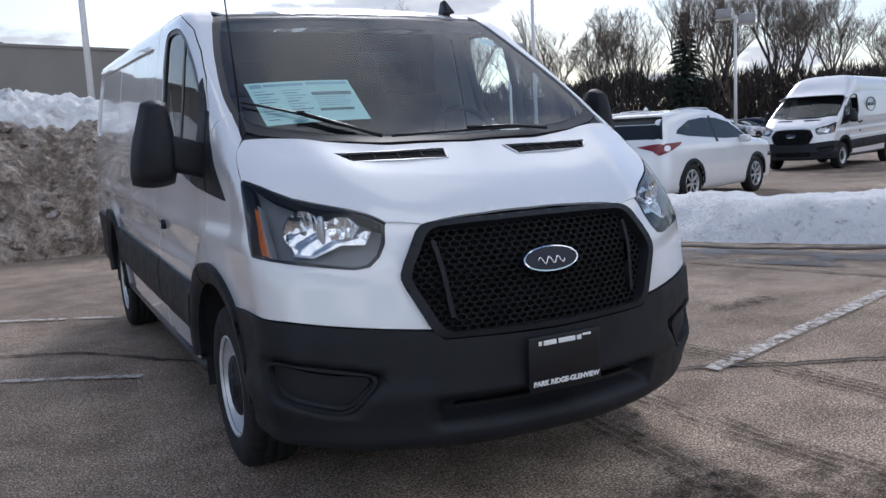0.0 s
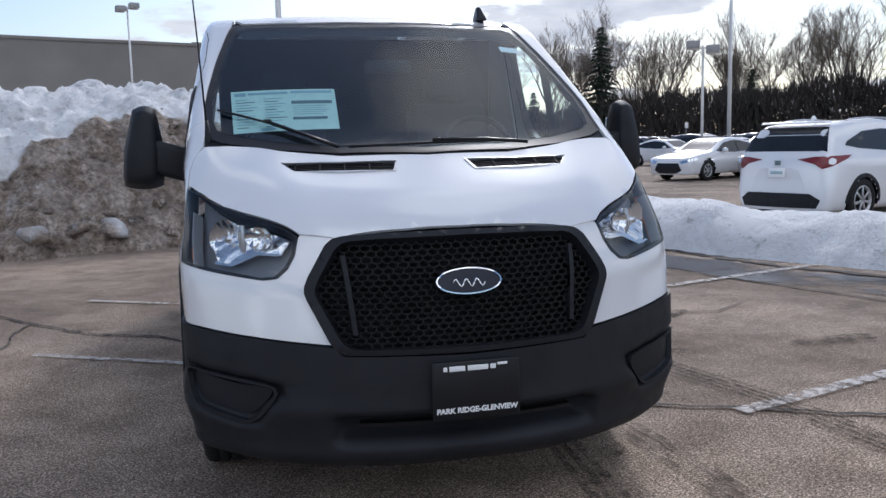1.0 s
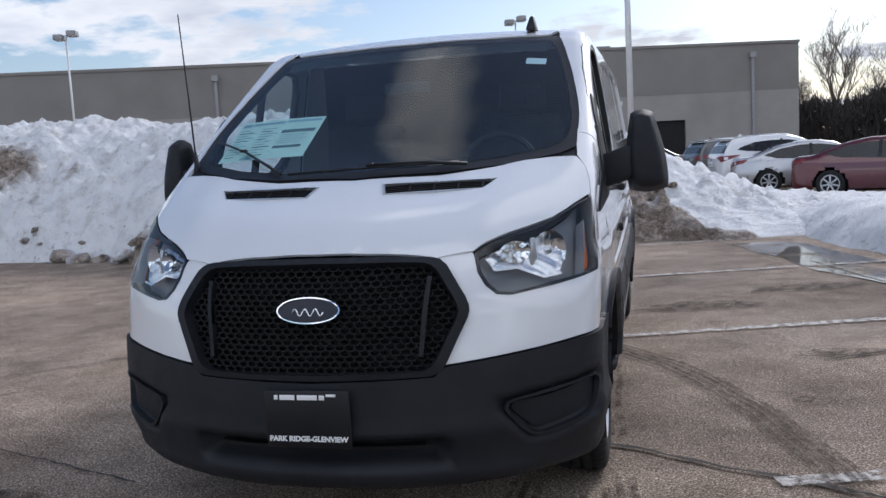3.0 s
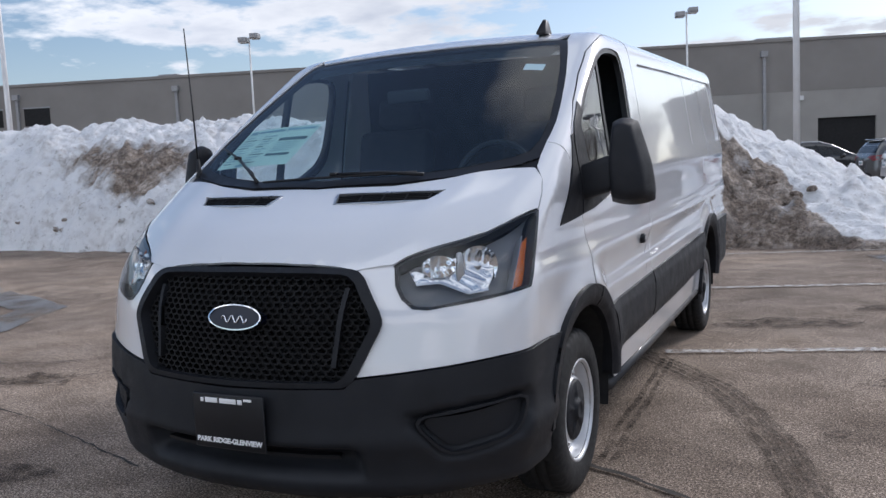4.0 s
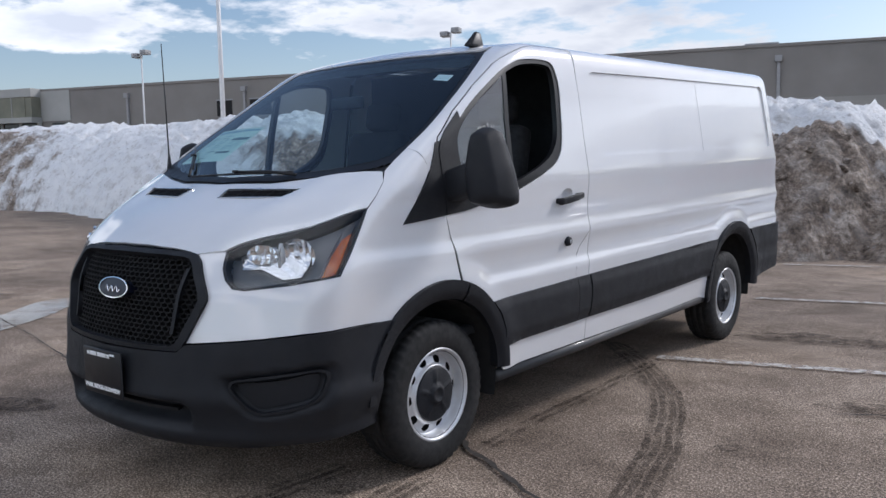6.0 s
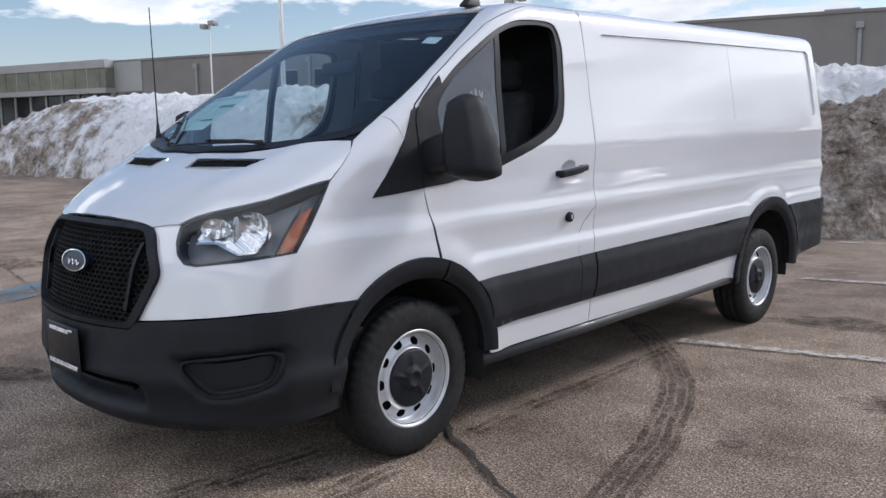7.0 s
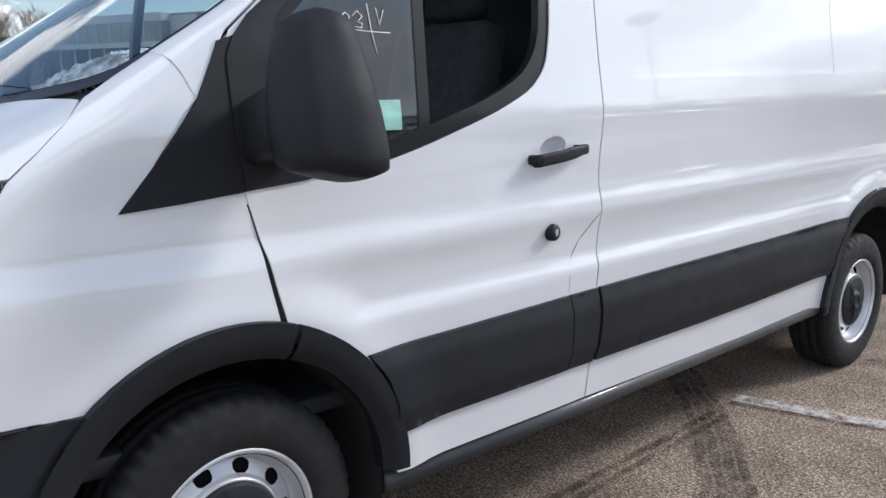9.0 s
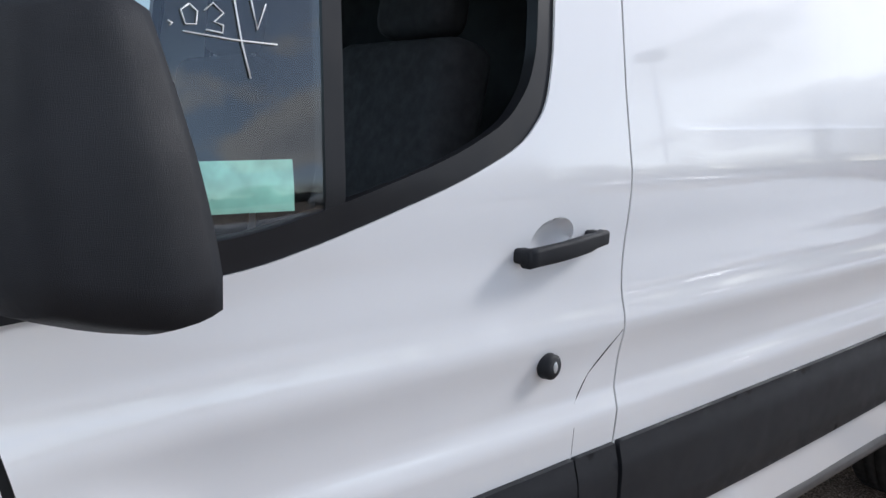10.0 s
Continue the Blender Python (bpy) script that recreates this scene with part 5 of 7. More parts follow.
def steps(near, far, n):
    return [math.copysign(near * (far / near) ** (abs(i) / n), i) if i else 0.0 for i in range(-n, n + 1)]


ground = put("ground", grid_mesh("ground", steps(0.5, 900, 26), steps(0.5, 900, 26), lambda u, v: (u, v, 0.012 * noise.noise(Vector((u * 0.15, v * 0.15, 3.0))) * min(1.0, max(0.0, (math.hypot(u, v - 1.5) - 5) / 8))), ASPHALT))
tagged(ground, "grey-brown worn asphalt of a parking lot", "asphalt ground", kind="structure")


def strip(name, pts, width, z, material, label, category, wob=0.0, seg=0.12, seed=0):
    """A flat band along points on the ground, its edges uneven by wob."""
    rnd = random.Random(seed)
    dense = []
    for (x0, y0), (x1, y1) in zip(pts, pts[1:]):
        n = max(1, int(math.hypot(x1 - x0, y1 - y0) / seg))
        dense += [(x0 + (x1 - x0) * i / n, y0 + (y1 - y0) * i / n) for i in range(n)]
    dense.append(pts[-1])
    verts, faces = [], []
    for i, (x, y) in enumerate(dense):
        x1, y1 = dense[min(i + 1, len(dense) - 1)]
        x0, y0 = dense[max(i - 1, 0)]
        d = math.hypot(x1 - x0, y1 - y0) or 1
        nx, ny = -(y1 - y0) / d, (x1 - x0) / d
        jog = rnd.uniform(-wob, wob) * 1.5
        a, b = width / 2 + rnd.uniform(-wob, wob) + jog, width / 2 + rnd.uniform(-wob, wob) - jog
        verts += [(x + nx * a, y + ny * a, z), (x - nx * b, y - ny * b, z)]
    for i in range(len(dense) - 1):
        faces.append((2 * i, 2 * i + 1, 2 * i + 3, 2 * i + 2))
    me = mesh_of(name, verts, faces, material, smooth=False)
    bmx = bmesh.new()
    bmx.from_mesh(me)
    bmesh.ops.recalc_face_normals(bmx, faces=bmx.faces)
    if bmx.faces and bmx.faces[:][0].normal.z < 0:
        bmesh.ops.reverse_faces(bmx, faces=bmx.faces[:])
    bmx.to_mesh(me)
    bmx.free()
    ob = put(name, me)
    return tagged(ob, label, category, kind="structure")


def bay(px, py, a, b, w=0.10):
    """A bay line through (px, py), along the bays, from a to b metres."""
    bc, bs = math.cos(radians(17.6)), math.sin(radians(17.6))
    return strip("bay_line", [(px + bc * a, py + bs * a), (px + bc * b, py + bs * b)], w, 0.014, LINE, "worn white parking bay line", "road marking", 0.004, 0.4)


bay(1.66, -0.17, 0.0, 5.6)
bay(0.78, 2.63, 0.0, 5.2)
bay(0.40, 5.60, 0.0, 5.2)
bay(-0.3, 8.55, 0.0, 5.2)
for bay_end in ([(-1.15, 3.83), (-2.35, 4.48)], [(-1.20, 1.72), (-2.3, 2.30)]):
    strip("bay_line", bay_end, 0.065, 0.014, LINE, "worn white parking bay line", "road marking", 0.006, 0.3)
strip("pavement_crack", [(-5.3, 7.7), (-4.76, 6.63), (-4.1, 5.4), (-3.67, 4.76), (-3.0, 3.95), (-2.53, 3.4), (-2.04, 2.9), (-1.5, 2.65), (-0.9, 1.92), (-0.2, 1.3), (0.5, 0.6), (0.95, 0.235), (1.2, 0.12), (1.45, -0.02), (1.7, -0.1), (2.05, -0.30), (2.6, -0.54), (3.4, -0.75), (4.6, -0.7), (6.0, -1.0)], 0.028, 0.012, CRACK, "black tar-filled crack in the asphalt", "crack", 0.009, 0.06, 1)
strip("pavement_crack", [(-2.62, 3.45), (-2.66, 3.1), (-2.58, 2.71), (-2.74, 2.14), (-3.09, 1.68), (-3.7, 1.1), (-4.8, 0.6)], 0.016, 0.012, CRACK, "fine crack in the asphalt", "crack", 0.006, 0.06, 2)
strip("pavement_crack", [(2.9, 6.8), (3.2, 5.5), (3.54, 4.42), (4.04, 3.1), (4.42, 2.08), (4.95, 0.8)], 0.030, 0.012, CRACK, "long dark seam in the asphalt beside the snow berm", "crack", 0.008, 0.08, 4)
strip("melt_edge", [(4.12, 7.2), (4.31, 5.91), (4.60, 4.70), (4.88, 3.84), (5.30, 3.1), (6.2, 2.15), (7.8, 1.35)], 0.11, 0.0135, CRACK, "dark wet grit along the foot of the snow berm", "wet edge", 0.030, 0.10, 14)
strip("pavement_crack", [(2.2, 1.95), (2.6, 2.2), (2.9, 2.15), (3.3, 2.4)], 0.014, 0.012, CRACK, "fine crack in the asphalt", "crack", 0.006, 0.05, 3)
strip("pavement_crack", [(-6.5, 0.6), (-4.0, 0.2), (-2.5, -0.1), (-1.2, -0.5)], 0.010, 0.012, CRACK, "fine crack in the asphalt", "crack", 0.005, 0.06, 5)
arc_pts = [(0.10, 2.93), (0.35, 2.80), (0.72, 2.45), (1.0, 2.12), (1.24, 1.80), (1.43, 1.45), (1.54, 1.2), (1.70, 0.80), (1.83, 0.33), (1.92, 0.0), (2.0, -0.5), (2.05, -1.2)]
for k in (-0.075, -0.025, 0.025, 0.075):
    strip("tyre_track", [(x + k, y + k * 0.35) for x, y in arc_pts], 0.036, 0.016 + 0.0002, TRACK, "dark curved tyre track on the asphalt", "tyre track", 0.004, 0.08, 7)
for k in (-0.06, 0.0, 0.06):
    strip("tyre_track", [(1.0 + k, -0.2), (1.09 + k, -1.08), (1.15 + k, -1.62), (1.22 + k, -2.6)], 0.04, 0.017, TRACK_FAINT, "faint dark tyre track on the asphalt", "tyre track", 0.006, 0.1, 8)
    strip("tyre_track", [(0.62 + k, -0.3), (0.59 + k, -1.06), (0.54 + k, -1.45), (0.46 + k, -2.4)], 0.04, 0.0165, TRACK_FAINT, "faint dark tyre track on the asphalt", "tyre track", 0.006, 0.1, 9)
for k in (-0.03, 0.03):
    strip("tyre_track", [(0.97 + k, 0.35), (0.92 + k, 0.9), (0.89 + k, 1.75), (0.84 + k, 2.4)], 0.035, 0.017, TRACK_FAINT, "faint dark tyre track on the asphalt", "tyre track", 0.006, 0.1, 12)
strip("wet_patch", [(-9.5, 4.2), (-6.4, 3.0), (-5.6, 1.2), (-4.8, 0.1), (-3.8, -1.2)], 0.55, 0.011, WET, "shallow meltwater on the asphalt", "puddle", 0.035, 0.5, 10)
strip("wet_patch", [(2.6, 8.9), (3.5, 5.6), (4.1, 4.5), (4.4, 3.4), (5.4, 1.7), (8.0, 0.2)], 0.9, 0.011, WET, "shallow meltwater along the snow bank", "puddle", 0.04, 0.5, 11)


def blot(x, y, rx, ry, turn, seed):
    """A dark spot with a ragged outline: small stains, and one wide patch."""
    q = random.Random(seed)
    rim = [(1 + q.uniform(-0.28, 0.2)) for _ in range(22)]
    c, d = math.cos(radians(turn)), math.sin(radians(turn))
    vs = [(x, y, 0.0155)]
    for i, k in enumerate(rim):
        a, b = rx * k * math.cos(i * math.pi / 11), ry * k * math.sin(i * math.pi / 11)
        vs.append((x + a * c - b * d, y + a * d + b * c, 0.0155))
    ob = put("ground_blot", mesh_of("ground_blot", vs, [(0, i + 1, (i + 1) % 22 + 1) for i in range(22)], TRACK_FAINT, smooth=False))
    tagged(ob, "dark ragged blot on the asphalt", "stain", kind="structure")


# the last and widest darkens the ground ahead of the bumper
for i, (x, y, rx, ry, turn) in enumerate([(-1.81, -0.81, 0.26, 0.13, 20), (0.81, -0.51, 0.11, 0.06, 40), (0.62, -0.78, 0.07, 0.05, 0), (-6.9, 0.8, 0.6, 0.35, 10), (1.95, 1.05, 0.10, 0.05, 60), (3.1, 1.0, 0.35, 0.10, 5), (2.35, 2.15, 0.30, 0.12, 15),
                                           (2.6, 4.9, 0.7, 0.2, 18), (-3.4, 0.6, 0.4, 0.2, 30), (1.5, 3.9, 0.6, 0.22, 17), (0.35, -1.75, 0.9, 0.45, 8)]):
    blot(x, y, rx, ry, turn, i)


# ---- snow ----
def heap(name, us, vs, height, material, label, dirt):
    verts = [(u, v, height(u, v)) for v in vs for u in us]
    n = len(us)
    faces = [(j * n + i, j * n + i + 1, (j + 1) * n + i + 1, (j + 1) * n + i) for j in range(len(vs) - 1) for i in range(n - 1)]
    faces = [f for f in faces if max(verts[i][2] for i in f) > -0.015]
    me = mesh_of(name, verts, faces, material)
    at = me.attributes.new("dirt", "FLOAT", "POINT")
    at.data.foreach_set("value", [dirt(*p) for p in verts])
    ob = put(name, me)
    return tagged(ob, label, "snow bank", kind="structure")


def fbm(x, y, s, n=5):
    t, a = 0.0, 1.0
    for i in range(n):
        t += a * noise.noise(Vector((x * s, y * s, 7.3 + i)))
        s *= 2.1
        a *= 0.52
    return t


def bank_base(x):
    """The y at which the rear bank's front foot lies."""
    return np.interp(x, [-60, -33, -26, -17, -12, -9.4, -6.7, -4.2, -2.0, 0.4, 3.2, 6, 9], [12, 10.4, 10.6, 9.0, 8.6, 8.8, 8.0, 8.2, 8.8, 9.4, 9.6, 10.3, 11.5])


def bank(x, y):
    crest = np.interp(x, [-60, -50, -44, -38, -33, -25, -19, -14, -11.5, -9.4, -6.5, -2, -0.5, 0.4, 1.2, 1.8, 2.4, 3.6, 6, 9], [0.8, 2.2, 3.1, 3.5, 3.4, 3.05, 3.0, 2.85, 2.75, 2.45, 2.5, 2.5, 2.3, 1.8, 1.35, 1.0, 0.75, 0.42, 0.25, 0.0])
    t = (y - bank_base(x) + 0.5 * fbm(x, 0.0, 0.5, 4)) / 3.6
    rise = np.clip(t, 0, 1)
    prof = rise ** 0.75 * (1.6 - 0.6 * rise) if t > 0 else 0.0
    back = np.clip((y - bank_base(x) - 5.5) / 3.5, 0, 1)
    h = crest * prof * (1 - back * back * (3 - 2 * back))
    rough = 0.20 * fbm(x, y, 1.1, 6) + 0.22 * abs(fbm(x, y, 2.3, 4)) + 0.08 * abs(fbm(x, y, 6.0, 2)) - 0.07
    return float(h + rough * min(1.0, h * 1.6) - 0.04)


def bank_dirt(x, y, z):
    foot = float(np.clip((y - bank_base(x)) / 3.4, 0, 1.6))
    right = np.interp(x, [-3.2, -1.2, 0.9, 1.9], [0, 1, 1, 0])
    lim = float(np.interp(x, [-9, -7, -5, -3.4, -2, 0.9, 1.9], [-0.1, 0.07, 0.13, 0.42, 0.60, 0.58, 0.0]))
    lim += 0.07 * fbm(x, y, 0.9, 4) * min(1.0, max(0.0, lim * 5))
    d = -0.16 + 0.44 * (1 - float(step(lim - 0.03, lim + 0.05, foot))) + 0.20 * right * math.exp(-((foot - 0.92) / 0.10) ** 2)
    d += 0.46 * math.exp(-((x + 12.2) / 2.7) ** 2 - ((foot - 0.42) / 0.24) ** 2)
    d += 0.30 * float(np.interp(x + 3.0 * foot, [-60, -50, -30, -25], [1, 1, 0.9, 0])) * (1 - 0.8 * float(step(0.80, 0.95, foot)))
    return d + 0.05 * math.exp(-(foot / 0.06) ** 2)


heap("snow_bank", np.concatenate([np.linspace(-60, -16.2, 180), np.linspace(-16, 9, 330)]).tolist(), np.concatenate([np.linspace(7.2, 13.2, 110), np.linspace(13.4, 19, 24)]).tolist(), bank, SNOW_DIRTY, "ploughed bank of dirty white snow with muddy patches", bank_dirt)
BERM = [(4.0, 10.8), (4.3, 8.6), (4.9, 6.5), (5.5, 5.4), (6.0, 4.4), (6.9, 3.1), (8.6, 1.9), (12, 0.7), (20, -1.2)]


def berm(x, y):
    best, side = 1e9, 0.0
    for (x0, y0), (x1, y1) in zip(BERM, BERM[1:]):
        dx, dy = x1 - x0, y1 - y0
        L = math.hypot(dx, dy)
        t = max(0.0, min(1.0, ((x - x0) * dx + (y - y0) * dy) / L**2))
        d = math.hypot(x - x0 - t * dx, y - y0 - t * dy)
        if d < best:
            best, side = d, (x - x0) * dy - (y - y0) * dx
    w = 0.85 if side > 0 else 2.4
    e = best / w + 0.16 * fbm(x, y, 0.9, 4)
    h = max(0.0, 1 - e * e)
    return float(0.52 * h ** 0.8 * (1 + 0.25 * fbm(x, y, 0.7, 3)) + 0.05 * fbm(x, y, 3.0, 4) * min(1.0, 3 * h) - 0.03)


heap("snow_berm", np.linspace(1.0, 21, 230).tolist(), np.linspace(-3.4, 12.5, 190).tolist(), berm, SNOW, "low clean white snow berm along the lot's edge", lambda x, y, z: -0.06)


def chunk(seed, size):
    rnd = random.Random(seed)
    bm = bmesh.new()
    bmesh.ops.create_icosphere(bm, subdivisions=2, radius=1.0)
    for v in bm.verts:
        q = v.co.normalized()
        k = 0.75 + 0.42 * noise.noise(q * 1.3 + Vector((seed, 0, 0))) + 0.18 * noise.noise(q * 4 + Vector((0, seed, 0)))
        v.co = Vector((q.x * k * size * 1.25, q.y * k * size, q.z * k * size * 0.62))
    return bm


CHUNKS = []
for i in range(5):
    me = bpy.data.meshes.new("ice_chunk")
    cb = chunk(i + 3, 0.16)
    cb.to_mesh(me)
    cb.free()
    me.materials.append(SNOW_DIRTY)
    me.attributes.new("dirt", "FLOAT", "POINT").data.foreach_set("value", [0.13 + 0.05 * (i % 3)] * len(me.vertices))
    me.polygons.foreach_set("use_smooth", [True] * len(me.polygons))
    CHUNKS.append(me)
CLODS = []
for i in range(4):
    me = CHUNKS[i].copy()
    me.attributes["dirt"].data.foreach_set("value", [0.30 + 0.04 * i] * len(me.vertices))
    CLODS.append(me)
rnd = random.Random(5)
for i in range(46):
    x = rnd.uniform(-15, -1)
    y = float(bank_base(x)) + rnd.uniform(-0.1, 0.5)
    s = rnd.uniform(0.3, 0.9)
    if i < 14:
        x = -9.2 + 0.5 * i + rnd.uniform(-0.12, 0.12)
        y, s = float(bank_base(x)) + rnd.uniform(-0.05, 0.15), rnd.uniform(1.1, 2.1)
    ob = put("ice_chunk", CHUNKS[i % 5], None, "", pose(x, y, max(0.0, bank(x, y)) + 0.01 * s, rnd.uniform(-20, 20), rnd.uniform(-20, 20), rnd.uniform(0, 360)) @ Matrix.Scale(s, 4))
    tagged(ob, "rough lump of dirty frozen snow on the bank", "snow lump", "lumps along the snow bank")

for i in range(44):
    x = rnd.uniform(-2.4, 1.5)
    y = float(bank_base(x)) + rnd.uniform(0.0, 2.2)
    s = rnd.uniform(0.2, 0.75)
    ob = put("ice_chunk", CLODS[i % 4], None, "", pose(x, y, max(0.0, bank(x, y)) + 0.01 * s, rnd.uniform(-30, 30), rnd.uniform(-30, 30), rnd.uniform(0, 360)) @ Matrix.Scale(s, 4))
    tagged(ob, "muddy frozen clod on the snow pile", "snow lump", "clods on the snow pile")

# ---- the building ----
WALL_V = 72.7                                 # its wall stands that far out
bld = thing("warehouse", "long low grey-beige commercial building with a flat roof", "building")
U0, U1, HB = -97.5, 42.6, 11.0


def slab(name, u0, u1, v0, v1, z0, z1, material, parent, label="", bevel=0.0):
    bm = box(u1 - u0, v1 - v0, z1 - z0, ((u0 + u1) / 2, (v0 + v1) / 2, (z0 + z1) / 2), bevel)
    return part(name, bm, material, parent, label, smooth=False, m=pose(0, 0, 0, 0, 0, LOT))


GD0, GD1, GDZ = 26.4, 31.3, 4.0               # the drive-in door
slab("wall", U0, GD0, WALL_V, WALL_V + 30, 0, 6.4, WALL_LIGHT, bld, "lower wall, lighter paint")
slab("wall", GD1, U1, WALL_V, WALL_V + 30, 0, 6.4, WALL_LIGHT, bld, "lower wall, lighter paint")
slab("wall", GD0, GD1, WALL_V, WALL_V + 30, GDZ, 6.4, WALL_LIGHT, bld)
slab("wall", U0, U1, WALL_V - 0.02, WALL_V + 30, 6.4, HB - 0.25, WALL, bld, "upper wall, darker paint")
slab("roof", U0 - 0.1, U1 + 0.1, WALL_V - 0.12, WALL_V + 30.1, HB - 0.25, HB, WALL, bld, "flat parapet edge")
gd = slab("roller_door", GD0, GD1, WALL_V + 0.25, WALL_V + 0.35, 0, GDZ, DEEP, bld, "dark roller door")
for i in range(3):
    slab("door_rail", GD0, GD1, WALL_V + 0.20, WALL_V + 0.25, 1.0 + i * 1.0, 1.08 + i * 1.0, LAMP_GREY, gd)
for i in range(4):
    slab("door_rail", GD0 + 0.2 + i * 1.35, GD0 + 0.28 + i * 1.35, WALL_V + 0.19, WALL_V + 0.25, 0, GDZ, LAMP_GREY, gd)
for u in (-62.9, -47.7, -31.8, -12.0, 4.6, 21.7, 37.8):
    slab("downpipe", u, u + 0.26, WALL_V - 0.26, WALL_V - 0.03, 0, HB - 1.5, LAMP_GREY, bld, "grey downpipe")
    slab("rain_head", u - 0.18, u + 0.4, WALL_V - 0.42, WALL_V - 0.03, HB - 1.5, HB - 1.0, LAMP_GREY, bld)
for u in (-50.0, -28.0, 8.0, 24.5):
    slab("wall_lamp", u, u + 0.6, WALL_V - 0.35, WALL_V - 0.03, 5.6, 6.0, POLE_PAINT, bld, "white wall lamp")
for u, w in ((-51.1, 1.9), (-47.0, 2.6)):
    slab("window", u, u + w, WALL_V - 0.06, WALL_V - 0.03, 7.0, 8.65, DEEP, bld, "dark window")
    slab("window_frame", u - 0.1, u + w + 0.1, WALL_V - 0.10, WALL_V - 0.03, 8.65, 8.78, LAMP_GREY, bld)
for u, w in ((2.0, 2.9), (-36.0, 2.0), (22.8, 3.3)):
    slab("roof_unit", u, u + w, WALL_V + 6, WALL_V + 9, HB - 0.2, HB + 0.9, LAMP_GREY, bld, "grey roof unit")
SIDING = plain("green_siding", (0.215, 0.215, 0.165), 0.6, vary=0.22, scale=0.5)
FASCIA = plain("pale_fascia", (0.40, 0.40, 0.385), 0.7, vary=0.08, scale=0.4)
front = thing("showroom_front", "olive-green fascia with a pale ledge over dark glazing", "shop front")
slab("fascia", U0 - 0.1, -75.2, WALL_V - 1.6, WALL_V - 0.05, 10.1, 11.05, FASCIA, front, "pale metal fascia band")
slab("siding", U0, -75.3, WALL_V - 1.5, WALL_V - 0.05, 7.75, 10.1, SIDING, front, "weathered olive-green siding")
slab("ledge", U0 - 0.1, -75.2, WALL_V - 1.7, WALL_V - 0.05, 7.15, 7.75, FASCIA, front, "pale ledge")
slab("return_wall", -75.3, -71.0, WALL_V - 0.12, WALL_V - 0.03, 7.3, 10.75, FASCIA, front)
for i in range(8):
    u = U0 + 0.2 + i * 2.78
    slab("window", u, u + 2.5, WALL_V - 0.6, WALL_V - 0.4, 0.4, 7.15, CAR_GLASS, front, "dark glazing")
    slab("post", u + 2.5, u + 2.78, WALL_V - 0.75, WALL_V - 0.35, 0, 7.15, FASCIA, front)
slab("window", -73.8, -71.2, WALL_V - 0.08, WALL_V - 0.04, 4.5, 7.1, CAR_GLASS, front, "dark glazing")
for i in range(11):
    u = U0 + 1.2 + i * 2.0
    slab("siding_rib", u, u + 0.10, WALL_V - 1.56, WALL_V - 1.49, 7.75, 10.1, FASCIA if i % 3 == 0 else SIDING, front)
house = thing("house", "beige house with a dark pitched roof and a white window", "house")
BEIGE = plain("beige_siding", (0.30, 0.27, 0.24), 0.8, vary=0.1, scale=0.6)
slab("wall", -124, -103, WALL_V - 6, WALL_V + 6, 0, 6.2, BEIGE, house)
v = [lot(u, w, z) for u in (-124.6, -102.4) for w, z in ((WALL_V - 6.6, 6.1), (WALL_V, 9.4), (WALL_V + 6.6, 6.1))]
put("roof", mesh_of("roof", v, [(0, 3, 4, 1), (1, 4, 5, 2), (0, 1, 2), (3, 5, 4), (0, 2, 5, 3)], CRACK, smooth=False), house, "dark shingle roof")
win = slab("window", -109.0, -106.6, WALL_V - 6.1, WALL_V - 6.02, 3.6, 5.4, LETTER, house, "white-framed window")
slab("pane", -108.8, -107.9, WALL_V - 6.14, WALL_V - 6.11, 3.8, 5.2, CAR_GLASS, win)


# ---- lamp posts ----
def lamp_post(x, y, h, heads=2, r=0.10, turn=20.0):
    post = thing("lamp_post", "white parking lot lamp post with grey box heads", "lamp post", pose(x, y, 0, 0, 0, turn), "lamp posts of the lot")
    v, f = tube([(0, 0, 0), (0, 0, h)], r, 12, 0.72)
    put("pole", mesh_of("pole", v, f, POLE_PAINT), post)
    part("base", box(0.6, 0.6, 0.7, (0, 0, 0.35), 0.05), WALL_LIGHT, post, "concrete base")
    if heads:
        part("arm", box(0.9, 0.07, 0.07, (0, 0, h - 0.1), 0.01), POLE_PAINT, post)
        for k in (-1, 1):
            head = part("lamp_head", box(0.72, 0.85, 0.42, (k * 0.52, 0, h - 0.05 + 0.14 * k), 0.03), LAMP_GREY, post, "grey box lamp head")
            part("lens", box(0.62, 0.75, 0.03, (k * 0.52, 0, h - 0.275 + 0.14 * k), 0.005), POLE_PAINT, head, "pale flat lens")
    return post


lamp_post(0.21, 27.45, 13.0, r=0.12)
lamp_post(-31.6, 21.5, 13.0, r=0.13)
lamp_post(-44.35, 54.3, 13.0)
lamp_post(-10.5, 68.3, 13.0)
lamp_post(-74.2, 41.8, 13.0)
lamp_post(24.7, 38.1, 13.0, r=0.12)
lamp_post(23.8, 86.9, 13.2)
lamp_post(28.5, 26.4, 6.35, r=0.09, turn=135.0)
lamp_post(23.4, 38.7, 6.45, r=0.09, turn=150.0)
lamp_post(42.0, -12.0, 10.0)


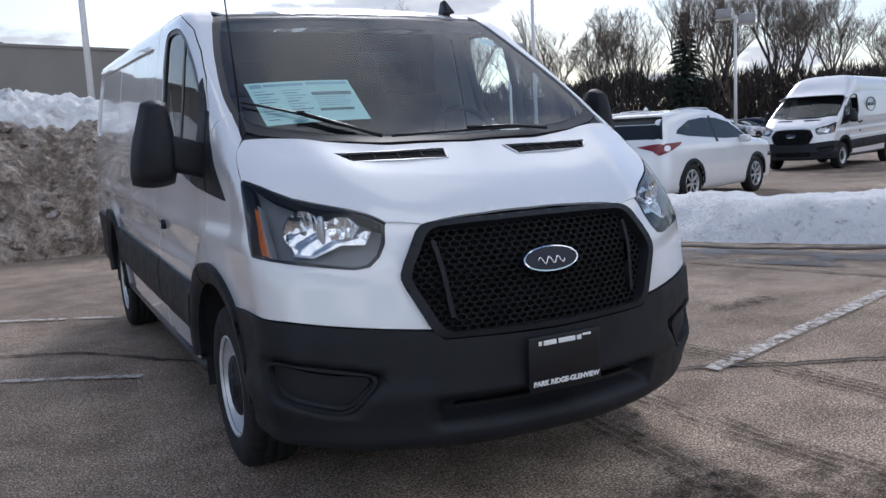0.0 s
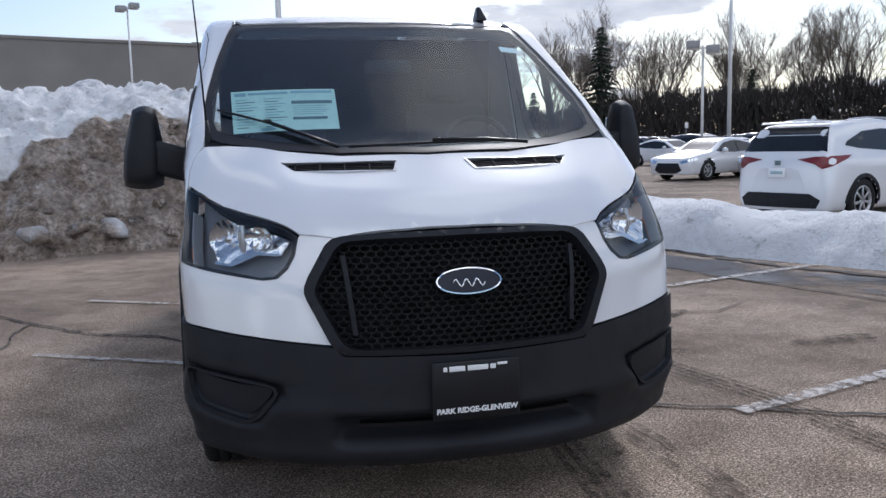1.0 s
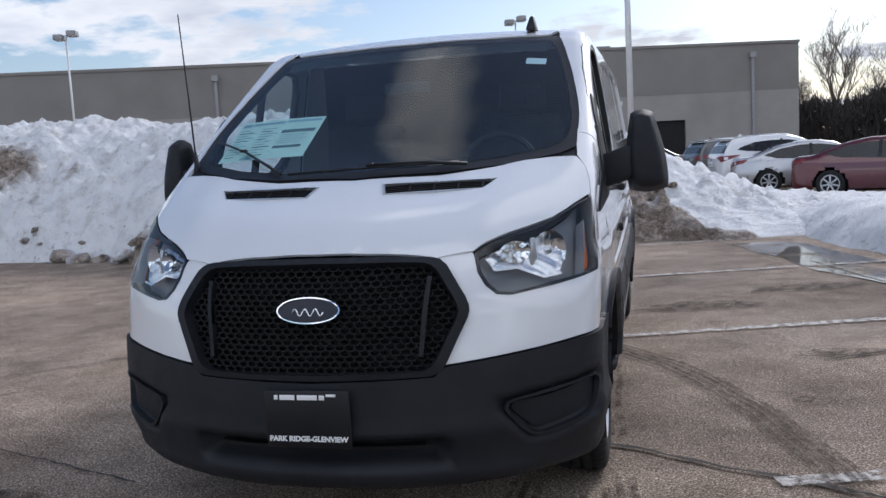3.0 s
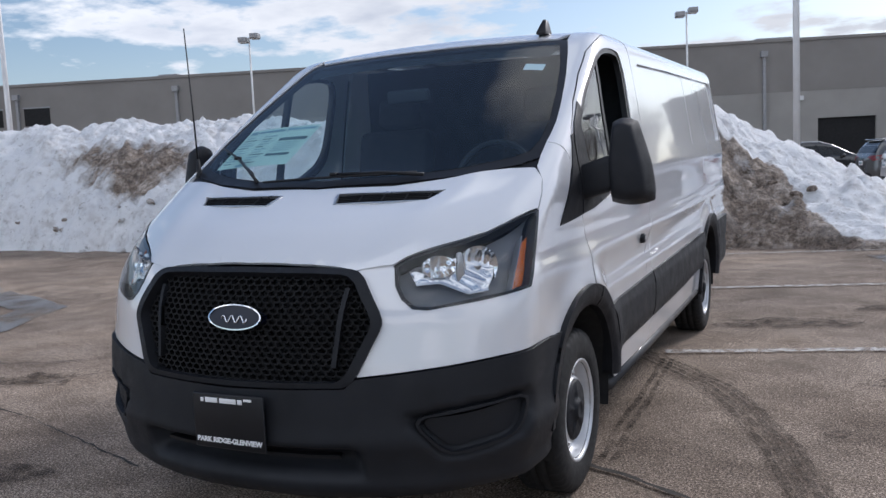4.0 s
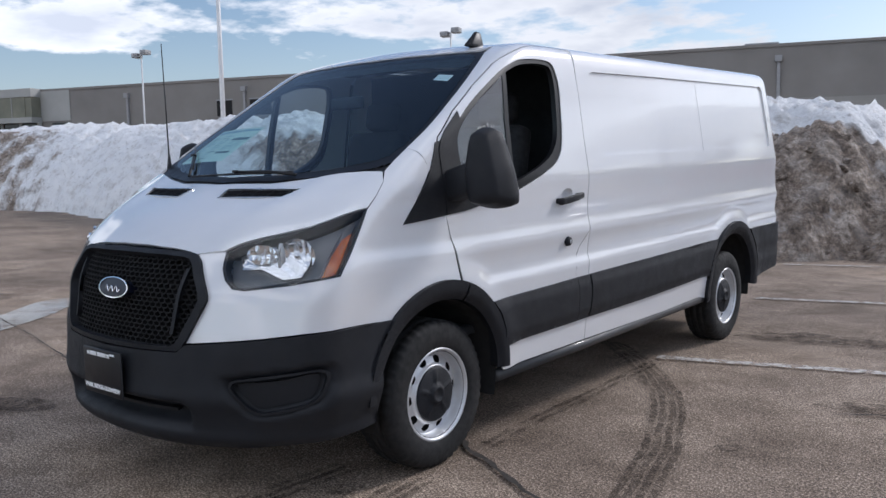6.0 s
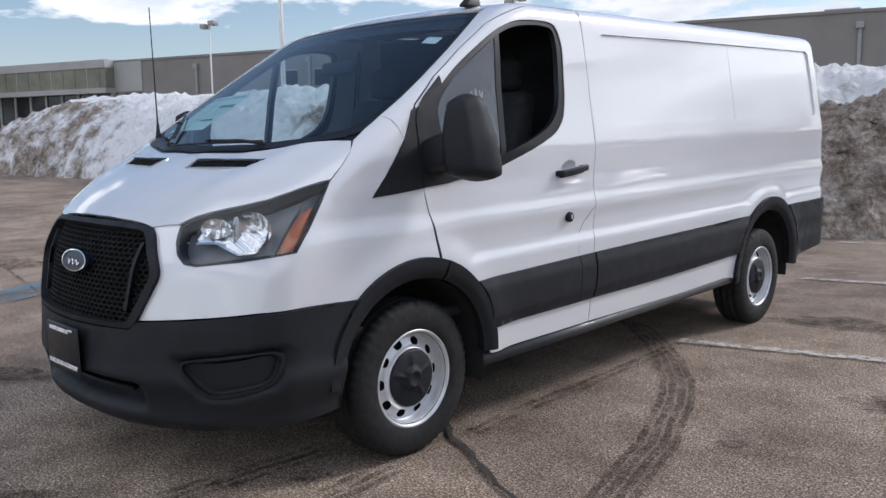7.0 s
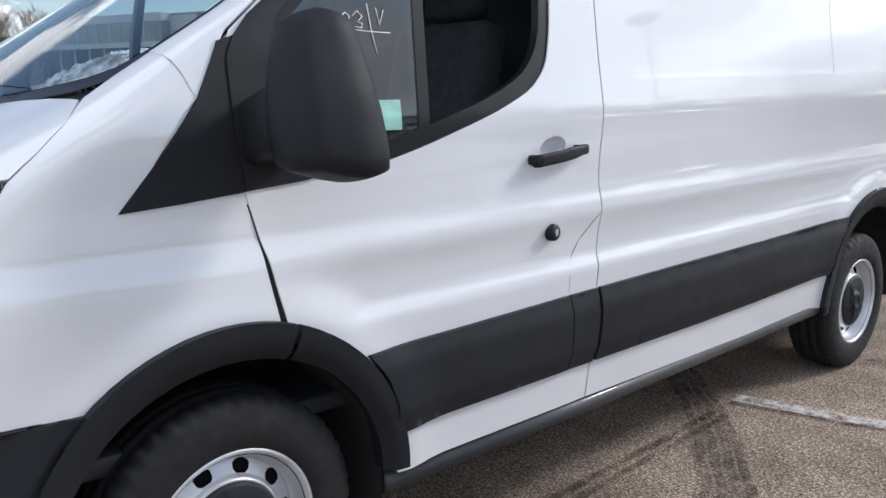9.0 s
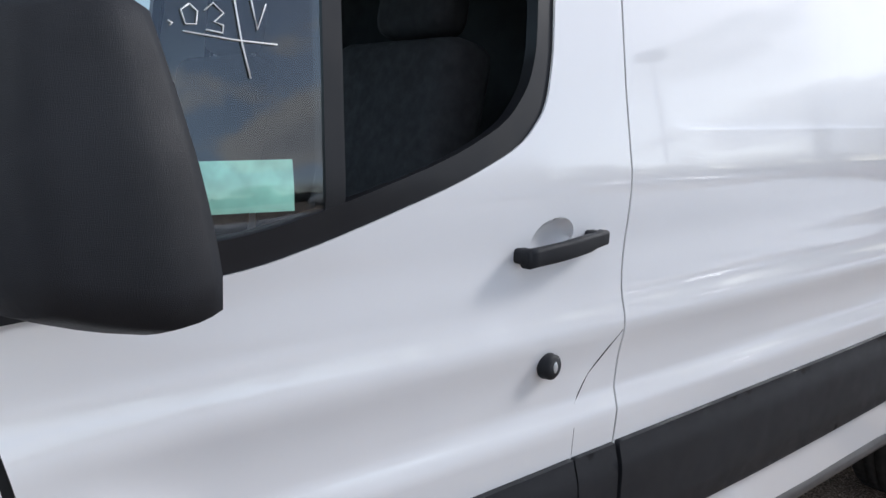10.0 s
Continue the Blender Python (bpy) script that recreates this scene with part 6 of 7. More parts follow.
# ---- parked cars ----
def car_form(top, L, W, shoulder=0.95, roof_in=0.78, round_end=0.5):
    ys, zs = zip(*top)

    def form(x, y, z):
        zt = sum(np.interp(y + d, ys, zs) for d in (-0.10, -0.05, 0.0, 0.05, 0.10)) / 5
        hgt = max(zs)
        w = W / 2 * np.interp(z, [0.15, 0.35, 0.62, shoulder, hgt], [0.90, 0.97, 1.0, 0.965, roof_in])
        w = w - 0.30 * np.clip(np.abs(y) / (L / 2) - round_end, 0, 1) ** 2.2
        s = smax(np.abs(x) - w, np.abs(y) - (L / 2 - 0.16 * (x / (W / 2)) ** 2 - 0.06 * np.abs(z - 0.55)), 0.14)
        return smax(s, (z - zt) * 0.9, 0.09)
    return form


def car_body(form, L, z0, material, arches):
    """A closed shell of the form, open where the wheels stand."""
    ys = (L / 2 - 0.045) * np.sin(np.linspace(-math.pi / 2, math.pi / 2, 111))
    bs = np.linspace(-48, 228, 60)
    uv = np.array([(y, radians(b)) for y in ys for b in bs])
    o = np.zeros((len(uv), 3)); d = np.zeros((len(uv), 3))
    o[:, 1], o[:, 2], d[:, 0], d[:, 2] = uv[:, 0], 0.62, np.cos(uv[:, 1]), np.sin(uv[:, 1])
    a, b = np.zeros(len(uv)), np.full(len(uv), 2.5)
    for _ in range(26):
        m = (a + b) / 2
        p = o + m[:, None] * d
        ins = form(p[:, 0], p[:, 1], p[:, 2]) < 0
        a, b = np.where(ins, m, a), np.where(ins, b, m)
    p = o + a[:, None] * d
    p[:, 2] = np.maximum(p[:, 2], z0)
    n = len(bs)
    faces = []
    for j in range(len(ys) - 1):
        for i in range(n - 1):
            q = (j * n + i, j * n + i + 1, (j + 1) * n + i + 1, (j + 1) * n + i)
            c = p[list(q)].mean(0)
            if any(math.hypot(c[1] - ay, c[2] - 0.33) < ar and abs(c[0]) > 0.5 for ay, ar in arches):
                continue
            faces.append(q)
    faces += [tuple(range(n)), tuple(reversed(range((len(ys) - 1) * n, len(ys) * n)))]
    me = mesh_of("body", p, [f[::-1] for f in faces], material)
    for end in (-1, -2):
        me.polygons[len(me.polygons) + end].use_smooth = False
    return me


def alloy(parent, m, side, r):
    hub = put("wheel", tyre_small(r), parent, "black tyre on a silver alloy rim", m)
    v, f = lathe([(0.085, r * 0.68), (0.10, r * 0.66), (0.09, r * 0.60), (0.05, r * 0.58)], 40)
    rim = put("rim", mesh_of("rim", [(side * x, y, z) for x, y, z in v], f, SILVER), hub)
    for i in range(7):
        bm = box(0.02, r * 0.12, r * 0.56, (side * 0.085, 0, r * 0.32), 0.006)
        bmesh.ops.rotate(bm, cent=(0, 0, 0), matrix=Matrix.Rotation(2 * math.pi * i / 7, 3, "X"), verts=bm.verts)
        part("spoke", bm, SILVER, rim)
    v, f = lathe([(0.02, 0.0), (0.02, r * 0.62)], 30)
    put("brake_disc", mesh_of("brake_disc", [(side * x, y, z) for x, y, z in v], f, DEEP), hub)


SMALL = {}


def tyre_small(r):
    if r not in SMALL:
        v, f = lathe([(-0.09, r * 0.66), (-0.108, r * 0.75), (-0.10, r * 0.93), (-0.08, r), (0.08, r), (0.10, r * 0.93), (0.108, r * 0.75), (0.09, r * 0.66)], 40)
        SMALL[r] = mesh_of("tyre", v, f, RUBBER)
    return SMALL[r]


KINDS = {
    "suv": dict(L=4.64, W=1.85, wb=2.66, r=0.36, shoulder=1.02, roof_in=0.74,
                top=[(-2.4, 0.5), (-2.3, 0.80), (-2.2, 0.98), (-1.6, 1.10), (-1.05, 1.16), (-0.35, 1.56), (0.1, 1.66), (0.7, 1.66), (1.5, 1.58), (1.72, 1.50), (2.18, 1.08), (2.3, 0.92), (2.38, 0.6)],
                glass=[(-0.90, 1.13), (-0.35, 1.50), (0.1, 1.585), (0.7, 1.575), (1.35, 1.47), (1.62, 1.27), (1.3, 1.14), (0.0, 1.08)], ws=(-1.0, -0.36), rw=(1.66, 2.12)),
    "sedan": dict(L=4.95, W=1.86, wb=2.85, r=0.34, shoulder=0.92, roof_in=0.70,
                  top=[(-2.5, 0.45), (-2.42, 0.68), (-2.25, 0.80), (-1.5, 0.93), (-1.05, 0.97), (-0.30, 1.36), (0.1, 1.44), (0.6, 1.44), (1.2, 1.32), (1.85, 1.06), (2.3, 1.03), (2.46, 0.90), (2.5, 0.55)],
                  glass=[(-0.95, 0.97), (-0.35, 1.28), (0.1, 1.37), (0.6, 1.365), (1.1, 1.26), (1.55, 1.07), (1.2, 0.98), (0.0, 0.93)], ws=(-1.0, -0.32), rw=(1.12, 1.80)),
}


def parked_car(kind, colour, label, x, y, heading, group="parked cars"):
    """A car with its nose towards heading (degrees from +x)."""
    k = KINDS[kind]
    form = car_form(k["top"], k["L"], k["W"], k["shoulder"], k["roof_in"])
    car = thing("car", label, "car", pose(x, y, 0, 0, 0, heading + 90), group)
    ar = [(-k["wb"] / 2, k["r"] + 0.06), (k["wb"] / 2, k["r"] + 0.06)]
    put("body", car_body(form, k["L"], 0.22, colour, ar), car)
    part("underside", box(k["W"] * 0.74, k["L"] * 0.9, 0.22, (0, 0, 0.36), 0.03), DEEP, car)
    for s in (False, True):
        side = [(0.8, yy, zz) for yy, zz in k["glass"]]
        v, f = sheet([side], "roll", 0.12, off=0.006, depth=0.01, form=form, flip=s)
        put("side_window", mesh_of("side_window", v, f, CAR_GLASS), car, "dark side window")
        mid = (k["glass"][2][0] + k["glass"][3][0]) / 2 - 0.05
        v, f = sheet([[(0.8, mid, k["shoulder"] + 0.05), (0.8, mid + 0.07, k["shoulder"] + 0.05), (0.7, mid + 0.07, k["glass"][2][1] - 0.01), (0.7, mid, k["glass"][2][1] - 0.01)]], "roll", 0.12, off=0.010, depth=0.01, form=form, flip=s)
        put("door_pillar", mesh_of("door_pillar", v, f, GLOSSY), car)
        for wy in (-k["wb"] / 2, k["wb"] / 2):
            sg = -1 if s else 1
            alloy(car, pose(sg * (k["W"] / 2 - 0.125), wy, k["r"]), sg, k["r"])
            if kind == "suv":
                v, f = sheet([arc(wy, 0.33, k["r"] + 0.05, 0, 180, 14, 0.9) + arc(wy, 0.33, k["r"] + 0.11, 180, 0, 14, 0.9)], "roll", 0.08, off=0.012, depth=0.03, form=form, flip=s)
                put("arch_trim", mesh_of("arch_trim", v, f, BLACK), car, "black arch trim")
        if kind == "suv":
            half = k["L"] / 2
            lens = [(0.34, half, 1.035), (0.62, half - 0.05, 1.075), (0.92, half - 0.55, 1.095), (0.92, half - 0.46, 1.04), (0.84, half - 0.20, 0.93), (0.74, half - 0.10, 0.885), (0.62, half - 0.06, 0.965)]
        else:
            lens = [(0.40, k["L"] / 2, 0.86), (0.85, k["L"] / 2 - 0.5, 0.98), (0.86, k["L"] / 2 - 0.42, 0.88), (0.62, k["L"] / 2 - 0.1, 0.76)]
        v, f = sheet([lens], "rear_corner", 0.06, off=0.012, depth=0.03, form=form, flip=s)
        put("tail_lamp", mesh_of("tail_lamp", v, f, RED_LENS), car, "red tail lamp")
        v, f = sheet([[(0.48, -k["L"] / 2, 0.66), (0.86, -k["L"] / 2 + 0.5, 0.78), (0.86, -k["L"] / 2 + 0.55, 0.70), (0.55, -k["L"] / 2 + 0.05, 0.58)]], "front_corner", 0.06, off=0.012, depth=0.03, form=form, flip=s)
        put("headlight", mesh_of("headlight", v, f, CHROME), car, "bright headlight")
        part("door_mirror", box(0.20, 0.14, 0.14, ((-1 if s else 1) * (k["W"] / 2 + 0.04), k["ws"][0] + 0.42, k["shoulder"] + 0.08), 0.04), colour, car)
    W2 = k["W"] / 2
    for nm, (y0, y1) in (("windshield", k["ws"]), ("rear_window", k["rw"])):
        v, f = sheet([[(-W2 * 0.66, y0, 0), (W2 * 0.66, y0, 0), (W2 * 0.58, y1, 0), (-W2 * 0.58, y1, 0)] if nm == "windshield" else [(-W2 * 0.66, y0, 0), (W2 * 0.66, y0, 0), (W2 * 0.82, y1 - 0.03, 0), (W2 * 0.66, y1, 0), (-W2 * 0.66, y1, 0), (-W2 * 0.82, y1 - 0.03, 0)]], "top", 0.12, off=0.006, depth=0.01, form=form)
        put(nm, mesh_of(nm, v, f, CAR_GLASS), car, "dark glass")
    v, f = sheet([[(-0.42, 0, 0.60), (0.42, 0, 0.60), (0.55, 0, 0.36), (0.35, 0, 0.26), (-0.35, 0, 0.26), (-0.55, 0, 0.36)]], "front_flat", 0.1, off=0.012, depth=0.02, form=form)
    put("front_grille", mesh_of("front_grille", v, f, BLACK), car, "black grille")
    v, f = sheet([[(-0.6, 0, 0.42), (0.6, 0, 0.42), (0.65, 0, 0.28), (-0.65, 0, 0.28)]], "rear_flat", 0.1, off=0.022, depth=0.04, form=form)
    if kind == "suv":
        v, f = sheet([[(-0.56, 0, 0.50), (0.56, 0, 0.50), (0.72, 0, 0.40), (0.66, 0, 0.27), (-0.66, 0, 0.27), (-0.72, 0, 0.40)]], "rear_flat", 0.1, off=0.012, depth=0.04, form=form)
        put("rear_apron", mesh_of("rear_apron", v, f, BLACK), car, "black rear diffuser")
        part("spoiler", box(1.22, 0.20, 0.035, (0, 1.84, 1.625), 0.014, 2, (0.92, 0.8)), colour, car, "roof spoiler")
        part("roof_fin", box(0.05, 0.14, 0.06, (0, 1.35, 1.71), 0.014, 2, (0.4, 0.4)), colour, car)
        for sg in (-1, 1):
            rv, rf = tube([(sg * 0.55, -0.05, 1.62), (sg * 0.57, 0.1, 1.675), (sg * 0.575, 0.8, 1.69), (sg * 0.565, 1.25, 1.665), (sg * 0.555, 1.4, 1.62)], 0.014, 6)
            put("roof_rail", mesh_of("roof_rail", rv, rf, SILVER), car, "silver roof rail")
        part("emblem", box(0.11, 0.012, 0.075, (0, k["L"] / 2 - 0.030, 0.985), 0.004), INK, car)
    else:
        put("rear_apron", mesh_of("rear_apron", v, f, BLACK), car, "black rear apron")
    pl = part("rear_plate", box(0.31, 0.015, 0.155, (0, k["L"] / 2 - 0.012, 0.83 if kind == "suv" else 0.74), 0.004), LETTER, car, "white plate")
    part("plate_bar", box(0.22, 0.004, 0.05, (0, k["L"] / 2 - 0.003, 0.83 if kind == "suv" else 0.74)), INK_BLUE, pl)
    return car


base_uv, base_rays = to_uv, rays


def to_uv(p, mode):
    x, y, z = p
    if mode in ("rear_corner", "front_corner"):
        return (math.atan2(x, abs(y)), z)
    if mode in ("rear_flat", "front_flat"):
        return (x, z)
    return base_uv(p, mode)


def rays(uv, mode):
    u, v = uv[:, 0], uv[:, 1]
    o, d = np.zeros((len(uv), 3)), np.zeros((len(uv), 3))
    if mode in ("rear_corner", "front_corner"):
        o[:, 2], d[:, 0], d[:, 1] = v, np.sin(u), np.cos(u) * (1 if mode == "rear_corner" else -1)
        return o, d
    if mode in ("rear_flat", "front_flat"):
        o[:, 0], o[:, 2], d[:, 1] = u, v, 1 if mode == "rear_flat" else -1
        return o, d
    return base_rays(uv, mode)


def car_paint(name, c, metal=0.3):
    return plain(name, c, 0.3, metal=metal, vary=0.05, scale=1.5, coat=1.0)


P_WHITE, P_RED = WHITE, car_paint("red_paint", (0.095, 0.006, 0.010))
P_GREY, P_BLACK, P_SILVER = car_paint("grey_paint", (0.085, 0.088, 0.09)), car_paint("black_paint", (0.010, 0.010, 0.012)), car_paint("silver_paint", (0.50, 0.50, 0.52), 0.7)
KINDS["van"] = dict(L=5.9, W=2.04, wb=3.6, r=0.36, shoulder=1.30, roof_in=0.84,
                    top=[(-3.0, 0.6), (-2.9, 0.95), (-2.7, 1.16), (-2.1, 1.42), (-1.05, 2.15), (-0.7, 2.40), (0.2, 2.52), (2.6, 2.52), (2.9, 2.45), (2.97, 0.8)],
                    glass=[(-1.75, 1.40), (-1.15, 1.92), (-0.75, 1.98), (-0.62, 1.95), (-0.66, 1.50), (-0.9, 1.36), (-1.3, 1.30)], ws=(-2.05, -1.02), rw=(2.2, 2.5))
KINDS["suv"].update(top=[(-2.4, 0.5), (-2.3, 0.86), (-2.2, 0.99), (-1.6, 1.07), (-1.10, 1.13), (-0.35, 1.55), (0.05, 1.65), (0.6, 1.68), (1.3, 1.645), (1.88, 1.57), (2.17, 1.14), (2.26, 1.02), (2.34, 0.86), (2.38, 0.6)],
                    glass=[(-1.02, 1.09), (-0.42, 1.43), (0.05, 1.555), (0.6, 1.575), (1.15, 1.52), (1.62, 1.33), (1.70, 1.25), (1.35, 1.19), (0.0, 1.10)], ws=(-1.08, -0.36), rw=(1.86, 2.155), roof_in=0.68, shoulder=1.0)
lexi = parked_car("suv", P_WHITE, "white compact SUV parked behind the snow berm", 9.65, 9.0, 20.5)
red = parked_car("sedan", P_RED, "dark red sedan parked behind the snow berm", 6.85, 18.5, -24)
wv = copy_thing(van, pose(17.65, 12.95, 0, 0, 0, 289))
for o in list(wv.children_recursive):
    if o.name.split(".")[0] in ("mint_sheet", "chalk_stroke", "roof_fin", "rod", "aerial", "window_sticker", "ink_block", "ink_line", "oval_decal", "corner_tag", "plate_panel", "lettering", "name_bar"):
        bpy.data.objects.remove(o)
tagged(wv, "white high-roof cargo van parked across the lot", "van")


def high_cap(y, a):
    """Half width and height of the raised roof along the van."""
    up = 2.00 + 0.56 * float(step(0.35, 1.35, y)) * (1 - float(step(4.52, 4.69, y)))
    c, s1 = math.cos(a), math.sin(a)
    return (0.90 * math.copysign(abs(c) ** 0.45, c), y, 1.90 + (up - 1.90) * abs(s1) ** 0.5)


cap_y = [0.30, 0.45, 0.6, 0.75, 0.9, 1.05, 1.2, 1.4, 2.2, 3.0, 3.8, 4.50, 4.58, 4.65, 4.68]
cap_v = [high_cap(y, math.pi * i / 24) for y in cap_y for i in range(25)]
cap_f = [(j * 25 + i, j * 25 + i + 1, (j + 1) * 25 + i + 1, (j + 1) * 25 + i) for j in range(len(cap_y) - 1) for i in range(24)]
put("high_roof", mesh_of("high_roof", cap_v, cap_f, WHITE), wv, "raised white roof")
ring = [(0.985, 2.05 + 0.36 * math.cos(a), 1.72 + 0.19 * math.sin(a)) for a in (2 * math.pi * i / 24 for i in range(25))]
v, f = tube(ring, 0.018, 6)
logo = put("round_logo", mesh_of("round_logo", v, f, INK), wv, "dark oval outline logo")
part("logo_bar", box(0.01, 0.46, 0.09, (0.985, 2.05, 1.72)), INK, logo)
grey = parked_car("suv", P_GREY, "dark grey SUV parked behind the snow bank", 4.3, 30.0, 22)
white_b = parked_car("suv", P_WHITE, "white SUV parked behind the snow bank", 5.0, 25.0, 14)
silver = parked_car("sedan", P_SILVER, "silver sedan parked behind the snow bank", 5.6, 21.8, -4)
black = parked_car("suv", P_BLACK, "black SUV parked in the lot", 23.0, 52.0, 15)
sedan_w = parked_car("sedan", P_WHITE, "white sedan parked in the lot", 15.0, 23.2, 205)
copy_thing(black, pose(0.6, 34.0, 0, 0, 0, 22 + 90))
copy_thing(red, pose(-3.0, 36.5, 0, 0, 0, 24 + 90))
copy_thing(silver, pose(-1.0, 39.5, 0, 0, 0, 24 + 90))
rnd = random.Random(11)
stock = [sedan_w, black, silver, grey, white_b, sedan_w, black]
for i in range(16):
    u, v2 = 33 + 2.9 * i, 28.0
    x, y, _ = lot(u, v2)
    if i in (4, 9):
        continue
    copy_thing(stock[i % 7], pose(x, y, 0, 0, 0, 200 + 90 + 90 + rnd.uniform(-2, 2)))
for i in range(13):
    x, y, _ = lot(40 + 2.9 * i, 45.5)
    copy_thing(stock[(i * 3 + 1) % 7], pose(x, y, 0, 0, 0, 20 + 90 + 90 * (i % 2) * 2 - 90))
copy_thing(silver, pose(17.4, 21.6, 0, 0, 0, 205 + 90))
copy_thing(black, pose(18.6, 24.6, 0, 0, 0, 205 + 90))
copy_thing(white_b, pose(20.9, 21.3, 0, 0, 0, 205 + 90))
for x, y in ((34.0, 60.0), (48.0, 52.0), (58.0, 42.0)):
    sign = thing("lot_sign", "small white sign on a thin post", "sign", pose(x, y, 0, 0, 0, 40))
    v, f = tube([(0, 0, 0), (0, 0, 2.6)], 0.03, 6)
    put("post", mesh_of("post", v, f, LAMP_GREY), sign)
    part("board", box(0.7, 0.03, 0.45, (0, -0.04, 2.55), 0.005), LETTER, sign)


# ---- trees ----
def bare_tree(seed, height, spread):
    """Trunk with limbs, and the fine twigs, as two meshes."""
    rnd = random.Random(seed)
    parts = {"trunk": ([], []), "crown": ([], [])}

    def limb(p, d, length, r, depth):
        which = "trunk" if depth < 2 else "crown"
        n = 4 if depth < 3 else 2
        pts, q, e = [p], Vector(p), Vector(d)
        for _ in range(n):
            e = (e + Vector((rnd.uniform(-1, 1), rnd.uniform(-1, 1), rnd.uniform(-0.2, 0.7))) * 0.16).normalized()
            q = q + e * (length / n)
            pts.append(q.copy())
        tv, tf = tube(pts, r, 6 if depth < 2 else 3, 0.55)
        V, F = parts[which]
        b = len(V)
        V.extend(tv)
        F.extend([tuple(i + b for i in f) for f in tf])
        if depth >= 5:
            for _ in range(5):
                a = pts[0].lerp(pts[-1], rnd.uniform(0.1, 1.0))
                d1 = (e * 0.9 + Vector((rnd.uniform(-1, 1), rnd.uniform(-1, 1), rnd.uniform(-0.1, 0.9)))).normalized()
                s1 = d1.orthogonal().normalized() * 0.0065
                tip = a + d1 * rnd.uniform(0.35, 0.9)
                b = len(V)
                V.extend([a - s1, a + s1, tip])
                F.append((b, b + 1, b + 2))
            return
        kids = (6, 4, 4, 4, 3)[depth]
        for i in range(kids):
            t = rnd.uniform(0.35, 1.0) if i else 1.0
            k = min(n - 1, int(t * n))
            at = pts[k].lerp(pts[k + 1], min(1.0, t * n - k))
            a1 = 6.283 * (i + rnd.random()) / kids
            side = Vector((math.cos(a1), math.sin(a1), rnd.uniform(0.0, 0.5))).normalized()
            nd = (e * (0.95 if depth else 1.0) + side * spread * (1.0 if depth else 0.75) + Vector((0, 0, 0.18))).normalized()
            limb(at, nd, length * (rnd.uniform(0.62, 0.84) if depth < 2 else rnd.uniform(0.50, 0.70)), max(0.008, r * rnd.uniform(0.40, 0.58)), depth + 1)
    limb((0, 0, 0), (0, 0, 1), height * 0.33, height * 0.016, 0)
    return parts


def tree_thing(name, parts, mats, label, category, m, group):
    t = thing(name, label, category, m, group)
    for key, mat in zip(parts, mats):
        V, F = parts[key]
        put(key, mesh_of(key, V, F, mat, smooth=False), t)
    return t


def conifer(seed, h):
    rnd = random.Random(seed)
    tv, tf = tube([(0, 0, 0), (0, 0, h * 0.97)], h * 0.014, 7, 0.2)
    V, F = [], []
    tiers = 44
    for j in range(tiers):
        t = (j + 0.5) / tiers
        z = h * (0.08 + 0.92 * t) + rnd.uniform(-0.15, 0.15)
        reach = h * 0.27 * (1 - t) ** 0.8 + 0.15
        for a0 in range(11):
            a = a0 * 0.571 + rnd.uniform(-0.3, 0.3)
            long = reach * rnd.uniform(0.6, 1.12)
            n = max(3, int(long * 5))
            for i in range(n):
                r = long * (i + rnd.random()) / n
                c = Vector((r * math.cos(a), r * math.sin(a), z - 0.32 * r + 0.05 * r * r / max(long, 0.3) + rnd.uniform(-0.1, 0.1)))
                for _ in range(2):
                    q = a + rnd.uniform(-1.1, 1.1)
                    out = Vector((math.cos(q), math.sin(q), rnd.uniform(-0.5, 0.05))) * rnd.uniform(0.3, 0.65)
                    w = Vector((-math.sin(q), math.cos(q), 0)) * rnd.uniform(0.05, 0.13)
                    b = len(V)
                    V += [c - w, c + w, c + out, c + Vector((0, 0, 0.10))]
                    F += [(b, b + 1, b + 2), (b, b + 3, b + 2), (b + 1, b + 2, b + 3)]
    return {"trunk": (tv, tf), "crown": (V, F)}


rnd = random.Random(21)
bases = [tree_thing("tree", bare_tree(30 + i, h, sp), (BARK, TWIG), "tall bare winter tree at the lot's far edge", "tree", pose(60, 75 + i * 4, 0), "trees beyond the lot") for i, (h, sp) in enumerate(((17, 0.62), (15, 0.75), (18, 0.55), (14, 0.8), (16, 0.68)))]
firs = [tree_thing("fir_tree", conifer(60 + i, h), (BARK, NEEDLE), "dark green conifer among the bare trees", "tree", pose(65, 65 + i * 6, 0), "conifers beyond the lot") for i, h in enumerate((17.5, 14.0))]


def polar(az, d):
    return -0.5 + d * math.cos(radians(az)), -3.5 + d * math.sin(radians(az))


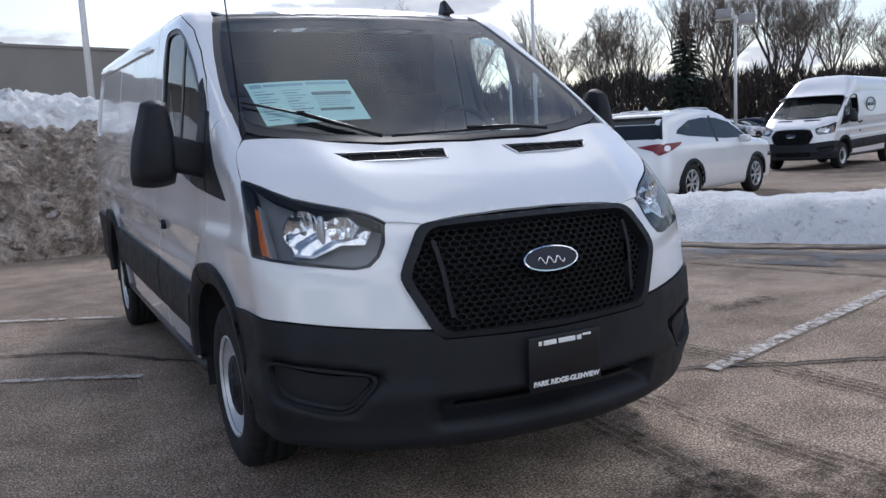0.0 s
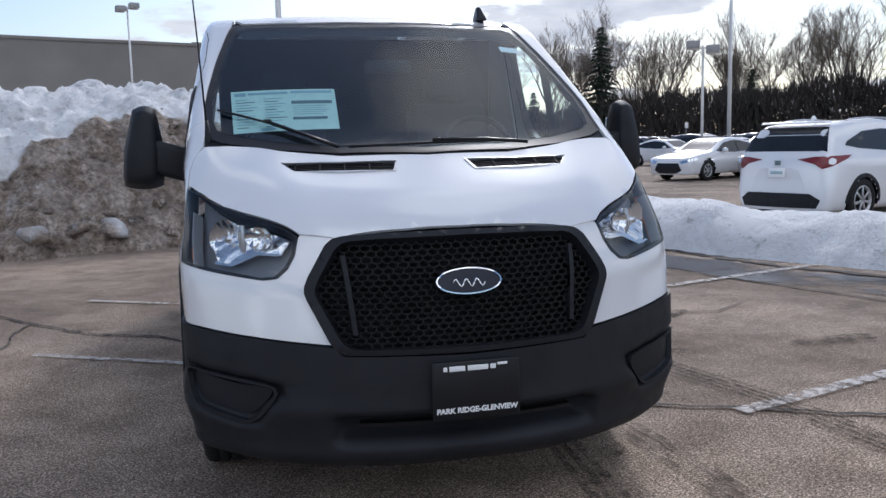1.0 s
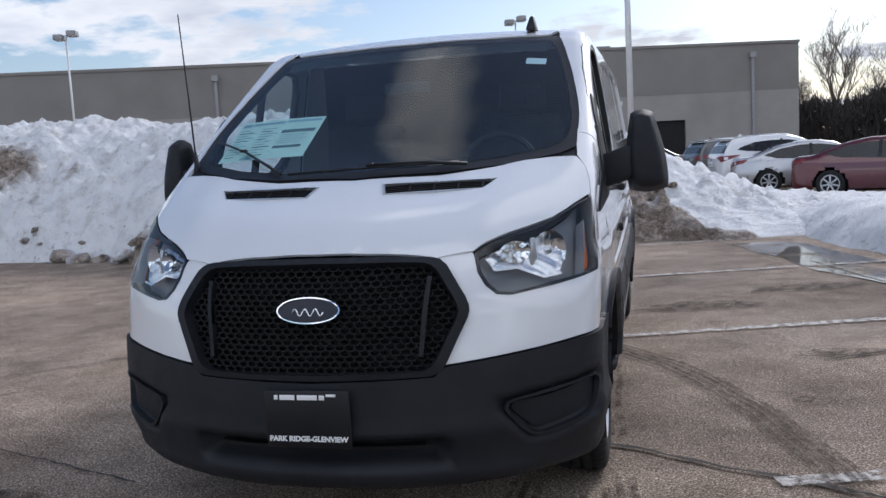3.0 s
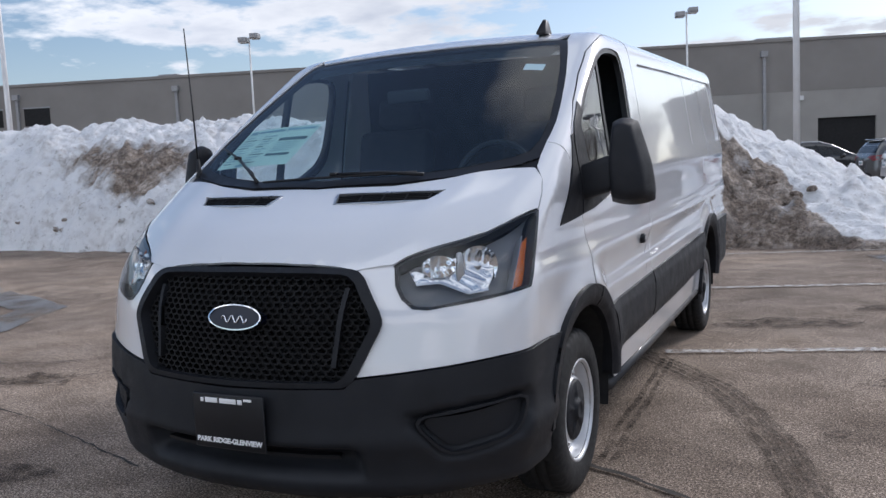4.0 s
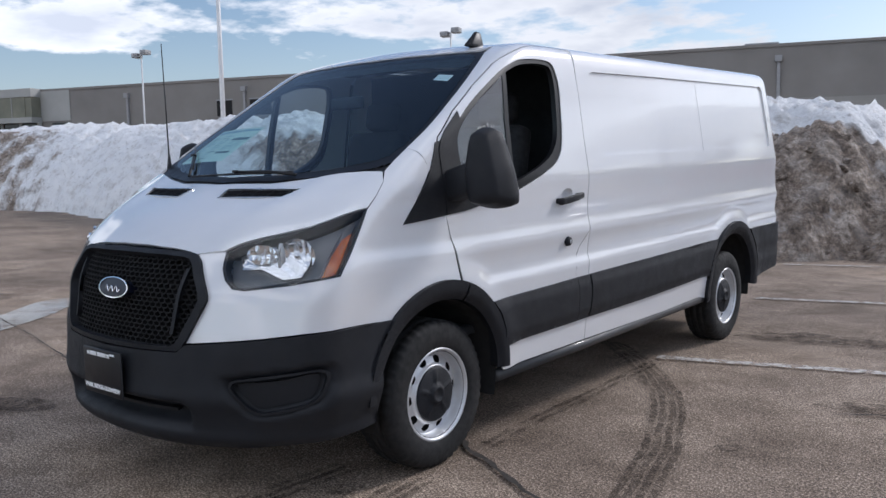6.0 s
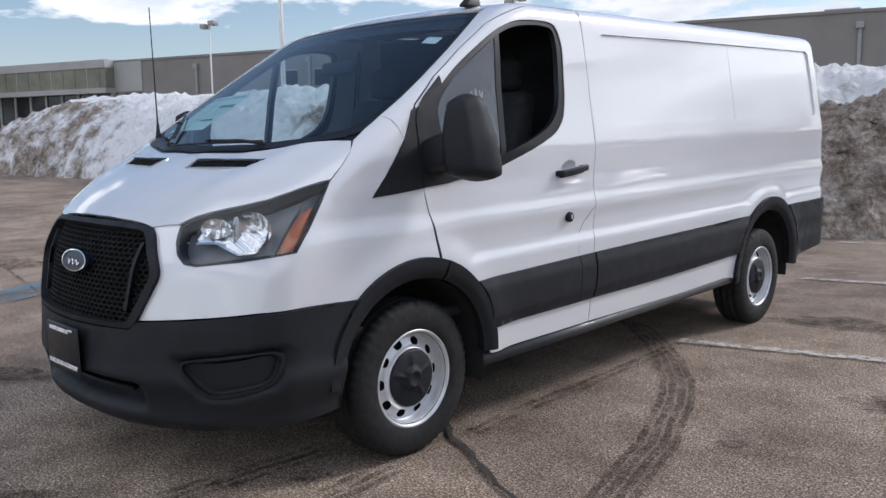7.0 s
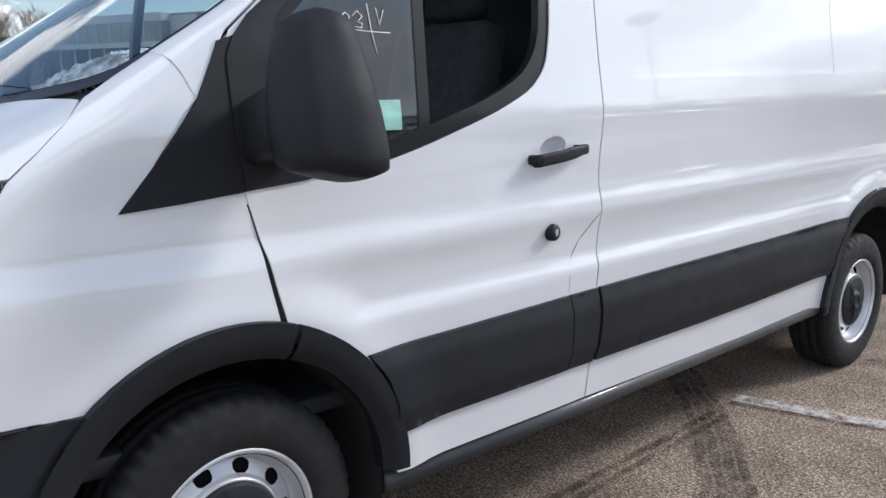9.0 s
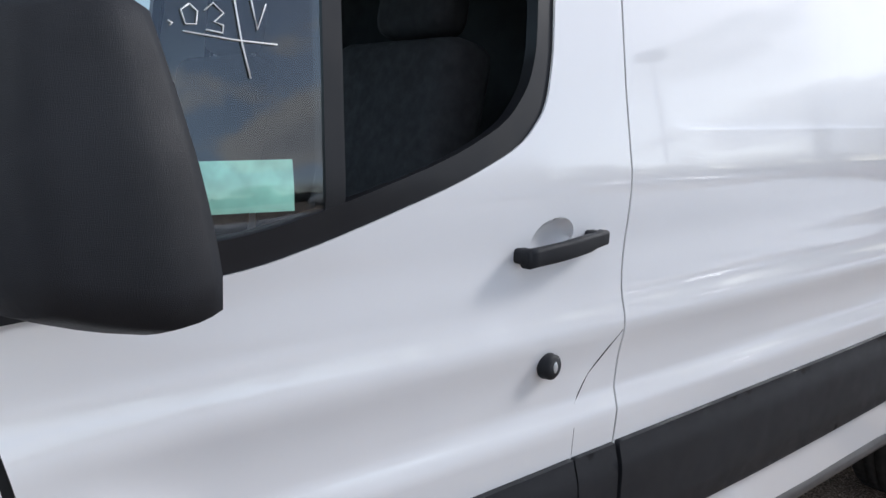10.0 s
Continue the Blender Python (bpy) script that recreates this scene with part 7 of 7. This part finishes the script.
k = 0
for az, d, s in [(84, 118, 0.8), (81, 112, 0.85), (78.5, 104, 0.9), (76, 110, 0.8), (73.5, 100, 0.95), (71, 104, 1.0), (69, 98, 1.05), (67, 103, 1.0), (65, 97, 1.0), (63.5, 104, 0.95), (62, 98, 0.95), (60, 103, 1.0), (58.2, 99, 0.95), (56.5, 105, 0.95), (55, 100, 1.0),
                 (53, 96, 1.05), (51, 100, 1.05), (49, 95, 1.2), (47, 99, 1.25), (45, 94, 1.2), (43, 99, 1.25), (41, 96, 1.15), (39, 102, 1.0), (36.5, 98, 0.9), (33, 103, 0.9), (29, 99, 0.95), (24, 102, 1.0), (19, 100, 0.95), (13, 104, 1.0), (7, 100, 1.0), (1, 104, 0.95), (-6, 101, 1.0), (-14, 104, 1.0), (-22, 102, 0.95), (-31, 106, 1.0), (163.0, 128, 0.9), (165.2, 120, 1.0), (167.6, 125, 1.05), (170.0, 122, 0.95), (172.5, 128, 1.0), (176, 124, 1.0)]:
    x, y = polar(az + rnd.uniform(-0.5, 0.5), d)
    m = pose(x, y, 0, 0, 0, rnd.uniform(0, 360)) @ Matrix.Scale(s, 4)
    if k < 5:
        bases[k].matrix_basis = m
    else:
        t = copy_thing(bases[k % 5], m)
        t.matrix_basis = m
    k += 1
for i, (az, d, s) in enumerate([(67.0, 96, 0.80), (48.4, 95, 0.95), (57.5, 97, 0.5), (71.5, 96, 0.5), (-10, 100, 0.9), (4, 98, 0.8), (30, 96, 0.7)]):
    x, y = polar(az, d)
    m = pose(x, y, 0, 0, 0, 40 * i) @ Matrix.Scale(s, 4)
    if i < 2:
        firs[i].matrix_basis = m
    else:
        t = copy_thing(firs[i % 2], m)
        t.matrix_basis = m
# the thicket under the trees
V, F = [], []
rnd = random.Random(4)
for i in range(150000):
    az = rnd.uniform(-45, 86)
    x, y = polar(az, rnd.uniform(93, 106))
    top = 5.2 + float(np.interp(az, [40, 46, 62, 66], [0.6, 1.2, 1.2, 0.0])) + 1.9 * noise.noise(Vector((az * 0.22, 0, 0))) + 0.9 * noise.noise(Vector((az * 0.9, 3, 0)))
    z = rnd.uniform(0.0, 1.0) ** 1.3 * top
    b = len(V)
    w, h = rnd.uniform(0.04, 0.13), rnd.uniform(0.4, 1.7)
    a = rnd.uniform(0, 6.28)
    tip = Vector((rnd.uniform(-0.6, 0.6), rnd.uniform(-0.6, 0.6), h))
    c = Vector((x, y, z))
    V += [c, c + Vector((w * math.cos(a), w * math.sin(a), 0)), c + Vector((w * math.cos(a + 2), w * math.sin(a + 2), 0.1)), c + tip]
    F += [(b, b + 1, b + 3), (b + 1, b + 2, b + 3), (b + 2, b, b + 3)]
thicket = put("thicket", mesh_of("thicket", V, F, BRUSH, smooth=False))
tagged(thicket, "dark bare brush along the lot's far edge", "brush", kind="stuff")

copy_thing(black, pose(-62.0, 12.5, 0, 0, 0, 60))
